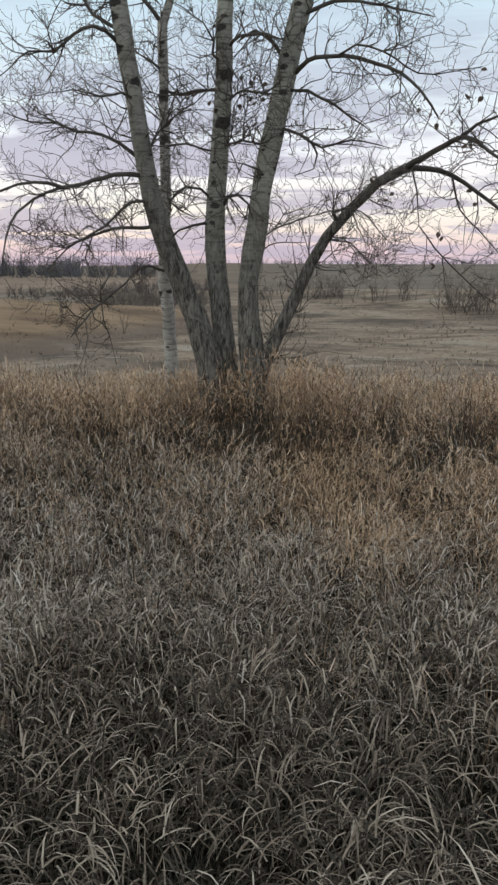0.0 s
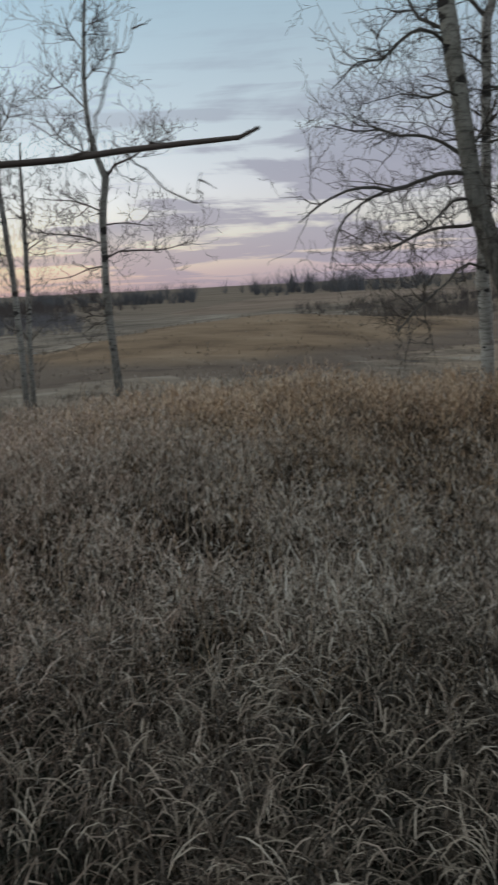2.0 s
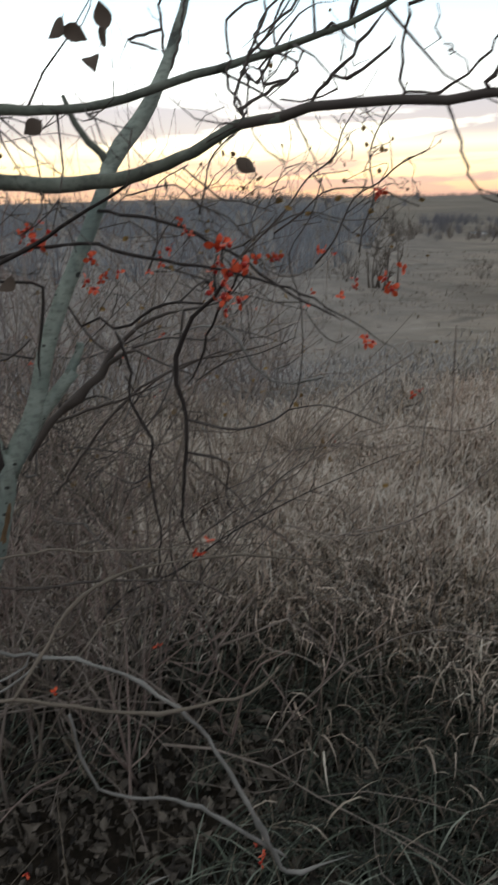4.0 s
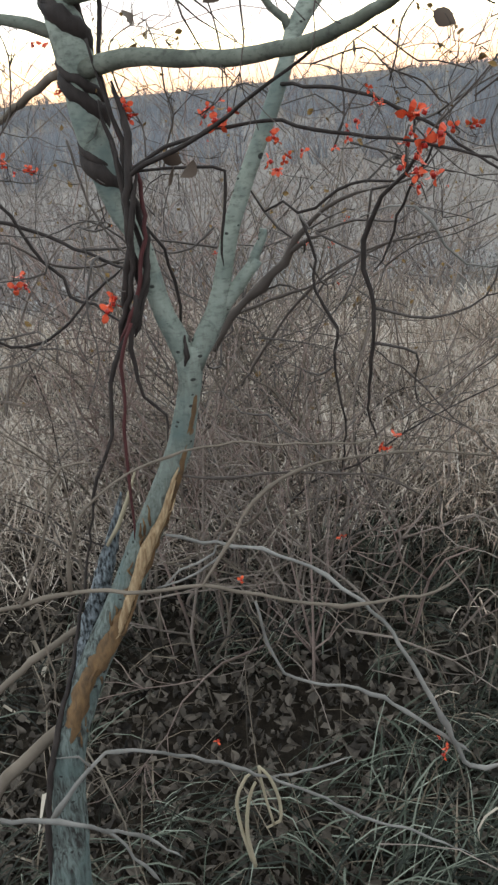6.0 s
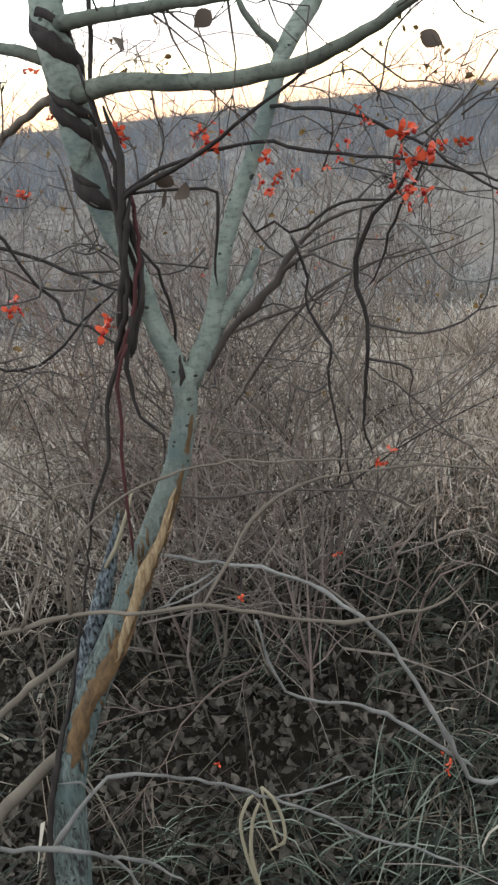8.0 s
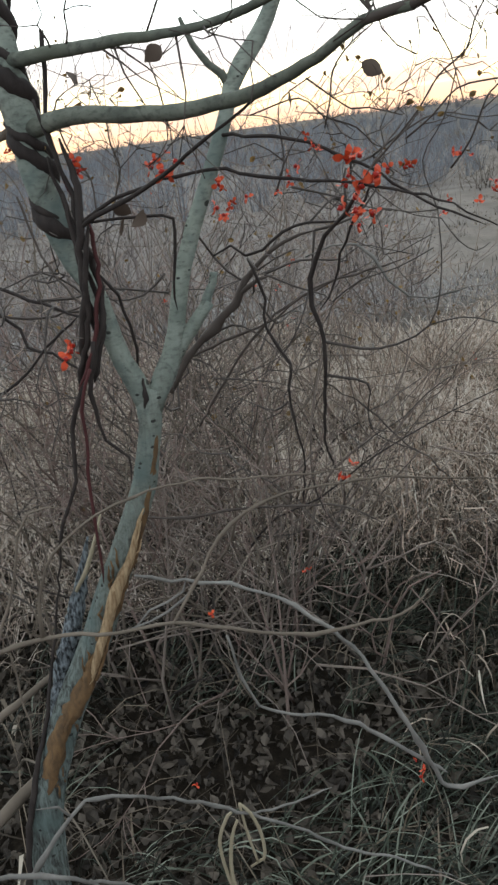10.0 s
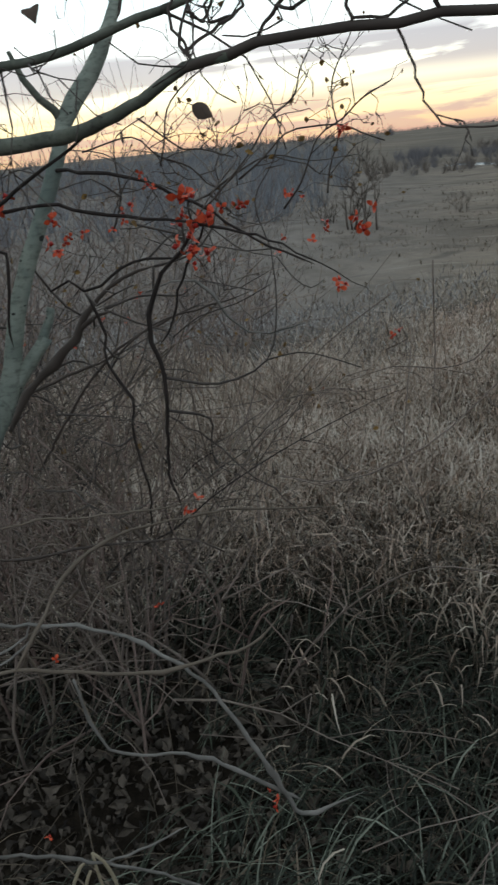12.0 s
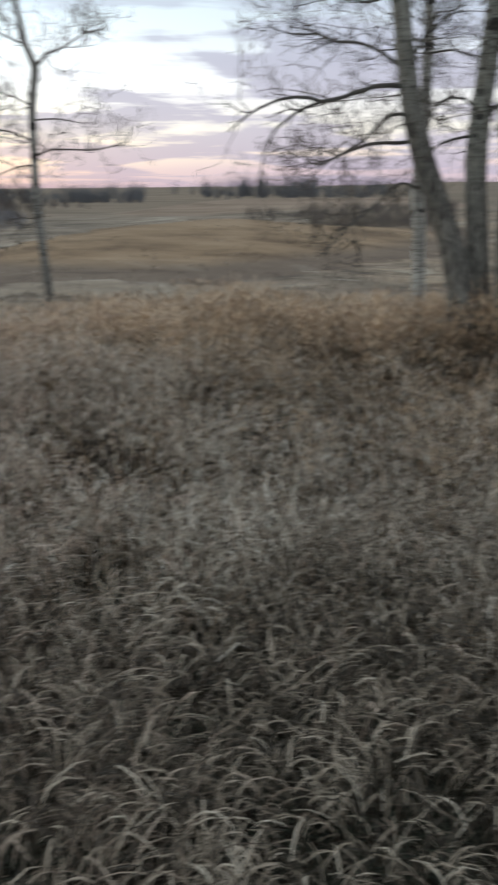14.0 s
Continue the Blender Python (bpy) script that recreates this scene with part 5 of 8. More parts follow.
# ---------------------------------------------------------------- the young tree close by, its vine and brush
def build_young_tree():
    rng = np.random.default_rng(44)
    base = [(-1.473, -0.542, 0.219, 0.0485), (-1.495, -0.504, 0.398, 0.0405)]
    root = empty("young_tree", base[0][0], base[0][1])
    o = tuple(root.location)
    tagged(root, "young green-grey tree with a low fork and torn bark", "tree")

    def add(name, pts, mat, sides=12, step=0.025, label="", rough=0.012):
        w = Wood()
        line = spline([(*p[:3], p[3] * 0.9) for p in pts], step, 0.0012 if sides < 9 else 0.0005, rng)
        if name == "twig":
            taper_end(line, 0.3)
        w.tube(line, sides, rough, rng)
        w.link(name, mat, root, label, o)
        return line

    trunk = base[:1] + [(-1.497, -0.498, 0.395, 0.0406), (-1.510, -0.486, 0.468, 0.0362), (-1.515, -0.468, 0.587, 0.0302), (-1.519, -0.450, 0.664, 0.0282), (-1.536, -0.418, 0.737, 0.0275), (-1.541, -0.390, 0.796, 0.0278), (-1.545, -0.363, 0.843, 0.0272), (-1.549, -0.328, 0.904, 0.0266), (-1.553, -0.292, 0.973, 0.0259), (-1.555, -0.252, 1.055, 0.0234), (-1.556, -0.229, 1.099, 0.0213), (-1.556, -0.206, 1.151, 0.0210), (-1.556, -0.191, 1.203, 0.0190), (-1.556, -0.181, 1.241, 0.0188), (-1.556, -0.177, 1.275, 0.0219), (-1.556, -0.173, 1.297, 0.0194)]
    trunk[0] = (trunk[0][0], trunk[0][1], o[2] - 0.05, trunk[0][3])
    trunk_line = add("trunk", trunk, YOUNG_BARK, 18)
    fork_stem = [(-1.556, -0.181, 1.264, 0.0146), (-1.556, -0.186, 1.289, 0.0178), (-1.558, -0.193, 1.314, 0.0177), (-1.563, -0.203, 1.340, 0.0165), (-1.569, -0.211, 1.371, 0.0161), (-1.576, -0.216, 1.402, 0.0153), (-1.581, -0.221, 1.429, 0.0149), (-1.588, -0.230, 1.458, 0.0161), (-1.596, -0.242, 1.481, 0.0178), (-1.600, -0.254, 1.519, 0.0211), (-1.605, -0.263, 1.564, 0.0243), (-1.604, -0.270, 1.614, 0.0259), (-1.604, -0.272, 1.663, 0.0268), (-1.604, -0.280, 1.719, 0.0268), (-1.614, -0.284, 1.764, 0.0247), (-1.624, -0.283, 1.840, 0.0201), (-1.644, -0.276, 1.951, 0.0139), (-1.665, -0.264, 2.078, 0.0072)]
    stem = add("stem", fork_stem, YOUNG_BARK, 16)
    other = add("stem", [(-1.556, -0.172, 1.263, 0.0147), (-1.556, -0.163, 1.286, 0.0170), (-1.560, -0.148, 1.309, 0.0186), (-1.564, -0.132, 1.337, 0.0169), (-1.569, -0.121, 1.368, 0.0145), (-1.573, -0.113, 1.398, 0.0137), (-1.582, -0.102, 1.434, 0.0133), (-1.590, -0.082, 1.485, 0.0133), (-1.598, -0.057, 1.534, 0.0126), (-1.605, -0.037, 1.572, 0.0123), (-1.608, -0.020, 1.606, 0.0123), (-1.610, -0.001, 1.649, 0.0115), (-1.618, 0.014, 1.686, 0.0133), (-1.624, 0.034, 1.715, 0.0143), (-1.629, 0.062, 1.746, 0.0136), (-1.630, 0.099, 1.807, 0.0103), (-1.659, 0.148, 1.920, 0.0063), (-1.652, 0.171, 2.021, 0.0018)], YOUNG_BARK, 14)
    add("branch", [(-1.618, 0.014, 1.681, 0.0075), (-1.619, 0.004, 1.703, 0.0067), (-1.622, -0.013, 1.719, 0.0058), (-1.625, -0.031, 1.745, 0.0050), (-1.626, -0.044, 1.781, 0.0033)], LIMB_GREEN, 10)
    # the long limb that reaches over the grass
    limb = add("branch", [(-1.595, -0.269, 1.664, 0.0137), (-1.566, -0.245, 1.670, 0.0141), (-1.526, -0.212, 1.672, 0.0125), (-1.496, -0.185, 1.670, 0.0114), (-1.465, -0.153, 1.665, 0.0111), (-1.424, -0.124, 1.660, 0.0103), (-1.380, -0.091, 1.657, 0.0099), (-1.315, -0.058, 1.658, 0.0090), (-1.249, -0.031, 1.661, 0.0081), (-1.126, 0.002, 1.678, 0.0056), (-1.071, 0.027, 1.696, 0.0050), (-1.026, 0.050, 1.698, 0.0048)], LIMB_GREEN, 12)
    # outer length in darker bark: its backlit silhouette is put into the colour
    reach = add("branch", [(-1.071, 0.027, 1.696, 0.0049), (-1.026, 0.050, 1.698, 0.0047), (-0.999, 0.062, 1.703, 0.0044), (-0.956, 0.085, 1.702, 0.0041), (-0.920, 0.099, 1.700, 0.0040), (-0.905, 0.126, 1.699, 0.0039), (-0.902, 0.158, 1.704, 0.0039), (-0.882, 0.217, 1.700, 0.0039), (-0.869, 0.269, 1.702, 0.0039), (-0.847, 0.326, 1.703, 0.0039), (-0.823, 0.379, 1.713, 0.0039), (-0.793, 0.409, 1.709, 0.0039), (-0.758, 0.422, 1.714, 0.0038), (-0.725, 0.437, 1.734, 0.0037), (-0.680, 0.446, 1.744, 0.0034), (-0.615, 0.453, 1.748, 0.0030), (-0.562, 0.473, 1.751, 0.0028), (-0.524, 0.484, 1.754, 0.0026), (-0.479, 0.495, 1.756, 0.0024), (-0.434, 0.492, 1.756, 0.0020), (-0.419, 0.492, 1.761, 0.0014)], DARK_TWIG, 10, label="outer length of the long limb, darkened as against the sky")
    upper = add("branch", [(-1.604, -0.280, 1.750, 0.0114), (-1.546, -0.235, 1.747, 0.0097), (-1.476, -0.181, 1.744, 0.0087), (-1.346, -0.087, 1.734, 0.0057), (-1.289, -0.042, 1.734, 0.0051), (-1.227, 0.009, 1.747, 0.0048), (-1.150, 0.060, 1.757, 0.0040), (-1.080, 0.102, 1.767, 0.0032), (-1.020, 0.135, 1.782, 0.0025), (-0.978, 0.169, 1.805, 0.0020), (-0.941, 0.190, 1.836, 0.0010)], LIMB_GREEN, 10)
    add("branch", [(-1.603, -0.298, 1.712, 0.0098), (-1.620, -0.330, 1.726, 0.0091), (-1.645, -0.368, 1.737, 0.0076), (-1.671, -0.399, 1.750, 0.0070), (-1.682, -0.454, 1.781, 0.0044)], LIMB_GREEN, 10)
    add("branch", [(-1.623, -0.297, 1.666, 0.0074), (-1.700, -0.329, 1.657, 0.0070), (-1.794, -0.387, 1.628, 0.0066), (-1.838, -0.433, 1.604, 0.0059), (-1.878, -0.490, 1.582, 0.0041)], GREY_TWIG, 8)
    # side shoots of the long limb
    shoots = several([(-0.999, 0.062, 1.704, 0.0023), (-0.989, 0.073, 1.718, 0.0023), (-0.979, 0.082, 1.731, 0.0021), (-0.968, 0.094, 1.752, 0.0019), (-0.956, 0.106, 1.767, 0.0016)],
              [(-0.920, 0.099, 1.705, 0.0022), (-0.920, 0.099, 1.725, 0.0019), (-0.920, 0.099, 1.744, 0.0017), (-0.919, 0.100, 1.760, 0.0022)],
              [(-0.910, 0.126, 1.700, 0.0017), (-0.907, 0.133, 1.679, 0.0015), (-0.894, 0.136, 1.656, 0.0013), (-0.888, 0.148, 1.634, 0.0011), (-0.868, 0.164, 1.629, 0.0010), (-0.857, 0.182, 1.633, 0.0013), (-0.833, 0.200, 1.643, 0.0010), (-0.824, 0.213, 1.658, 0.0005)],
              [(-0.912, 0.123, 1.704, 0.0017), (-0.896, 0.134, 1.715, 0.0015), (-0.881, 0.141, 1.727, 0.0013), (-0.866, 0.147, 1.745, 0.0010)],
              [(-0.873, 0.256, 1.707, 0.0014), (-0.868, 0.263, 1.718, 0.0011), (-0.865, 0.266, 1.726, 0.0014)],
              [(-0.836, 0.377, 1.709, 0.0020), (-0.835, 0.379, 1.738, 0.0020), (-0.832, 0.382, 1.757, 0.0020), (-0.827, 0.388, 1.776, 0.0030)],
              [(-0.836, 0.378, 1.710, 0.0017), (-0.827, 0.388, 1.723, 0.0017), (-0.817, 0.399, 1.739, 0.0020)],
              [(-0.816, 0.393, 1.706, 0.0017), (-0.813, 0.396, 1.690, 0.0015), (-0.809, 0.400, 1.672, 0.0010)],
              [(-0.793, 0.409, 1.709, 0.0020), (-0.778, 0.416, 1.696, 0.0017), (-0.758, 0.435, 1.687, 0.0012)],
              [(-0.847, 0.308, 1.699, 0.0017), (-0.840, 0.318, 1.690, 0.0014), (-0.832, 0.328, 1.687, 0.0012)],
              [(-0.517, 0.485, 1.752, 0.0012), (-0.507, 0.488, 1.739, 0.0011), (-0.496, 0.491, 1.728, 0.0009), (-0.483, 0.496, 1.719, 0.0009), (-0.469, 0.503, 1.715, 0.0011)],
              [(-0.545, 0.478, 1.755, 0.0016), (-0.540, 0.486, 1.780, 0.0014), (-0.535, 0.494, 1.804, 0.0013), (-0.531, 0.500, 1.824, 0.0011), (-0.528, 0.508, 1.852, 0.0008)],
              [(-0.704, 0.442, 1.747, 0.0015), (-0.701, 0.447, 1.766, 0.0013), (-0.700, 0.451, 1.781, 0.0013), (-0.699, 0.454, 1.795, 0.0010)],
              [(-0.901, 0.154, 1.709, 0.0029), (-0.884, 0.174, 1.739, 0.0026), (-0.867, 0.191, 1.760, 0.0026), (-0.850, 0.208, 1.774, 0.0029), (-0.829, 0.227, 1.792, 0.0031), (-0.802, 0.253, 1.800, 0.0028), (-0.778, 0.272, 1.815, 0.0024), (-0.749, 0.293, 1.834, 0.0017)],
              [(-0.830, 0.227, 1.790, 0.0018), (-0.810, 0.243, 1.776, 0.0017), (-0.787, 0.262, 1.784, 0.0017), (-0.761, 0.282, 1.801, 0.0017), (-0.722, 0.311, 1.825, 0.0017)],
              [(-0.864, 0.196, 1.759, 0.0013), (-0.842, 0.219, 1.749, 0.0013), (-0.815, 0.245, 1.755, 0.0013)],
              [(-0.904, 0.148, 1.773, 0.0018), (-0.880, 0.180, 1.775, 0.0018), (-0.863, 0.198, 1.779, 0.0018), (-0.834, 0.230, 1.807, 0.0020), (-0.820, 0.239, 1.825, 0.0027), (-0.817, 0.242, 1.847, 0.0022)],
              [(-0.857, 0.197, 1.769, 0.0011), (-0.837, 0.217, 1.768, 0.0011), (-0.819, 0.240, 1.776, 0.0009)],
              [(-0.910, 0.159, 1.832, 0.0023), (-0.893, 0.178, 1.844, 0.0023), (-0.877, 0.194, 1.857, 0.0019), (-0.861, 0.209, 1.877, 0.0014)],
              # crooked twigs filling the crown over the long limb
              [(-1.067, 0.031, 1.702, 0.0021), (-1.072, 0.028, 1.714, 0.0020), (-1.076, 0.025, 1.725, 0.0019), (-1.081, 0.023, 1.739, 0.0018), (-1.084, 0.028, 1.756, 0.0017), (-1.089, 0.024, 1.769, 0.0016), (-1.090, 0.034, 1.787, 0.0015), (-1.084, 0.051, 1.795, 0.0014), (-1.087, 0.055, 1.812, 0.0013), (-1.092, 0.053, 1.827, 0.0012)],
              [(-0.971, 0.079, 1.721, 0.0021), (-0.967, 0.090, 1.724, 0.0019), (-0.965, 0.100, 1.733, 0.0017), (-0.963, 0.108, 1.741, 0.0015), (-0.962, 0.115, 1.749, 0.0013)],
              [(-1.629, 0.114, 1.821, 0.0034), (-1.633, 0.129, 1.861, 0.0030), (-1.641, 0.139, 1.905, 0.0027), (-1.646, 0.148, 1.937, 0.0024), (-1.655, 0.156, 1.982, 0.0021)],
              [(-1.640, 0.107, 1.839, 0.0034), (-1.650, 0.108, 1.875, 0.0030), (-1.658, 0.107, 1.904, 0.0027), (-1.664, 0.117, 1.939, 0.0024), (-1.667, 0.133, 1.977, 0.0021)],
              [(-1.076, 0.026, 1.714, 0.0021), (-1.079, 0.036, 1.737, 0.0020), (-1.081, 0.045, 1.760, 0.0018), (-1.083, 0.052, 1.778, 0.0017), (-1.080, 0.068, 1.795, 0.0015), (-1.078, 0.080, 1.810, 0.0014), (-1.086, 0.077, 1.831, 0.0012)],
              [(-1.134, 0.069, 1.737, 0.0021), (-1.135, 0.081, 1.759, 0.0019), (-1.134, 0.093, 1.778, 0.0018), (-1.132, 0.109, 1.796, 0.0016), (-1.126, 0.126, 1.804, 0.0014), (-1.117, 0.148, 1.807, 0.0013)],
              [(-1.140, 0.068, 1.776, 0.0021), (-1.140, 0.079, 1.794, 0.0018), (-1.146, 0.078, 1.814, 0.0016), (-1.154, 0.072, 1.833, 0.0013)],
              [(-1.669, 0.063, 1.862, 0.0034), (-1.656, 0.086, 1.853, 0.0029), (-1.644, 0.105, 1.842, 0.0022)],
              [(-1.050, 0.119, 1.785, 0.0021), (-1.049, 0.129, 1.798, 0.0018), (-1.051, 0.133, 1.811, 0.0016), (-1.052, 0.141, 1.828, 0.0013)],
              [(-1.096, 0.089, 1.741, 0.0021), (-1.103, 0.083, 1.755, 0.0018), (-1.112, 0.067, 1.760, 0.0016), (-1.118, 0.052, 1.756, 0.0013)],
              [(-1.065, 0.108, 1.818, 0.0021), (-1.067, 0.094, 1.803, 0.0019), (-1.073, 0.069, 1.781, 0.0017), (-1.077, 0.054, 1.770, 0.0015), (-1.081, 0.035, 1.756, 0.0013)],
              [(-1.062, 0.110, 1.774, 0.0021), (-1.054, 0.119, 1.762, 0.0018), (-1.048, 0.129, 1.756, 0.0014)],
              [(-1.127, 0.070, 1.734, 0.0021), (-1.132, 0.069, 1.749, 0.0020), (-1.128, 0.086, 1.765, 0.0018), (-1.135, 0.083, 1.781, 0.0017), (-1.136, 0.091, 1.802, 0.0015), (-1.130, 0.114, 1.817, 0.0014), (-1.122, 0.132, 1.819, 0.0012)])
    fine = Wood()
    bearers = np.vstack([limb, reach, upper, other])
    for pts in shoots:
        first, way_ = np.array(pts[0][:3]), unit(np.array(pts[1][:3]) - np.array(pts[0][:3]))
        gap = first - bearers[:, :3]
        far = np.linalg.norm(gap, axis=1)
        behind_ = (gap @ way_) / (far + 1e-6) > 0.2
        pick = int(np.argmin(np.where(behind_, far, far + 0.08)))
        if far[pick] > 0.002:
            pts = [(*bearers[pick, :3], pts[0][3])] + pts
        line = add("twig", [(*p[:3], p[3] * 0.75) for p in pts], DARK_TWIG, 6, 0.008, rough=0.08)
        bearers = np.vstack([bearers, line])
        twig_along(fine, line, rng, 8, 0.05, 0.0008, 1, 0.1, first=0.2, forks=1.4, kink=0.5, flow=0.012, thin=0.0004)
    twig_along(fine, upper, rng, 14, 0.16, 0.0018, 1, 0.2, forks=2.0)
    twig_along(fine, other, rng, 10, 0.2, 0.002, 1, 0.2, first=0.6, forks=2.0)
    twig_along(fine, limb, rng, 5, 0.12, 0.0015, 1, 0.1, first=0.1, last=0.55, forks=2.0)
    tagged(fine.link("fine_growth", DARK_TWIG, root, origin=o), kind="stuff")
    # bark torn away down the trunk: a strip of bare wood with ragged brown edges
    add("torn_bark", [(-1.505, -0.453, 0.649, 0.0102), (-1.509, -0.435, 0.713, 0.0142), (-1.516, -0.406, 0.775, 0.0160), (-1.524, -0.375, 0.819, 0.0158), (-1.530, -0.340, 0.870, 0.0144), (-1.536, -0.305, 0.932, 0.0131), (-1.538, -0.274, 0.991, 0.0118), (-1.542, -0.236, 1.059, 0.0079), (-1.544, -0.214, 1.112, 0.0064), (-1.544, -0.193, 1.172, 0.0062), (-1.544, -0.181, 1.206, 0.0055), (-1.546, -0.174, 1.248, 0.0020)], TORN_BARK, 14, step=0.012, label="ragged torn brown bark", rough=0.2)
    add("bare_wood", [(-1.520, -0.357, 0.830, 0.0021), (-1.521, -0.336, 0.873, 0.0062), (-1.522, -0.318, 0.911, 0.0085), (-1.524, -0.296, 0.958, 0.0094), (-1.525, -0.277, 0.999, 0.0106), (-1.529, -0.249, 1.044, 0.0068), (-1.532, -0.234, 1.078, 0.0046), (-1.534, -0.224, 1.101, 0.0029), (-1.536, -0.214, 1.119, 0.0011)], BARE_WOOD, 14, step=0.012, label="pale freshly bared wood", rough=0.10)
    for pts in ([(-1.519, -0.280, 0.988, 0.0025), (-1.521, -0.251, 1.034, 0.0022), (-1.524, -0.231, 1.077, 0.0018), (-1.526, -0.221, 1.104, 0.0007)], [(-1.502, -0.429, 0.718, 0.0032), (-1.505, -0.401, 0.778, 0.0043), (-1.508, -0.381, 0.815, 0.0021)], [(-1.528, -0.247, 1.045, 0.0014), (-1.526, -0.232, 1.057, 0.0014), (-1.526, -0.225, 1.075, 0.0007)], [(-1.518, -0.337, 0.854, 0.0031), (-1.518, -0.317, 0.893, 0.0030), (-1.520, -0.297, 0.940, 0.0015)]):
        add("shred", pts, BARE_WOOD if pts[0][2] > 0.9 else TORN_BARK, 5, step=0.01, rough=0.15)
    for _ in range(22):
        k = rng.uniform(0.0, 0.62)
        z = 0.66 + 0.62 * k
        at_ = trunk_line[int(np.argmin(np.abs(trunk_line[:, 2] - z)))]
        y0 = at_[1] + at_[3] * rng.choice((-0.1, 0.75)) + rng.normal(0, 0.003)
        x0 = at_[0] + math.sqrt(max(at_[3] ** 2 - (y0 - at_[1]) ** 2, 1e-5)) + 0.001
        add("shred", [(x0 - 0.001, y0, z, 0.0012), (x0 + 0.001, y0 + rng.normal(0, 0.002), z + 0.012, 0.0026), (x0 + rng.uniform(0.001, 0.006), y0 + rng.normal(0, 0.004), z + rng.uniform(0.02, 0.045), 0.0009)], TORN_BARK, 5, step=0.008, rough=0.2)
    # a dead, broken stub beside the trunk, and a sawn stub on the fork
    add("dead_stub", [(-1.570, -0.451, 0.668, 0.0165), (-1.589, -0.402, 0.807, 0.0176), (-1.594, -0.371, 0.888, 0.0171), (-1.598, -0.345, 0.956, 0.0139), (-1.600, -0.327, 1.004, 0.0100), (-1.601, -0.316, 1.037, 0.0054), (-1.602, -0.309, 1.061, 0.0018)], DEAD_BARK, 12, label="dead broken stub with blue-grey lichen", rough=0.12, step=0.012)
    add("splinter", [(-1.588, -0.343, 0.977, 0.0037), (-1.590, -0.322, 1.008, 0.0054), (-1.592, -0.307, 1.040, 0.0045), (-1.593, -0.296, 1.068, 0.0035), (-1.594, -0.282, 1.098, 0.0013)], STRAW, 6, label="pale split edge of the dead stub", rough=0.15)
    add("stub", [(-1.569, -0.133, 1.324, 0.0130), (-1.568, -0.115, 1.351, 0.0121), (-1.567, -0.097, 1.371, 0.0113), (-1.565, -0.081, 1.390, 0.0104), (-1.564, -0.067, 1.405, 0.0096)], YOUNG_BARK, 12, rough=0.03)
    add("crease", [(-1.543, -0.180, 1.316, 0.0014), (-1.538, -0.180, 1.300, 0.0034), (-1.536, -0.182, 1.286, 0.0038), (-1.538, -0.186, 1.272, 0.0012)], VINE, 7, step=0.006, label="dark crack in the fork", rough=0.15)
    add("splinter", [(-1.565, -0.075, 1.396, 0.0092), (-1.564, -0.067, 1.413, 0.0082), (-1.563, -0.060, 1.430, 0.0072), (-1.562, -0.055, 1.446, 0.0058)], YOUNG_BARK, 6, label="grey splintered end", rough=0.1)
    add("root_sucker", [(-1.530, -0.623, 0.527, 0.0132), (-1.547, -0.575, 0.583, 0.0129), (-1.554, -0.515, 0.626, 0.0126), (-1.548, -0.459, 0.676, 0.0102)], GREY_TWIG, 8, rough=0.05)
    add("root_sucker", [(-1.627, -0.649, 0.643, 0.0077), (-1.626, -0.554, 0.719, 0.0074), (-1.618, -0.463, 0.786, 0.0071), (-1.605, -0.366, 0.849, 0.0058)], GREY_TWIG, 8, rough=0.05)
    return stem


def coil(axis, turns, sink, radius, phase=0.0, sides_to=(1.0, -0.06, 0.0)):
    """A vine wound round a stem, pressed into it. axis: stations; the first quarter turn faces sides_to."""
    line = spline(axis, 0.008)
    m = len(line) - 1
    out = []
    for i, p in enumerate(line):
        d = unit(line[min(i + 1, m), :3] - line[max(i - 1, 0), :3])
        v = np.array(sides_to)
        v = unit(v - d * float(v @ d))
        u = np.cross(d, v)
        ang = phase + 2 * math.pi * turns * i / m
        out.append((*(p[:3] + (u * math.cos(ang) + v * math.sin(ang)) * (p[3] * 0.9 - sink)), radius * (1 + 0.12 * math.sin(ang * 1.7))))
    return out


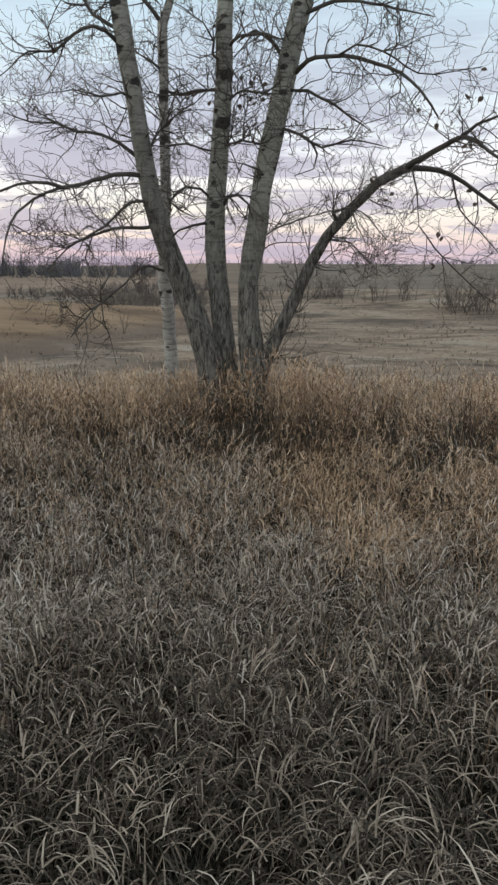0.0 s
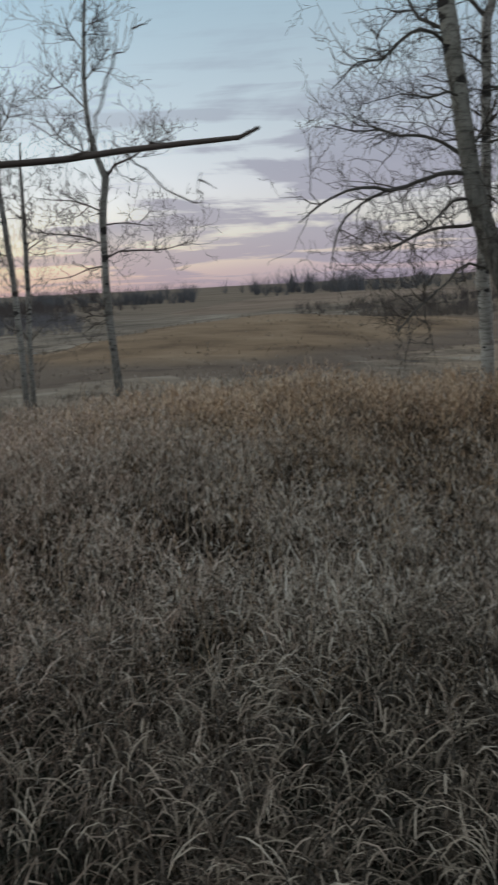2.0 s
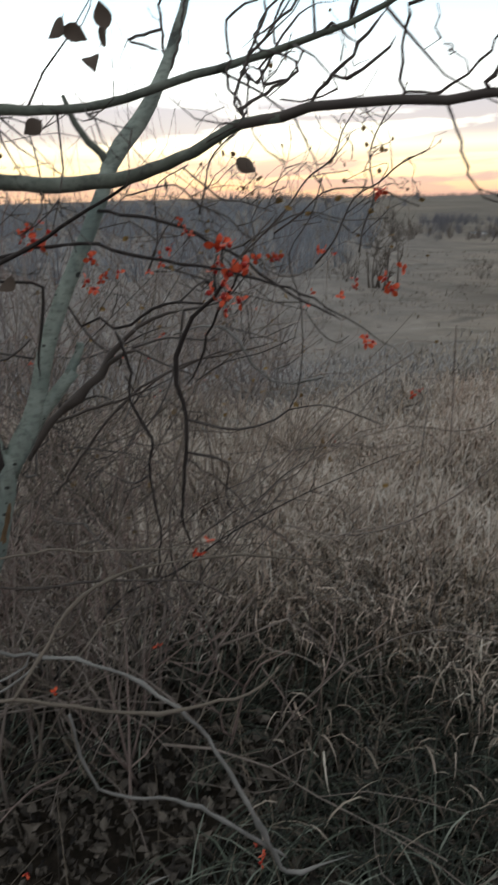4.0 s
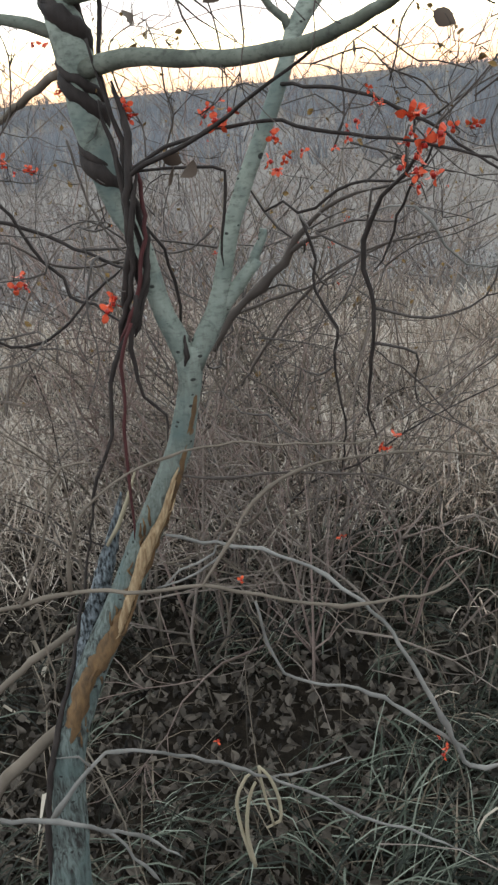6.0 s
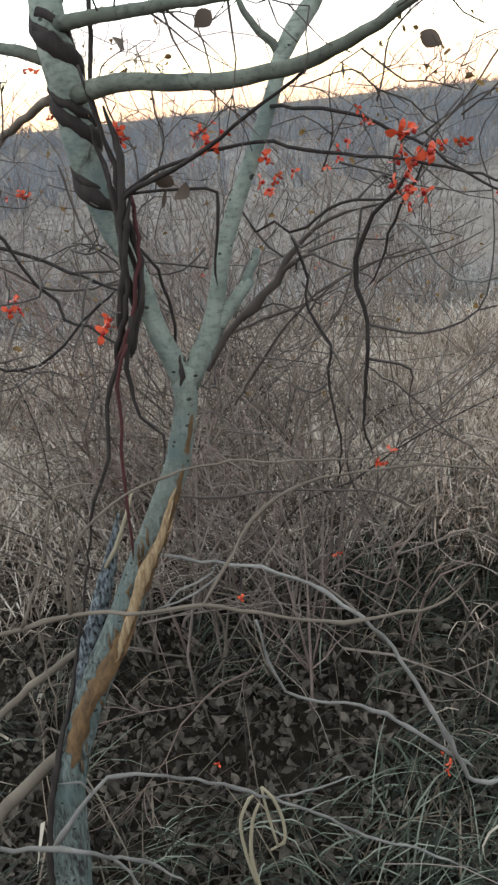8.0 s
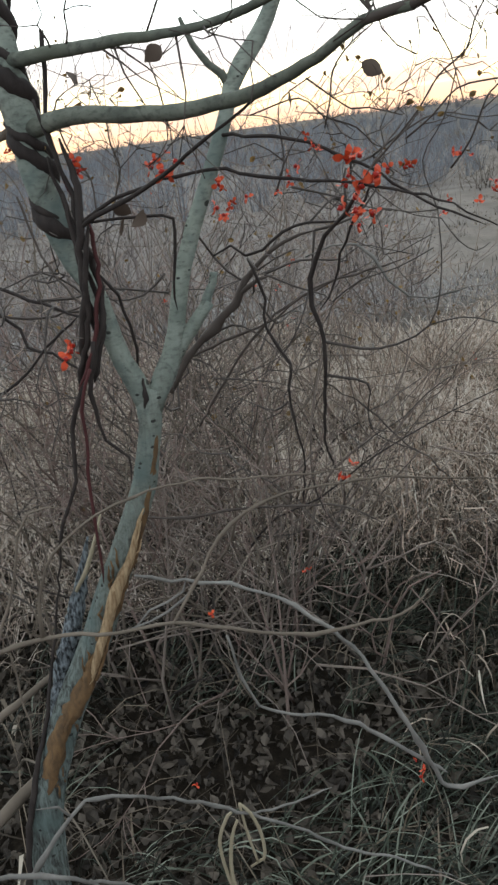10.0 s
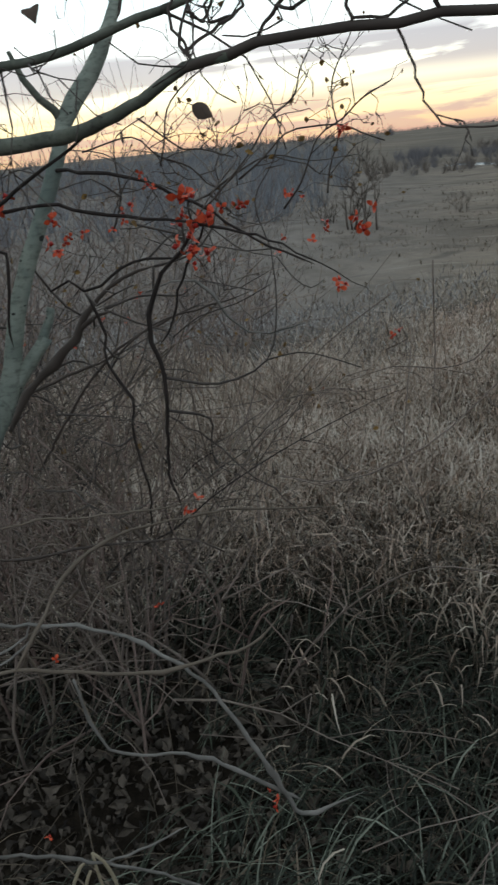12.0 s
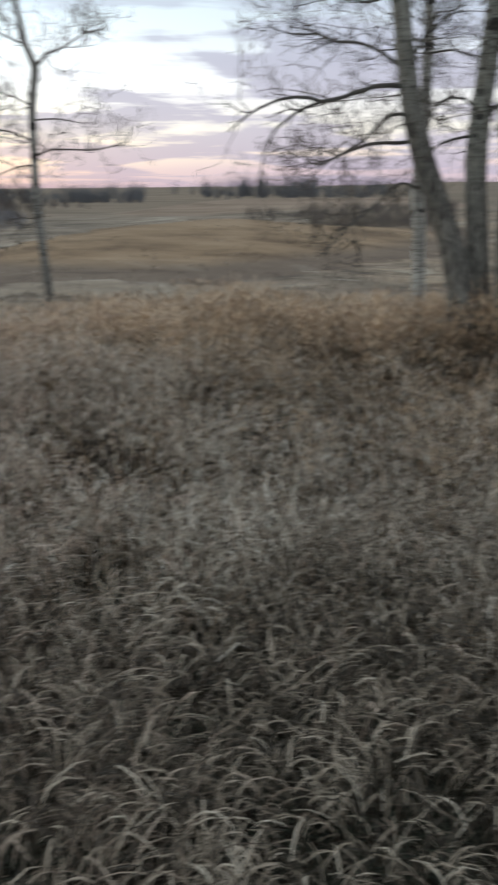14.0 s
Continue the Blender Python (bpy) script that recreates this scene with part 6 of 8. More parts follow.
def capsules(parent, centre, count, spread, size, rng, origin):
    """A bunch of split orange seed capsules: three curled valves under a berry each."""
    for _ in range(count):
        v, f = [], []
        c = np.array(centre) + rng.normal(0, spread, 3) * np.array([1, 1, 1.1])
        axis = unit(rng.normal(0, 1, 3) + np.array([0.6, 0, -0.3]))
        u = unit(np.cross(axis, rng.normal(0, 1, 3)))
        w = np.cross(axis, u)
        s = size * rng.uniform(0.7, 1.2)
        b = s * 0.42
        seed_v = [c + axis * b, c - axis * b, c + u * b, c - u * b, c + w * b, c - w * b]
        seed_f = [(0, 2, 4), (0, 4, 3), (0, 3, 5), (0, 5, 2), (1, 4, 2), (1, 3, 4), (1, 5, 3), (1, 2, 5)]
        v.append(c - axis * b)
        for k in range(3):
            a = 2 * math.pi * k / 3 + rng.normal(0, 0.2)
            out_ = u * math.cos(a) + w * math.sin(a)
            tan = np.cross(axis, out_)
            i = len(v)
            for along, across, back in ((0.6, 0.42, 0.30), (1.0, 0.34, 0.5), (1.2, 0.05, 0.72)):
                for sign in (-1, 1):
                    v.append(c + out_ * along * s + tan * sign * across * s - axis * back * s)
            f += [(0, i, i + 1), (i, i + 1, i + 3, i + 2), (i + 2, i + 3, i + 5, i + 4)]
        husk = link_mesh("seed_capsule", np.array(v) - np.array(origin), f, BERRY, parent, "split orange-red seed capsule")
        link_mesh("berry", np.array(seed_v) - np.array(origin), seed_f, RED_BERRY, husk, "red berry inside the split capsule", shade=True)


def leaf_mesh(v, f, c, size, rng, tilt=1.0, whole=False, curl=1.0):
    """One curled leaf with a folded midrib, into v and f."""
    d = unit(rng.normal(0, 1, 3) * np.array([1, 1, tilt]))
    s = unit(np.cross(d, rng.normal(0, 1, 3) * np.array([tilt, tilt, 1])))
    up_ = np.cross(s, d)
    i = len(v)
    c = np.array(c)
    fold, cup = rng.uniform(0.1, 0.5) * curl, rng.uniform(-0.3, 0.5) * curl
    outline = ((-0.5, 0.02), (-0.2, 0.3), (0.12, 0.33), (0.5, 0.02))
    if whole:
        outline = ((-0.62, 0.015), (-0.45, 0.02), (-0.36, 0.17), (-0.2, 0.3), (0.0, 0.34), (0.18, 0.27), (0.36, 0.13), (0.5, 0.01))
    for a, half in outline:
        m = c + d * a * size - up_ * cup * size * a * a * 2
        v.extend([m - s * half * size + up_ * fold * half * size, m, m + s * half * size + up_ * fold * half * size])
    for k in range(len(outline) - 1):
        o = i + 3 * k
        f.extend([(o, o + 1, o + 4, o + 3), (o + 1, o + 2, o + 5, o + 4)])


def build_vine(stem):
    rng = np.random.default_rng(55)
    root = empty("climbing_vine", stem[len(stem) // 2][0] - 0.05, stem[len(stem) // 2][1], None)
    o = tuple(root.location)
    tagged(root, "dark woody vine coiled round the young tree, with orange capsules", "vine")

    def add(pts, mat, step=0.02, sides=8, name="stem", rough=0.07, size=0.58):
        w = Wood()
        line = spline([(*p[:3], p[3] * size) for p in pts], step, 0.0013, rng)
        taper_end(line)
        w.tube(line, sides, rough, rng)
        w.link(name, mat, root, "", o)
        return line

    wound = [(-1.624, -0.282, 1.846, 0.0201), (-1.614, -0.284, 1.764, 0.0247), (-1.604, -0.280, 1.719, 0.0268), (-1.604, -0.272, 1.663, 0.0268), (-1.604, -0.270, 1.614, 0.0259), (-1.605, -0.263, 1.564, 0.0243), (-1.600, -0.254, 1.519, 0.0211), (-1.596, -0.243, 1.486, 0.0178)]
    add(coil(wound, 3.75, 0.006, 0.0125, -0.1), VINE, 0.008, 12, rough=0.05, size=1.0)
    add(coil(wound[1:-1], 2.4, 0.003, 0.0065, 1.0), VINE, 0.008, 10, rough=0.05, size=1.0)
    add(coil(wound[:4], 1.3, 0.003, 0.0075, 2.6), VINE, 0.008, 10, rough=0.05, size=1.0)
    # strands twisted together beside the stem
    axis = spline([(-1.571, -0.244, 1.649, 0.0039), (-1.556, -0.234, 1.580, 0.0047), (-1.541, -0.228, 1.528, 0.0054), (-1.536, -0.230, 1.486, 0.0062), (-1.536, -0.231, 1.434, 0.0062), (-1.536, -0.237, 1.389, 0.0062), (-1.535, -0.250, 1.348, 0.0055), (-1.535, -0.263, 1.313, 0.0047)], 0.005)
    for k in range(6):
        ang = 2 * math.pi * k / 6 + 0.8 * np.linspace(0, 1, len(axis)) * 2 * math.pi + rng.normal(0, 0.2)
        far = 0.0125 + 0.005 * np.sin(np.linspace(0, 9, len(axis)) + k)
        rows = axis[(0, 14, 4, 18, 10, 20)[k]:].copy()
        cut = len(axis) - len(rows)
        rows[:, 1] += (far * np.cos(ang))[cut:]
        rows[:, 0] += (far * np.sin(ang))[cut:]
        rows[:, 3] = (0.0052, 0.0043, 0.0036, 0.0048, 0.003, 0.004)[k]
        rows[:10, 3] *= np.linspace(0.3, 1.0, 10)
        add([tuple(r) for r in rows[::5]], RED_VINE if k == 4 else VINE, 0.012, 8, size=1.0, rough=0.05)
    add([(-1.576, -0.228, 1.779, 0.0056), (-1.576, -0.233, 1.730, 0.0056), (-1.576, -0.244, 1.686, 0.0055), (-1.571, -0.243, 1.645, 0.0055), (-1.561, -0.237, 1.608, 0.0055), (-1.551, -0.230, 1.578, 0.0054), (-1.536, -0.231, 1.536, 0.0054)], VINE)
    add([(-1.565, -0.255, 1.699, 0.0035), (-1.555, -0.251, 1.674, 0.0035), (-1.556, -0.244, 1.644, 0.0035), (-1.546, -0.235, 1.591, 0.0035)], VINE)
    add([(-1.535, -0.254, 1.344, 0.0063), (-1.535, -0.264, 1.322, 0.0063), (-1.534, -0.281, 1.290, 0.0060), (-1.533, -0.292, 1.260, 0.0056), (-1.532, -0.296, 1.222, 0.0053), (-1.532, -0.304, 1.184, 0.0053), (-1.531, -0.315, 1.151, 0.0050), (-1.539, -0.333, 1.118, 0.0046), (-1.547, -0.346, 1.083, 0.0039), (-1.565, -0.361, 1.018, 0.0031), (-1.571, -0.390, 0.916, 0.0037), (-1.544, -0.428, 0.789, 0.0058), (-1.504, -0.471, 0.682, 0.0089), (-1.485, -0.503, 0.562, 0.0094), (-1.477, -0.531, 0.382, 0.0102)], VINE)
    add([(-1.526, -0.239, 1.384, 0.0054), (-1.525, -0.250, 1.338, 0.0055), (-1.525, -0.256, 1.311, 0.0063), (-1.525, -0.255, 1.286, 0.0055), (-1.525, -0.254, 1.266, 0.0040), (-1.525, -0.248, 1.241, 0.0040), (-1.526, -0.233, 1.226, 0.0040), (-1.526, -0.222, 1.208, 0.0036), (-1.526, -0.220, 1.188, 0.0032), (-1.526, -0.225, 1.166, 0.0025)], VINE)
    add([(-1.515, -0.250, 1.349, 0.0042), (-1.514, -0.268, 1.312, 0.0043), (-1.514, -0.276, 1.247, 0.0044), (-1.513, -0.283, 1.180, 0.0044), (-1.513, -0.287, 1.109, 0.0041), (-1.523, -0.294, 1.016, 0.0034)], RED_VINE)
    add([(-1.546, -0.213, 1.468, 0.0039), (-1.556, -0.195, 1.434, 0.0039), (-1.566, -0.184, 1.392, 0.0040), (-1.576, -0.183, 1.349, 0.0037), (-1.586, -0.185, 1.305, 0.0033)], VINE)
    add([(-1.536, -0.230, 1.532, 0.0061), (-1.506, -0.202, 1.551, 0.0060), (-1.466, -0.159, 1.568, 0.0054), (-1.423, -0.119, 1.590, 0.0045), (-1.380, -0.090, 1.607, 0.0040), (-1.346, -0.062, 1.628, 0.0035), (-1.311, -0.031, 1.650, 0.0031), (-1.267, -0.019, 1.660, 0.0027)], VINE)
    add([(-1.526, -0.221, 1.543, 0.0049), (-1.506, -0.193, 1.560, 0.0045), (-1.486, -0.157, 1.574, 0.0044), (-1.473, -0.115, 1.585, 0.0043), (-1.459, -0.076, 1.587, 0.0039), (-1.453, -0.036, 1.586, 0.0039), (-1.437, 0.001, 1.573, 0.0039), (-1.403, 0.059, 1.561, 0.0035), (-1.380, 0.105, 1.552, 0.0031), (-1.339, 0.161, 1.534, 0.0027), (-1.270, 0.180, 1.522, 0.0020), (-1.245, 0.235, 1.487, 0.0013), (-1.222, 0.277, 1.449, 0.0008)], VINE)
    add([(-1.602, -0.012, 1.625, 0.0045), (-1.557, 0.013, 1.620, 0.0043), (-1.511, 0.040, 1.616, 0.0042), (-1.480, 0.081, 1.601, 0.0037), (-1.460, 0.117, 1.581, 0.0037), (-1.427, 0.154, 1.556, 0.0033), (-1.395, 0.183, 1.526, 0.0029), (-1.319, 0.243, 1.487, 0.0021)], VINE)
    add([(-1.393, 0.129, 1.558, 0.0028), (-1.406, 0.120, 1.542, 0.0036), (-1.422, 0.103, 1.514, 0.0043), (-1.448, 0.084, 1.484, 0.0051), (-1.462, 0.071, 1.456, 0.0056), (-1.474, 0.063, 1.431, 0.0060), (-1.474, 0.063, 1.394, 0.0061), (-1.472, 0.071, 1.364, 0.0053), (-1.472, 0.072, 1.318, 0.0050), (-1.493, 0.070, 1.240, 0.0040), (-1.514, 0.070, 1.182, 0.0033), (-1.530, 0.086, 1.119, 0.0021)], VINE)
    add([(-1.400, 0.138, 1.561, 0.0021), (-1.414, 0.129, 1.531, 0.0029), (-1.439, 0.115, 1.491, 0.0029), (-1.463, 0.104, 1.456, 0.0030), (-1.486, 0.098, 1.417, 0.0027), (-1.492, 0.076, 1.382, 0.0023)], VINE)
    add([(-1.536, -0.214, 1.540, 0.0034), (-1.536, -0.181, 1.542, 0.0034), (-1.535, -0.148, 1.538, 0.0034), (-1.533, -0.116, 1.536, 0.0038), (-1.532, -0.103, 1.527, 0.0042), (-1.532, -0.102, 1.511, 0.0038), (-1.533, -0.109, 1.479, 0.0038), (-1.543, -0.114, 1.442, 0.0031), (-1.563, -0.114, 1.400, 0.0024)], VINE)
    add([(-1.696, -0.034, 1.450, 0.0031), (-1.672, -0.010, 1.466, 0.0035), (-1.658, 0.013, 1.444, 0.0039), (-1.654, 0.036, 1.452, 0.0039), (-1.647, 0.070, 1.476, 0.0039), (-1.648, 0.112, 1.482, 0.0035), (-1.655, 0.161, 1.480, 0.0027), (-1.671, 0.212, 1.499, 0.0023)], VINE)
    add([(-1.658, 0.013, 1.444, 0.0043), (-1.656, 0.025, 1.408, 0.0043), (-1.655, 0.031, 1.373, 0.0039), (-1.646, 0.027, 1.333, 0.0039), (-1.643, 0.040, 1.301, 0.0044), (-1.630, 0.055, 1.276, 0.0044), (-1.632, 0.046, 1.236, 0.0040), (-1.631, 0.050, 1.180, 0.0036), (-1.629, 0.061, 1.122, 0.0032), (-1.680, 0.061, 1.009, 0.0029)], VINE)
    add([(-1.678, -0.474, 1.521, 0.0035), (-1.686, -0.429, 1.511, 0.0040), (-1.690, -0.408, 1.484, 0.0044), (-1.695, -0.374, 1.412, 0.0044), (-1.688, -0.348, 1.388, 0.0044), (-1.679, -0.343, 1.359, 0.0044), (-1.652, -0.306, 1.348, 0.0035), (-1.605, -0.254, 1.318, 0.0029)], VINE)
    add([(-1.668, -0.513, 1.336, 0.0031), (-1.679, -0.469, 1.309, 0.0036), (-1.683, -0.447, 1.292, 0.0041), (-1.672, -0.393, 1.297, 0.0040), (-1.658, -0.348, 1.325, 0.0035), (-1.642, -0.311, 1.363, 0.0034), (-1.605, -0.253, 1.409, 0.0029)], VINE)
    add([(-1.725, -0.490, 1.489, 0.0050), (-1.729, -0.418, 1.469, 0.0050), (-1.717, -0.362, 1.445, 0.0049), (-1.682, -0.304, 1.420, 0.0044), (-1.606, -0.242, 1.400, 0.0033)], VINE)
    add([(-1.723, -0.500, 1.444, 0.0028), (-1.728, -0.424, 1.442, 0.0032), (-1.717, -0.361, 1.400, 0.0032), (-1.683, -0.290, 1.401, 0.0031), (-1.606, -0.235, 1.423, 0.0025)], DARK_TWIG)
    add([(-1.752, -0.315, 1.577, 0.0032), (-1.703, -0.293, 1.489, 0.0031), (-1.655, -0.265, 1.443, 0.0030), (-1.606, -0.240, 1.415, 0.0025)], DARK_TWIG)
    tangle = Wood()
    for pts in several([(-1.725, -0.490, 1.489, 0.0046), (-1.717, -0.362, 1.445, 0.0045), (-1.606, -0.242, 1.400, 0.0033)], [(-1.678, -0.474, 1.521, 0.0035), (-1.690, -0.408, 1.484, 0.0044), (-1.688, -0.348, 1.388, 0.0044), (-1.605, -0.254, 1.318, 0.0029)], [(-1.668, -0.517, 1.319, 0.0036), (-1.672, -0.393, 1.297, 0.0036), (-1.605, -0.253, 1.409, 0.0029)], [(-1.778, -0.482, 1.570, 0.0038), (-1.773, -0.394, 1.535, 0.0037), (-1.751, -0.320, 1.452, 0.0037), (-1.704, -0.273, 1.349, 0.0027)],
                [(-1.696, -0.034, 1.450, 0.0031), (-1.654, 0.036, 1.452, 0.0035), (-1.648, 0.112, 1.482, 0.0035), (-1.671, 0.212, 1.499, 0.0027)], [(-1.658, 0.013, 1.444, 0.0043), (-1.646, 0.027, 1.333, 0.0039), (-1.631, 0.050, 1.180, 0.0036)], [(-1.472, 0.073, 1.341, 0.0038), (-1.493, 0.069, 1.240, 0.0032)], [(-1.703, -0.101, 1.291, 0.0054), (-1.692, -0.010, 1.370, 0.0054), (-1.665, 0.125, 1.469, 0.0044), (-1.673, 0.265, 1.493, 0.0027)],
                [(-1.890, 0.023, 1.186, 0.0042), (-1.825, 0.102, 1.325, 0.0040), (-1.788, 0.240, 1.381, 0.0030)], [(-1.803, -0.106, 1.420, 0.0038), (-1.803, -0.101, 1.286, 0.0039), (-1.804, -0.126, 1.146, 0.0040)], [(-1.899, -0.053, 1.258, 0.0042), (-1.896, -0.025, 1.102, 0.0043), (-1.900, -0.063, 0.916, 0.0045)], [(-1.732, 0.056, 1.513, 0.0027), (-1.713, 0.140, 1.545, 0.0027), (-1.720, 0.282, 1.570, 0.0028)]):
        twig_along(tangle, spline(pts, 0.03), rng, 13, 0.26, 0.0022, 1, 0.0, first=0.0, forks=2.2, sides=4, thin=0.0009, kink=0.55, flow=0.02)
    tagged(tangle.link("twig_tangle", DARK_BRUSH, root, origin=o), kind="stuff")
    tips = []
    fine = Wood()
    for pts in several([(-1.376, 0.116, 1.555, 0.0014), (-1.398, 0.144, 1.585, 0.0014), (-1.434, 0.190, 1.611, 0.0011)], [(-1.422, 0.024, 1.568, 0.0014), (-1.428, 0.041, 1.602, 0.0014), (-1.423, 0.060, 1.618, 0.0011)], [(-1.501, -0.093, 1.642, 0.0015), (-1.522, -0.098, 1.700, 0.0015), (-1.552, -0.105, 1.740, 0.0012)],
                [(-1.421, 0.069, 1.676, 0.0018), (-1.436, 0.124, 1.642, 0.0015), (-1.434, 0.192, 1.620, 0.0011)], [(-1.486, 0.009, 1.644, 0.0015), (-1.493, 0.072, 1.650, 0.0015), (-1.501, 0.151, 1.610, 0.0016), (-1.535, 0.206, 1.578, 0.0012)], [(-1.606, -0.201, 1.549, 0.0016), (-1.656, -0.226, 1.695, 0.0017), (-1.706, -0.192, 1.723, 0.0013)],
                [(-1.604, 0.202, 1.552, 0.0022), (-1.579, 0.270, 1.622, 0.0018), (-1.553, 0.333, 1.696, 0.0018), (-1.538, 0.364, 1.762, 0.0013)], [(-1.609, 0.329, 1.535, 0.0023), (-1.586, 0.379, 1.618, 0.0018), (-1.552, 0.445, 1.677, 0.0018), (-1.533, 0.479, 1.701, 0.0014)], [(-1.540, 0.234, 1.588, 0.0021), (-1.515, 0.295, 1.639, 0.0017), (-1.482, 0.364, 1.643, 0.0017), (-1.451, 0.421, 1.621, 0.0013)],
                [(-1.622, 0.144, 1.616, 0.0018), (-1.615, 0.168, 1.689, 0.0018), (-1.598, 0.219, 1.742, 0.0013)], [(-1.625, 0.413, 1.549, 0.0024), (-1.616, 0.432, 1.629, 0.0019), (-1.618, 0.428, 1.724, 0.0019), (-1.602, 0.458, 1.779, 0.0014)], [(-1.686, -0.429, 1.546, 0.0022), (-1.694, -0.379, 1.640, 0.0018), (-1.694, -0.377, 1.726, 0.0013)], [(-1.706, -0.178, 1.524, 0.0018), (-1.706, -0.156, 1.631, 0.0018), (-1.706, -0.176, 1.722, 0.0013)]):
        line = spline(spline([(*p[:3], p[3] * 0.72) for p in pts], 0.034, 0.0045, rng), 0.012)
        fine.tube(line, 4)
        twig_along(fine, line, rng, 34, 0.13, 0.0010, 1, 0.1, forks=2.2, tips=tips, kink=0.6, flow=0.014, thin=0.0005)
    tagged(fine.link("tendril_growth", DARK_TWIG, root, origin=o), kind="stuff")
    for pts, count, spread in several(([(-1.376, 0.116, 1.558, 0.0062)], 8, 0.012), ([(-1.379, 0.107, 1.541, 0.0062)], 4, 0.008), ([(-1.407, 0.119, 1.505, 0.0064)], 5, 0.007), ([(-1.456, -0.049, 1.567, 0.0065)], 3, 0.006), ([(-1.476, -0.051, 1.539, 0.0066)], 3, 0.006), ([(-1.443, -0.113, 1.595, 0.0063)], 4, 0.006),
                               ([(-1.453, -0.119, 1.612, 0.0064)], 3, 0.006), ([(-1.514, -0.268, 1.373, 0.0069)], 4, 0.006), ([(-1.422, 0.024, 1.564, 0.0063)], 2, 0.005), ([(-1.468, 0.088, 1.603, 0.0067)], 3, 0.006), ([(-1.427, 0.047, 1.574, 0.0064)], 2, 0.006), ([(-1.591, -0.006, 1.536, 0.0073)], 3, 0.006),
                               ([(-1.516, 0.101, 1.121, 0.0076)], 3, 0.006), ([(-1.365, -0.150, 1.011, 0.0069)], 1, 0.004), ([(-1.696, -0.366, 1.542, 0.0079)], 3, 0.008), ([(-1.740, -0.414, 1.540, 0.0082)], 3, 0.008), ([(-1.690, -0.408, 1.387, 0.0080)], 4, 0.007), ([(-1.556, -0.215, 1.606, 0.0070)], 3, 0.006),
                               ([(-1.600, -0.322, 1.698, 0.0073)], 3, 0.006), ([(-1.622, -0.303, 1.653, 0.0074)], 2, 0.005), ([(-1.344, 0.304, 1.641, 0.0067)], 3, 0.006), ([(-1.260, 0.249, 1.468, 0.0062)], 3, 0.006), ([(-1.600, 0.461, 1.497, 0.0085)], 4, 0.015), ([(-1.556, 0.325, 1.557, 0.0079)], 3, 0.01),
                               ([(-1.568, 0.299, 1.483, 0.0080)], 2, 0.008), ([(-1.628, 0.408, 1.506, 0.0085)], 3, 0.012), ([(-1.542, 0.478, 1.323, 0.0084)], 2, 0.006), ([(-1.434, 0.191, 1.564, 0.0067)], 3, 0.008), ([(-1.806, -0.212, 0.350, 0.0064)], 1, 0.003), ([(-1.398, 0.143, 0.634, 0.0088)], 3, 0.006), ([(-1.975, 0.113, 0.691, 0.0113)], 2, 0.006)):
        capsules(root, pts[0][:3], count, spread, 0.0105 if count > 3 else 0.0075, rng, o)
    for pts in ([(-1.526, -0.175, 1.530, 0.0068)], [(-1.525, -0.149, 1.535, 0.0068)], [(-1.536, -0.169, 1.550, 0.0069)], [(-1.398, 0.144, 1.677, 0.0064)], [(-1.446, 0.051, 1.656, 0.0065)], [(-1.606, -0.199, 1.723, 0.0073)], [(-1.353, -0.062, 1.811, 0.0062)], [(-1.355, -0.079, 1.816, 0.0062)], [(-1.409, -0.107, 1.722, 0.0064)], [(-1.351, -0.046, 1.786, 0.0061)], [(-1.348, -0.031, 1.828, 0.0062)], [(-1.348, -0.030, 1.809, 0.0062)]):
        v, f = [], []
        leaf_mesh(v, f, pts[0][:3], 0.03, rng, 1.0, True)
        link_mesh("leaf", np.array(v) - np.array(o), f, BROWN_LEAF, root, "curled brown dead leaf", shade=True)
    v, f = [], []
    for p in tips[::2]:
        leaf_mesh(v, f, p, rng.uniform(0.006, 0.013), rng)
    tagged(link_mesh("small_leaves", np.array(v) - np.array(o), f, LAST_LEAF, root, "small yellowed leaves"), kind="stuff")


def dead_branch(label, lines, mat, rng, twigs=0.0):
    first = lines[0][0]
    root = empty("dead_branch", first[0], first[1])
    o = tuple(root.location)
    tagged(root, label, "branch", "dead branches")
    for pts in lines:
        w = Wood()
        line = spline([(*p[:3], p[3] * 0.47) for p in pts], 0.022, 0.0013, rng)
        line[:, 3] *= 1 + 0.45 * (rng.uniform(0, 1, len(line)) > 0.86)
        taper_end(line)
        w.tube(line, 7, 0.10, rng)
        w.link("twig", mat, root, origin=o)


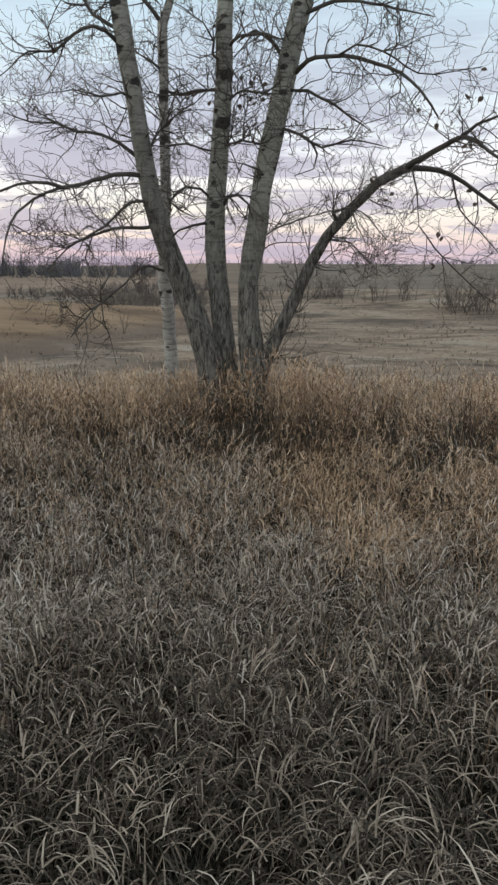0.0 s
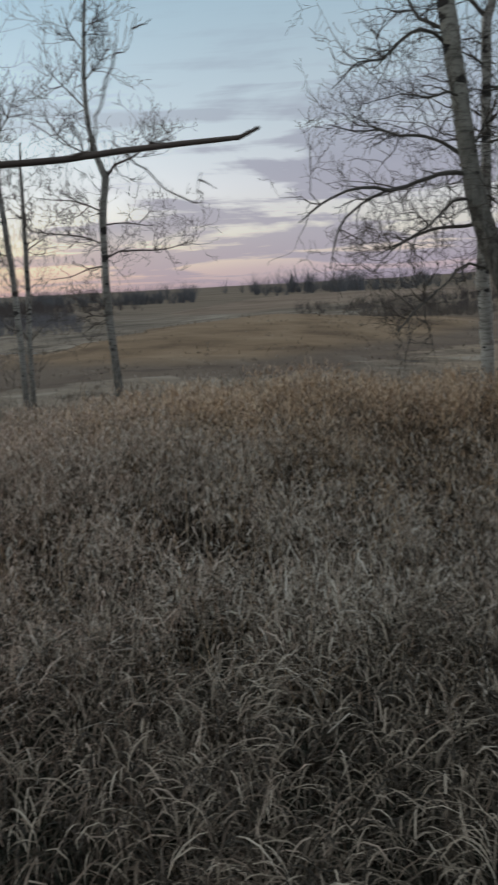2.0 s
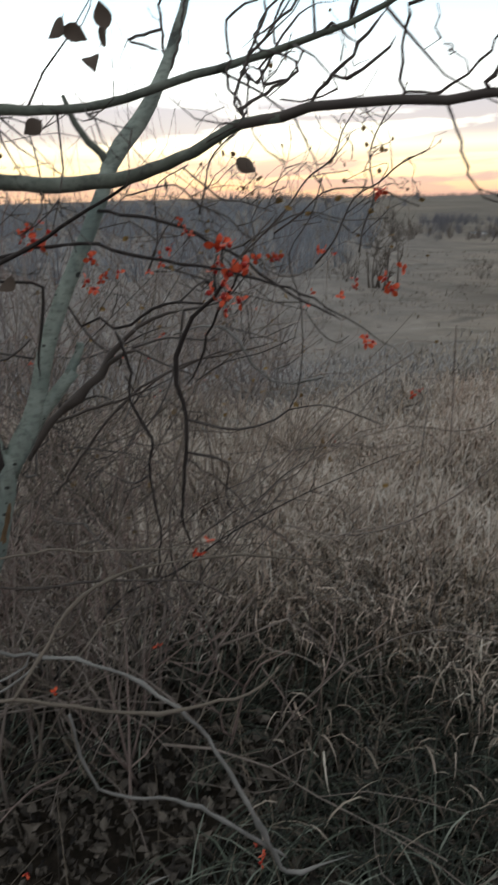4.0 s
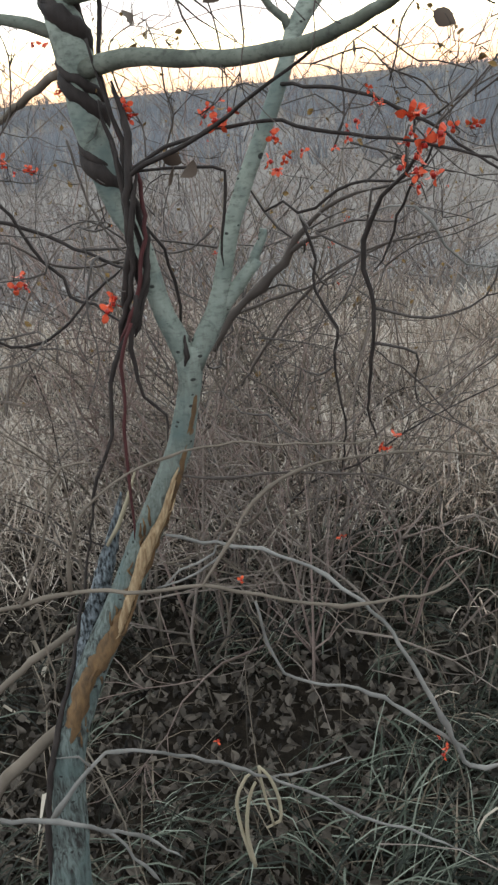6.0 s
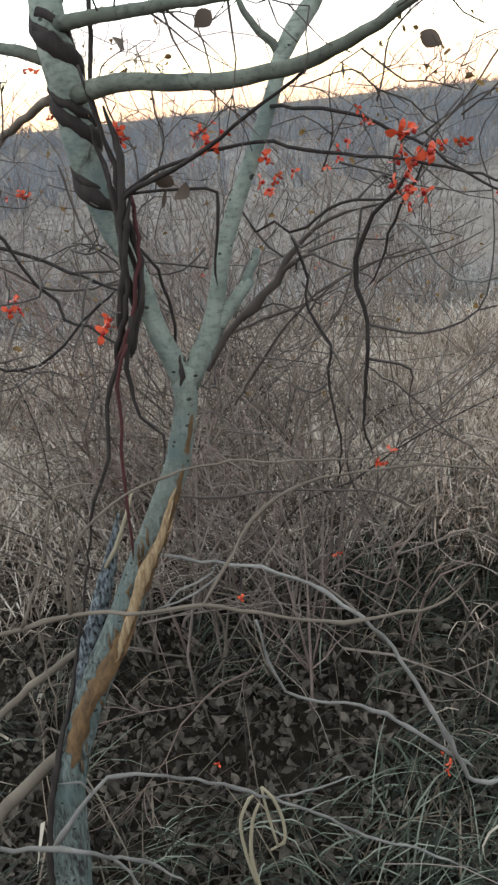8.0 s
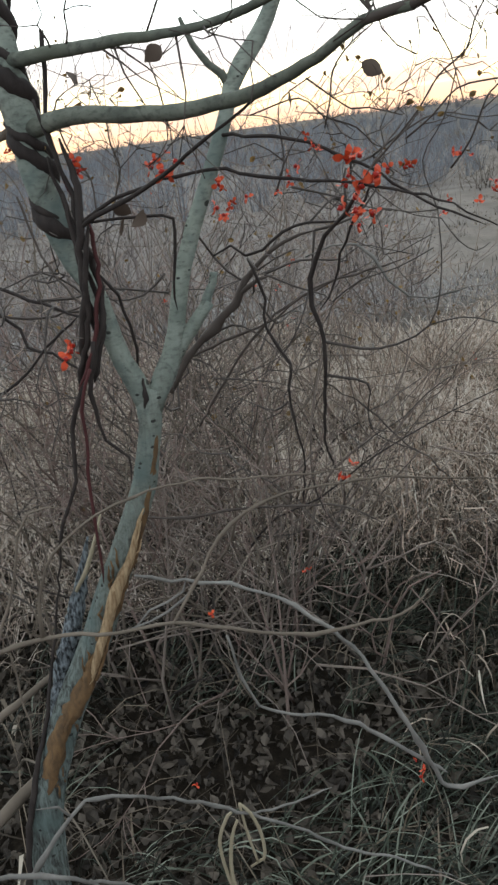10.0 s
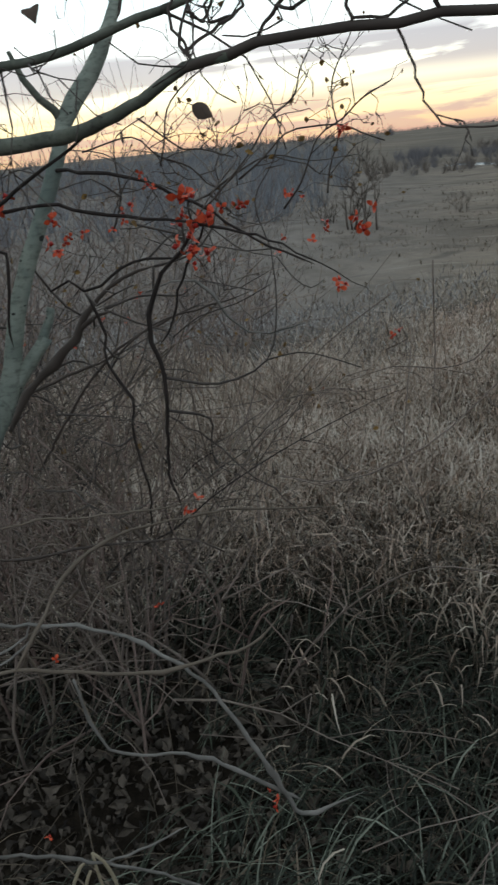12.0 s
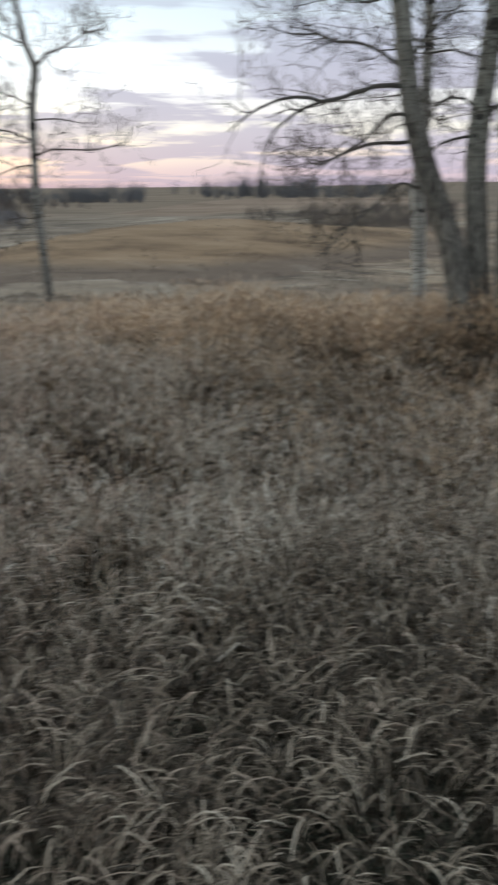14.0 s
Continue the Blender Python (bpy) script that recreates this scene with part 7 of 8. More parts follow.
def build_foreground():
    rng = np.random.default_rng(66)
    stem = build_young_tree()
    build_vine(stem)
    dead_branch("bare grey-brown dead branch lying across the young tree", several(
        [(-1.352, -0.525, 1.033, 0.0063), (-1.367, -0.441, 1.028, 0.0062), (-1.371, -0.377, 1.035, 0.0062), (-1.373, -0.278, 1.019, 0.0058), (-1.376, -0.202, 1.013, 0.0054), (-1.384, -0.127, 0.977, 0.0056), (-1.388, -0.010, 0.939, 0.0053), (-1.387, 0.079, 0.936, 0.0050), (-1.387, 0.145, 0.948, 0.0042), (-1.375, 0.189, 0.996, 0.0025)],
        [(-1.367, -0.441, 1.028, 0.0047), (-1.374, -0.412, 1.088, 0.0042), (-1.379, -0.385, 1.148, 0.0037), (-1.380, -0.378, 1.182, 0.0037), (-1.384, -0.358, 1.209, 0.0036), (-1.387, -0.337, 1.212, 0.0029), (-1.391, -0.304, 1.204, 0.0018)],
        [(-1.371, -0.376, 1.037, 0.0054), (-1.372, -0.369, 1.091, 0.0045), (-1.375, -0.351, 1.132, 0.0044), (-1.379, -0.319, 1.166, 0.0040), (-1.394, -0.276, 1.187, 0.0037), (-1.406, -0.223, 1.195, 0.0037), (-1.425, -0.155, 1.196, 0.0034), (-1.448, -0.070, 1.173, 0.0031), (-1.462, 0.027, 1.154, 0.0028), (-1.458, 0.122, 1.157, 0.0016)],
        [(-1.376, -0.202, 1.013, 0.0046), (-1.406, -0.165, 1.047, 0.0047), (-1.433, -0.118, 1.096, 0.0047), (-1.449, -0.074, 1.121, 0.0047), (-1.469, -0.006, 1.127, 0.0044), (-1.471, 0.076, 1.126, 0.0041), (-1.473, 0.142, 1.124, 0.0037), (-1.477, 0.219, 1.102, 0.0034), (-1.440, 0.336, 1.094, 0.0018)],
        [(-1.372, -0.422, 1.022, 0.0027), (-1.381, -0.423, 0.951, 0.0028), (-1.381, -0.424, 0.904, 0.0025), (-1.399, -0.435, 0.822, 0.0018)],
        [(-1.380, -0.378, 1.182, 0.0022), (-1.377, -0.394, 1.202, 0.0018), (-1.375, -0.406, 1.213, 0.0011)]), GREY_TWIG, rng)
    dead_branch("pale weathered twig arching down into the grass", several(
        [(-1.506, -0.246, 1.027, 0.0042), (-1.506, -0.194, 1.006, 0.0051), (-1.484, -0.129, 0.999, 0.0051), (-1.468, -0.065, 0.978, 0.0051), (-1.451, -0.020, 0.950, 0.0055), (-1.431, 0.028, 0.911, 0.0060), (-1.418, 0.082, 0.836, 0.0062), (-1.407, 0.116, 0.754, 0.0074), (-1.406, 0.151, 0.667, 0.0077), (-1.412, 0.193, 0.573, 0.0081), (-1.378, 0.233, 0.604, 0.0061), (-1.373, 0.291, 0.611, 0.0031)],
        [(-1.404, -0.131, 0.956, 0.0041), (-1.404, -0.124, 0.912, 0.0041), (-1.403, -0.115, 0.857, 0.0043), (-1.401, -0.101, 0.828, 0.0043), (-1.416, -0.054, 0.787, 0.0045), (-1.424, 0.015, 0.757, 0.0050), (-1.421, 0.071, 0.719, 0.0056), (-1.413, 0.130, 0.664, 0.0063), (-1.412, 0.193, 0.602, 0.0060)],
        [(-1.505, -0.262, 0.937, 0.0035), (-1.506, -0.233, 0.966, 0.0039), (-1.506, -0.179, 0.982, 0.0039), (-1.506, -0.165, 1.019, 0.0030)],
        [(-1.504, -0.271, 0.939, 0.0035), (-1.506, -0.208, 0.952, 0.0039), (-1.506, -0.157, 0.989, 0.0026)]), PALE_TWIG, rng)
    dead_branch("bare grey twig lying low over the grass", several(
        [(-1.388, -0.479, 0.627, 0.0077), (-1.400, -0.432, 0.681, 0.0075), (-1.405, -0.407, 0.704, 0.0065), (-1.411, -0.380, 0.725, 0.0060), (-1.420, -0.313, 0.702, 0.0056), (-1.436, -0.214, 0.644, 0.0058), (-1.454, -0.135, 0.577, 0.0055), (-1.465, -0.044, 0.501, 0.0052), (-1.481, 0.035, 0.416, 0.0055), (-1.481, 0.115, 0.369, 0.0051), (-1.474, 0.226, 0.293, 0.0048)],
        [(-1.454, -0.135, 0.577, 0.0040), (-1.497, -0.054, 0.540, 0.0042), (-1.535, 0.022, 0.514, 0.0027)],
        [(-1.405, -0.407, 0.707, 0.0046), (-1.403, -0.420, 0.729, 0.0041), (-1.395, -0.451, 0.742, 0.0036)],
        [(-1.331, -0.582, 0.726, 0.0073), (-1.353, -0.524, 0.678, 0.0074), (-1.372, -0.462, 0.642, 0.0076), (-1.387, -0.399, 0.594, 0.0068), (-1.415, -0.354, 0.542, 0.0050), (-1.442, -0.292, 0.443, 0.0032)],
        [(-1.387, -0.399, 0.594, 0.0048), (-1.393, -0.365, 0.523, 0.0050), (-1.398, -0.331, 0.447, 0.0042)]), PALE_TWIG, rng)
    dead_branch("thin pale curved twig hanging in the thicket", [
        [(-1.669, 0.107, 1.430, 0.0027), (-1.640, 0.142, 1.444, 0.0031), (-1.609, 0.175, 1.445, 0.0039), (-1.592, 0.194, 1.425, 0.0043), (-1.577, 0.209, 1.390, 0.0043), (-1.567, 0.235, 1.364, 0.0038), (-1.497, 0.260, 1.371, 0.0025), (-1.464, 0.286, 1.385, 0.0017)]], PALE_TWIG, rng)
    dead_branch("thin dark dead stems leaning through the thicket", several(
        [(-2.006, -0.163, 1.156, 0.0045), (-1.904, -0.108, 1.232, 0.0052), (-1.845, -0.018, 1.276, 0.0060), (-1.780, 0.072, 1.318, 0.0039), (-1.765, 0.137, 1.360, 0.0038), (-1.738, 0.233, 1.380, 0.0034), (-1.711, 0.306, 1.401, 0.0024)],
        [(-2.001, -0.070, 1.073, 0.0046), (-1.895, -0.018, 1.190, 0.0053), (-1.836, 0.041, 1.281, 0.0050), (-1.825, 0.102, 1.325, 0.0050), (-1.806, 0.177, 1.357, 0.0040), (-1.788, 0.240, 1.381, 0.0030)],
        [(-1.706, -0.225, 1.029, 0.0039), (-1.705, -0.130, 1.012, 0.0044), (-1.694, -0.024, 1.010, 0.0039), (-1.682, 0.052, 1.002, 0.0039), (-1.665, 0.125, 0.994, 0.0034), (-1.647, 0.188, 0.957, 0.0025)],
        [(-1.705, -0.134, 1.239, 0.0082), (-1.703, -0.101, 1.291, 0.0118), (-1.698, -0.052, 1.336, 0.0144), (-1.692, -0.010, 1.370, 0.0152), (-1.689, 0.010, 1.405, 0.0116), (-1.685, 0.033, 1.432, 0.0080), (-1.677, 0.076, 1.457, 0.0062), (-1.665, 0.125, 1.469, 0.0044)], [(-1.696, -0.033, 1.352, 0.0072), (-1.692, -0.005, 1.380, 0.0071), (-1.666, 0.027, 1.406, 0.0061), (-1.661, 0.052, 1.412, 0.0044)],
        [(-1.730, 0.126, 1.208, 0.0020), (-1.711, 0.197, 1.152, 0.0030), (-1.694, 0.249, 1.088, 0.0030), (-1.671, 0.310, 1.028, 0.0031), (-1.653, 0.353, 0.969, 0.0021)],
        [(-1.673, 0.305, 0.783, 0.0033), (-1.679, 0.290, 0.696, 0.0034), (-1.689, 0.264, 0.606, 0.0035)]), DARK_TWIG, rng)
    # a looped straw of dead grass
    root = empty("looped_straw", [(-1.456, -0.200, 0.440, 0.0011)][0][0], [(-1.456, -0.200, 0.440, 0.0011)][0][1])
    tagged(root, "pale looped blades of dead grass beside the tree", "grass")
    for pts in ([(-1.456, -0.180, 0.396, 0.0055), (-1.456, -0.192, 0.477, 0.0052), (-1.456, -0.193, 0.540, 0.0051), (-1.456, -0.173, 0.585, 0.0050), (-1.456, -0.166, 0.590, 0.0040)], [(-1.455, -0.151, 0.605, 0.0040), (-1.454, -0.135, 0.579, 0.0050), (-1.454, -0.123, 0.529, 0.0051), (-1.454, -0.125, 0.479, 0.0047), (-1.455, -0.149, 0.467, 0.0032)],
                [(-1.455, -0.151, 0.605, 0.0040), (-1.455, -0.146, 0.544, 0.0041), (-1.454, -0.136, 0.474, 0.0037)], [(-1.456, -0.176, 0.382, 0.0066), (-1.456, -0.183, 0.462, 0.0063), (-1.456, -0.173, 0.536, 0.0051), (-1.456, -0.159, 0.571, 0.0040)]):
        w = Wood()
        w.tube(spline([(*p[:3], p[3] * 0.62) for p in pts], 0.015), 5)
        w.link("blade", STRAW, root, origin=tuple(root.location))
    # fallen leaves
    v, f = [], []
    for _ in range(11500):
        a, r = rng.uniform(0, 2 * math.pi), math.sqrt(rng.uniform()) * 1.5
        x, y = LITTER_AT[0] + r * math.cos(a), LITTER_AT[1] + r * math.sin(a)
        if math.hypot(x + 0.4, y + 0.2) < 0.75:
            continue
        leaf_mesh(v, f, (x, y, float(height(x, y)) + rng.uniform(0.004, 0.055)), rng.uniform(0.014, 0.046), rng, 1.5, rng.uniform() < 0.35, 2.8)
    tagged(link_mesh("fallen_leaves", v, f, LITTER), "curled brown fallen leaves covering the soil under the thicket", "leaves", kind="stuff")


def brush_plant(x, y, tall, stems, seed, radius, mat, label, lean=0.2, forks=2.4):
    """One many-stemmed bare bush."""
    rng = np.random.default_rng(seed)
    root = empty("brush_shrub", x, y)
    tagged(root, label, "shrub", "thicket brush")
    o, tips = tuple(root.location), []
    for _ in range(stems):
        w = Wood()
        px, py = x + rng.normal(0, 0.13), y + rng.normal(0, 0.13)
        z = float(height(px, py)) - 0.03
        way = (rng.normal(0, lean), rng.normal(0, lean), 1)
        sprig(w, (px, py, z), way, tall * rng.uniform(0.6, 1.3), radius * rng.uniform(0.6, 1.4), rng, 2, 0.16, 0.42, forks, 4, tips, radius * 0.24, 0.06)
        w.link("stem", mat, root, origin=o)
    return root, tips


def cane(wood, start, way, length, radius, rng, droop):
    """A long arching shoot."""
    p, d = np.array(start, float), unit(np.array(way, float))
    pts = [(*p, radius)]
    for i in range(11):
        d = unit(d + rng.normal(0, 0.26, 3) - np.array([0, 0, droop * (0.3 + i / 9)]))
        p = p + d * length / 11
        pts.append((*p, max(radius * (1 - 0.85 * (i + 1) / 11), 0.0008)))
    wood.tube(spline(pts, 0.06), 5)
    line = np.array(pts)
    twig_along(wood, line, rng, 9, 0.22, 0.0016, 1, 0.1, first=0.2, forks=1.8, kink=0.4, flow=0.03)


def build_thicket():
    """Bare brush rising behind the young tree."""
    rng = np.random.default_rng(77)
    x, y = scatter(rng, 21, 71, 114, 3.2, 5.8, 0.6)
    tips = []
    for i, (px, py) in enumerate(zip(x, y)):
        pale = rng.uniform() < 0.82
        _, t = brush_plant(px, py, 1.15, 5, 500 + i, 0.0048, BRUSH if pale else DARK_BRUSH, "bare pale brown bush of thin stems" if pale else "bare dark grey bush of thin stems")
        tips += t
    # close upright stems just behind the young tree
    x, y = scatter(rng, 13, 80, 98, 2.45, 3.5, 0.6)
    for i, (px, py) in enumerate(zip(x, y)):
        brush_plant(px, py, 1.05, 5, 720 + i, 0.0068, (GREY_TWIG, MID_BRUSH, RUST_BRUSH)[i % 3], ("close upright bush of pale grey stems", "close upright bush of grey-brown stems", "close upright bush of reddish stems")[i % 3], 0.08)
    # taller bushes whose twigs stand against the sky
    x, y = scatter(rng, 14, 82, 114, 3.8, 5.4, 0.6)
    high_tips = []
    for i, (px, py) in enumerate(zip(x, y)):
        _, t = brush_plant(px, py, 1.9, 4, 640 + i, 0.0062, (MID_BRUSH, RUST_BRUSH, GREY_TWIG)[i % 3], ("tall bare bush of grey-brown stems", "tall bare bush of reddish stems", "tall bare bush of pale grey stems")[i % 3], 0.16)
        high_tips += t
    tips += high_tips[::2]
    # arching canes, pale and dark
    x, y = scatter(rng, 58, 75, 112, 2.3, 3.7, 0.6)
    for i, (px, py) in enumerate(zip(x, y)):
        w = Wood()
        z = float(height(px, py))
        a = rng.uniform(0, 2 * math.pi)
        cane(w, (0, 0, -0.03), (0.6 * math.cos(a), 0.6 * math.sin(a), 1), rng.uniform(0.9, 1.9), rng.uniform(0.0025, 0.0055), rng, rng.uniform(0.05, 0.3))
        ob = w.link("arching_cane", DARK_BRUSH if i % 2 else VINE if i % 3 else GREY_TWIG)
        ob.location = (px, py, z)
        tagged(ob, "dark bare cane arching through the thicket" if i % 2 or i % 3 else "pale grey cane arching through the thicket", "cane", "thicket canes")
    w, far_tips = Wood(), []
    x, y = scatter(rng, 430, 69, 120, 5.2, 19, 0.7)
    for px, py in zip(x, y):
        z = float(height(px, py))
        sprig(w, (px, py, z - 0.03), (rng.normal(0, 0.22), rng.normal(0, 0.22), 1), 1.7 * rng.uniform(0.5, 1.3), 0.008 * rng.uniform(0.6, 1.3), rng, 2, 0.25, 0.26, 3.4, 3, far_tips, 0.0016)
    tagged(w.link("far_brush", MAUVE_BRUSH), "tangle of bare mauve-brown brush stems down the slope", "brush", kind="stuff")
    v, f = [], []
    for p in tips[::4] + far_tips[::14]:
        leaf_mesh(v, f, p, rng.uniform(0.014, 0.034), rng)
    tagged(link_mesh("brush_leaves", v, f, LAST_LEAF), "last yellow and brown leaves on the brush", "leaves", kind="stuff")
    root = empty("capsule_sprays", -2.6, 0.3)
    tagged(root, "orange seed capsules scattered through the brush", "berries")
    for p in tips[3::max(1, len(tips) // 26)]:
        capsules(root, p, 2, 0.012, 0.009, rng, tuple(root.location))


build_hanging_leaves()
build_foreground()
build_thicket()


# ---------------------------------------------------------------- shrubs and woods in the valley
def shrub(x, y, tall, wide, count, seed, label, lean=0.35, radius=0.02, levels=2, name="bare_shrub", mat=None, lift=0.3, kink=0.14):
    rng = np.random.default_rng(seed)
    root = empty(name, x, y)
    tagged(root, label, "shrub", "valley shrubs")
    for _ in range(count):
        w = Wood()
        px, py = rng.normal(0, wide * 0.3, 2)
        z = float(height(x + px, y + py)) - root.location.z - 0.1
        sprig(w, (px, py, z), (rng.normal(0, lean), rng.normal(0, lean), 1), tall * rng.uniform(0.55, 1.0), radius, rng, levels, lift, kink, 4.0, thin=radius * 0.2)
        w.link("stem", mat or SHRUB, root)
    return root


def build_valley():
    rng = np.random.default_rng(88)
    dead_branch("dark leaning dead snag on the slope", [[(-44.557, 39.196, -6.047, 0.4436), (-44.876, 38.834, -5.245, 0.4428), (-45.168, 38.498, -4.564, 0.4021), (-45.503, 38.105, -3.808, 0.2811), (-45.643, 37.939, -3.414, 0.0803)], [(-44.974, 38.722, -5.005, 0.2817), (-44.882, 38.827, -4.395, 0.2412), (-44.950, 38.750, -4.007, 0.0803)]], DARK_TWIG, rng)
    shrub(-47.67, 44.25, 5.0, 5.0, 16, 2, "hazy bare shrub with many thin stems on the slope", 0.3, 0.05)
    shrub(-48.67, 50.32, 4.0, 5.0, 14, 3, "hazy bare shrub with many thin stems on the slope", 0.3, 0.05)
    shrub(-44.82, 55.82, 3.2, 6.0, 14, 4, "low bare shrubs above the pond shore", 0.3, 0.05)
    shrub(-39.10, 54.93, 3.6, 4.0, 14, 5, "low bare shrubs above the pond shore", 0.3, 0.05)
    shrub(-64.59, 34.35, 5.0, 1.0, 4, 6, "pair of small bare trees in the valley meadow", 0.16, 0.13, 3)
    shrub(-66.67, 33.75, 5.2, 1.0, 4, 7, "pair of small bare trees in the valley meadow", 0.16, 0.13, 3)
    shrub(-73.97, 34.97, 3.6, 3.0, 12, 8, "bare brush beside the small valley trees", 0.3, 0.05)
    shrub(-52.86, 41.55, 1.6, 1.0, 5, 9, "small bare shrub in the meadow", 0.3, 0.04)
    shrub(-67.07, 45.76, 1.6, 2.0, 8, 10, "small bare shrub in the meadow", 0.3, 0.04)
    shrub(14.37, 146.14, 4.0, 7.0, 46, 11, "dense dark round bush on the far meadow", 0.4, 0.06)
    shrub(24.97, 134.88, 5.0, 3.0, 12, 12, "thin bare shrub on the far meadow", 0.25, 0.06)
    shrub(32.30, 118.47, 4.6, 7.0, 50, 13, "large dense bare bush on the far meadow", 0.4, 0.06)
    shrub(29.95, 123.65, 3.6, 4.0, 24, 14, "dense bare bush on the far meadow", 0.4, 0.06)
    shrub(-12.49, 86.31, 3.0, 0.4, 3, 15, "small bare sapling below the brow", 0.25, 0.04)
    shrub(20.59, 135.61, 3.0, 3.0, 10, 16, "thin bare shrub on the far meadow", 0.25, 0.05)
    for i, (px, py) in enumerate(((-21.01, 117.83), (-20.21, 149.71), (-19.21, 123.95), (-24.44, 156.23), (8.74, 158.98))):
        shrub(px, py, 2.8, 9.0, 18, 20 + i, "grey-brown willow scrub filling a hollow", 0.35, 0.07)
    shrub(-2.60, -0.03, 1.35, 0.4, 10, 41, "bare shrub of many thin brown stems behind the young tree", 0.13, 0.0068, mat=MID_BRUSH, lift=0.12, kink=0.26)
    shrub(-2.68, 0.12, 1.25, 0.5, 9, 42, "bare shrub of many thin brown stems behind the young tree", 0.18, 0.0075, mat=RUST_BRUSH, lift=0.12, kink=0.26)
    shrub(-2.71, -0.46, 1.3, 0.45, 5, 43, "bare shrub of many thin brown stems behind the young tree", 0.16, 0.007, mat=MID_BRUSH, lift=0.08, kink=0.3)
    shrub(-2.84, 0.05, 1.3, 0.5, 8, 44, "bare shrub of many thin brown stems behind the young tree", 0.15, 0.0068, mat=MID_BRUSH, lift=0.12, kink=0.26)
    shrub(-3.82, -0.06, 1.25, 0.35, 9, 45, "bare shrub of dark stems behind the young tree", 0.14, 0.009, mat=DARK_BRUSH, lift=0.12, kink=0.2)
    shrub(-4.02, 0.19, 1.25, 0.4, 8, 46, "bare shrub of dark stems behind the young tree", 0.16, 0.008, mat=DARK_BRUSH, lift=0.12, kink=0.22)
    # sapling by the first aspen
    shrub(-28.81, 56.88, 1.6, 0.3, 3, 31, "thin bare sapling at the brow", 0.2, 0.01)

    def woods(name, label, count, a0, a1, r0, r1, h0, h1, seed, gaps=0.25, mat=HAZED_WOODS, strips=26):
        g = np.random.default_rng(seed)
        v, f = [], []
        x, y = scatter(g, count, a0, a1, r0, r1, 0.6)
        dense = clumped(x, y, 34, seed)
        for px, py, k in zip(x, y, dense):
            if g.uniform() > gaps + k or pond_edge(px, py) < 3:
                continue
            z, h = float(height(px, py)), g.uniform(h0, h1) * (0.6 + 0.6 * k)
            for _ in range(strips):
                i = len(v)
                a = g.uniform(0, 2 * math.pi)
                sx, sy = math.cos(a), math.sin(a)
                lean, t = g.normal(0, 0.4 if h > 1.2 else 0.9) * h, g.uniform(0.4, 1.0)
                wd = h * g.uniform(0.004, 0.012)
                b = g.normal(0, 0.05) * h
                v += [(px + sx * (b - wd), py + sy * (b - wd), z - 1), (px + sx * (b + wd), py + sy * (b + wd), z - 1), (px + sx * (b + lean * 0.5 + wd), py + sy * (b + lean * 0.5 + wd), z + h * t * 0.6),
                      (px + sx * (b + lean * 0.5 - wd), py + sy * (b + lean * 0.5 - wd), z + h * t * 0.6), (px + sx * (b + lean), py + sy * (b + lean), z + h * t)]
                f += [(i, i + 1, i + 2, i + 3), (i + 3, i + 2, i + 4)]
        tagged(link_mesh(name, v, f, mat), label, "woods", kind="stuff")

    woods("far_woods", "dark leafless tree line along the horizon", 520, 4, 20.5, 400, 520, 7.0, 15, 1, -0.32, DARK_WOODS)
    woods("far_woods", "dark hedge under the tree line", 460, 3, 19, 400, 500, 2.5, 6.0, 27, -0.3, DARK_WOODS)
    woods("far_woods", "dense dark wood on the rise beyond the fields", 420, 22.5, 33, 370, 470, 3.0, 11, 30, -0.12, DARK_WOODS)
    woods("far_woods", "purple-brown willow scrub behind the stubble hill", 420, 2, 16, 140, 178, 1.6, 3.4, 28, 0.1, RIDGE_WOODS)
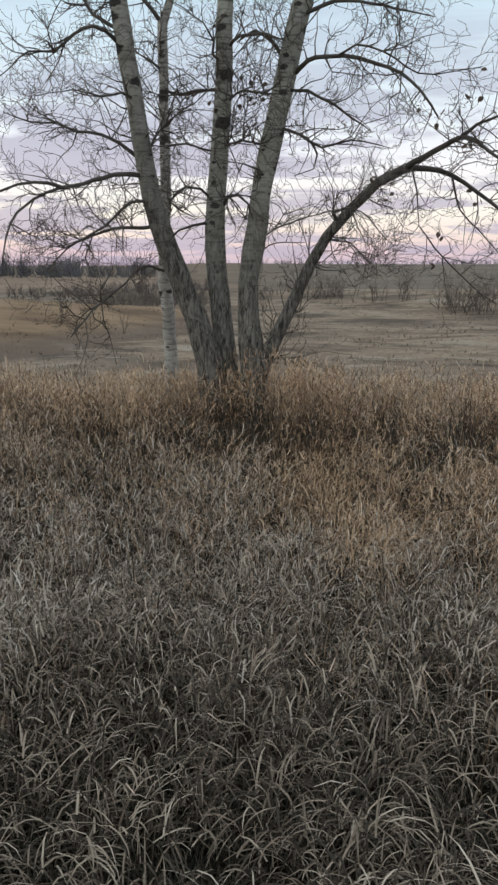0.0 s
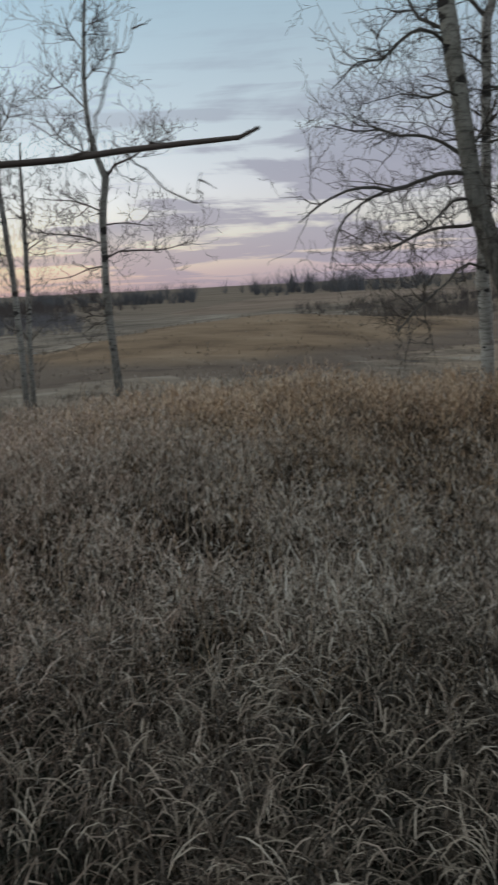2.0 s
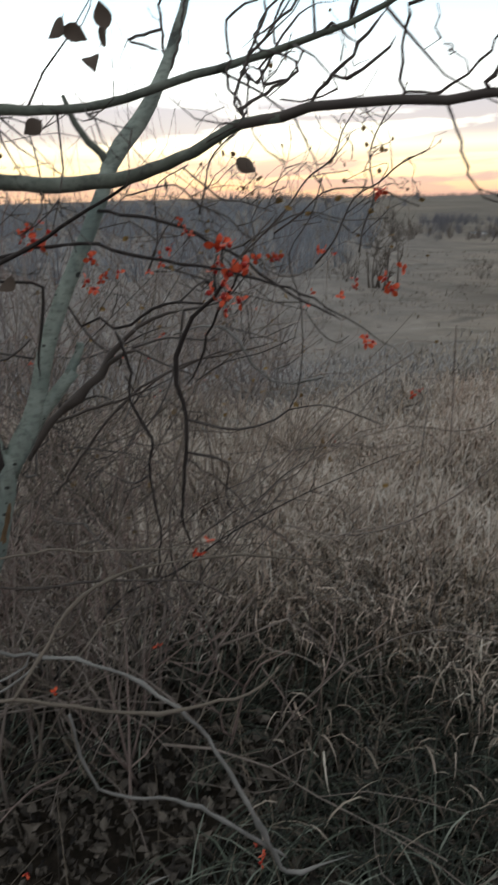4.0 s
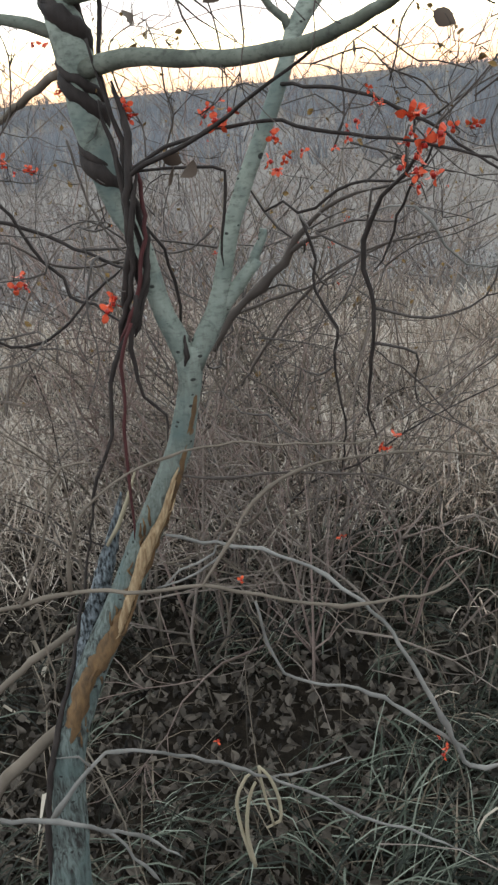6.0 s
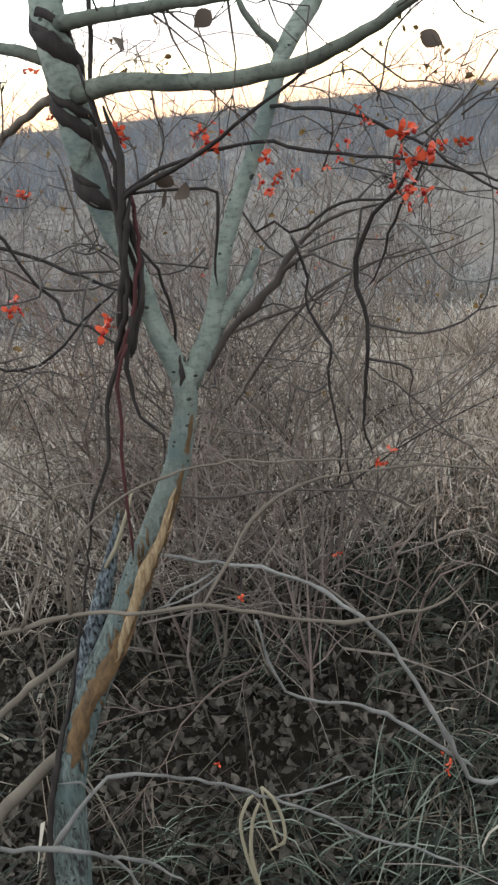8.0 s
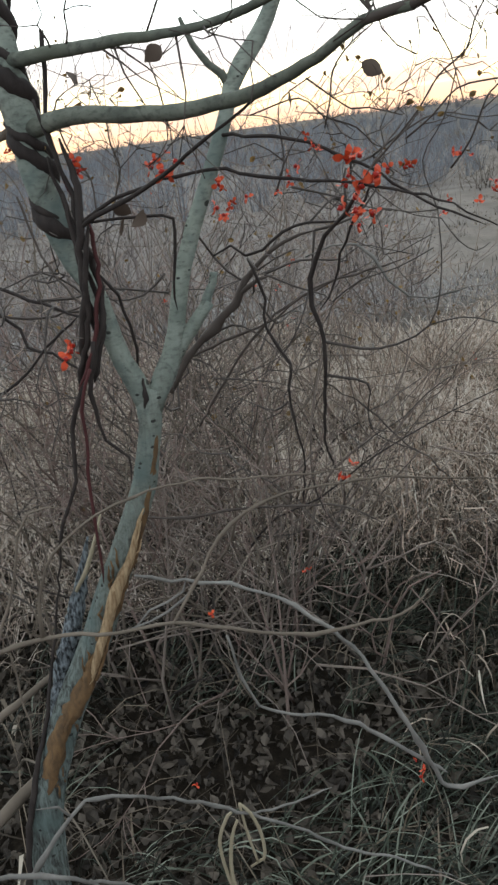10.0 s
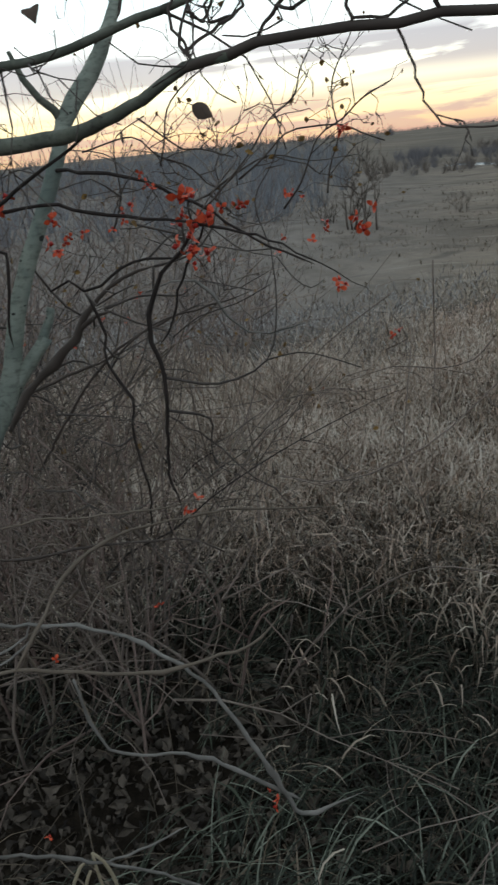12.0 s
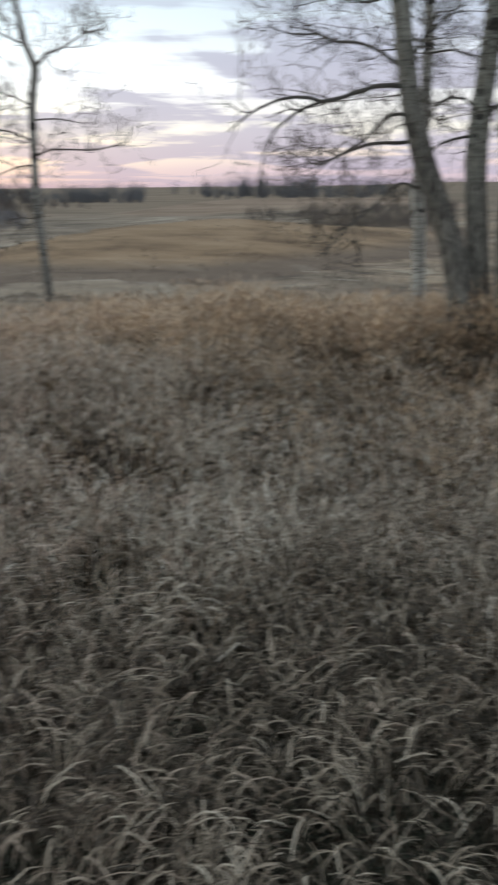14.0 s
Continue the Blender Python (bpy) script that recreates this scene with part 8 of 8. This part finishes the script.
    woods("far_woods", "purple-brown willow scrub filling a hollow", 330, 2.5, 12, 132, 185, 1.2, 2.6, 8, 0.15, SHRUB)
    woods("low_scrub", "low brown scrub at the foot of the stubble hill", 260, 4, 34, 55, 92, 0.25, 0.75, 11, -0.12, SHRUB)
    woods("low_scrub", "low brown scrub scattered over the meadow", 160, -18, 4, 60, 140, 0.25, 0.8, 12, -0.15, SHRUB)
    woods("low_scrub", "low brown reeds and scrub above the pond", 420, 34, 66, 36, 92, 0.25, 0.75, 13, -0.1, SHRUB)
    woods("low_scrub", "low grey scrub in the valley meadow", 220, 62, 84, 34, 80, 0.25, 0.75, 14, -0.1, SHRUB)
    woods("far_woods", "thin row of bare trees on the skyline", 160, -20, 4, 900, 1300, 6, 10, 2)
    woods("far_woods", "leafless brush along the far shore of the pond", 1000, 30, 60, 160, 250, 1.6, 3.6, 3, 0.1)
    woods("far_woods", "brown wooded ridge beyond the pond", 620, 31, 43, 200, 400, 2.2, 5.5, 4, 0.1, RIDGE_WOODS)
    woods("far_woods", "brown scrub thinning out beside the pond", 420, 36, 55, 175, 300, 1.2, 3.2, 34, -0.05, SHRUB)
    woods("far_woods", "brown scrub on the ridge behind the stubble hill", 220, 26, 36, 280, 400, 1.5, 4.0, 29, 0.0, RIDGE_WOODS)
    woods("far_woods", "dark trees on the ridge beyond the pond", 190, 31, 40, 340, 430, 3.5, 8, 24, -0.1, DARK_WOODS)
    woods("far_woods", "leafless woods covering the valley side, greyed for distance haze", 2200, 63, 112, 90, 460, 3, 7, 5, 0.3, HAZED_HILL_WOODS)
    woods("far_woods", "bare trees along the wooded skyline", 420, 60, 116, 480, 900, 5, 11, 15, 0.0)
    woods("far_woods", "dark line of trees along the far field edge", 1500, 40, 74, 850, 1150, 3.5, 6, 6, 0.7, DARK_WOODS, 9)
    woods("far_woods", "grey willows along the far shore of the pond", 240, 42, 68, 150, 185, 1.2, 3.6, 26, -0.15, SHRUB)
    woods("far_woods", "woods closing the view behind", 500, 112, 340, 120, 400, 7, 12, 7)


build_valley()
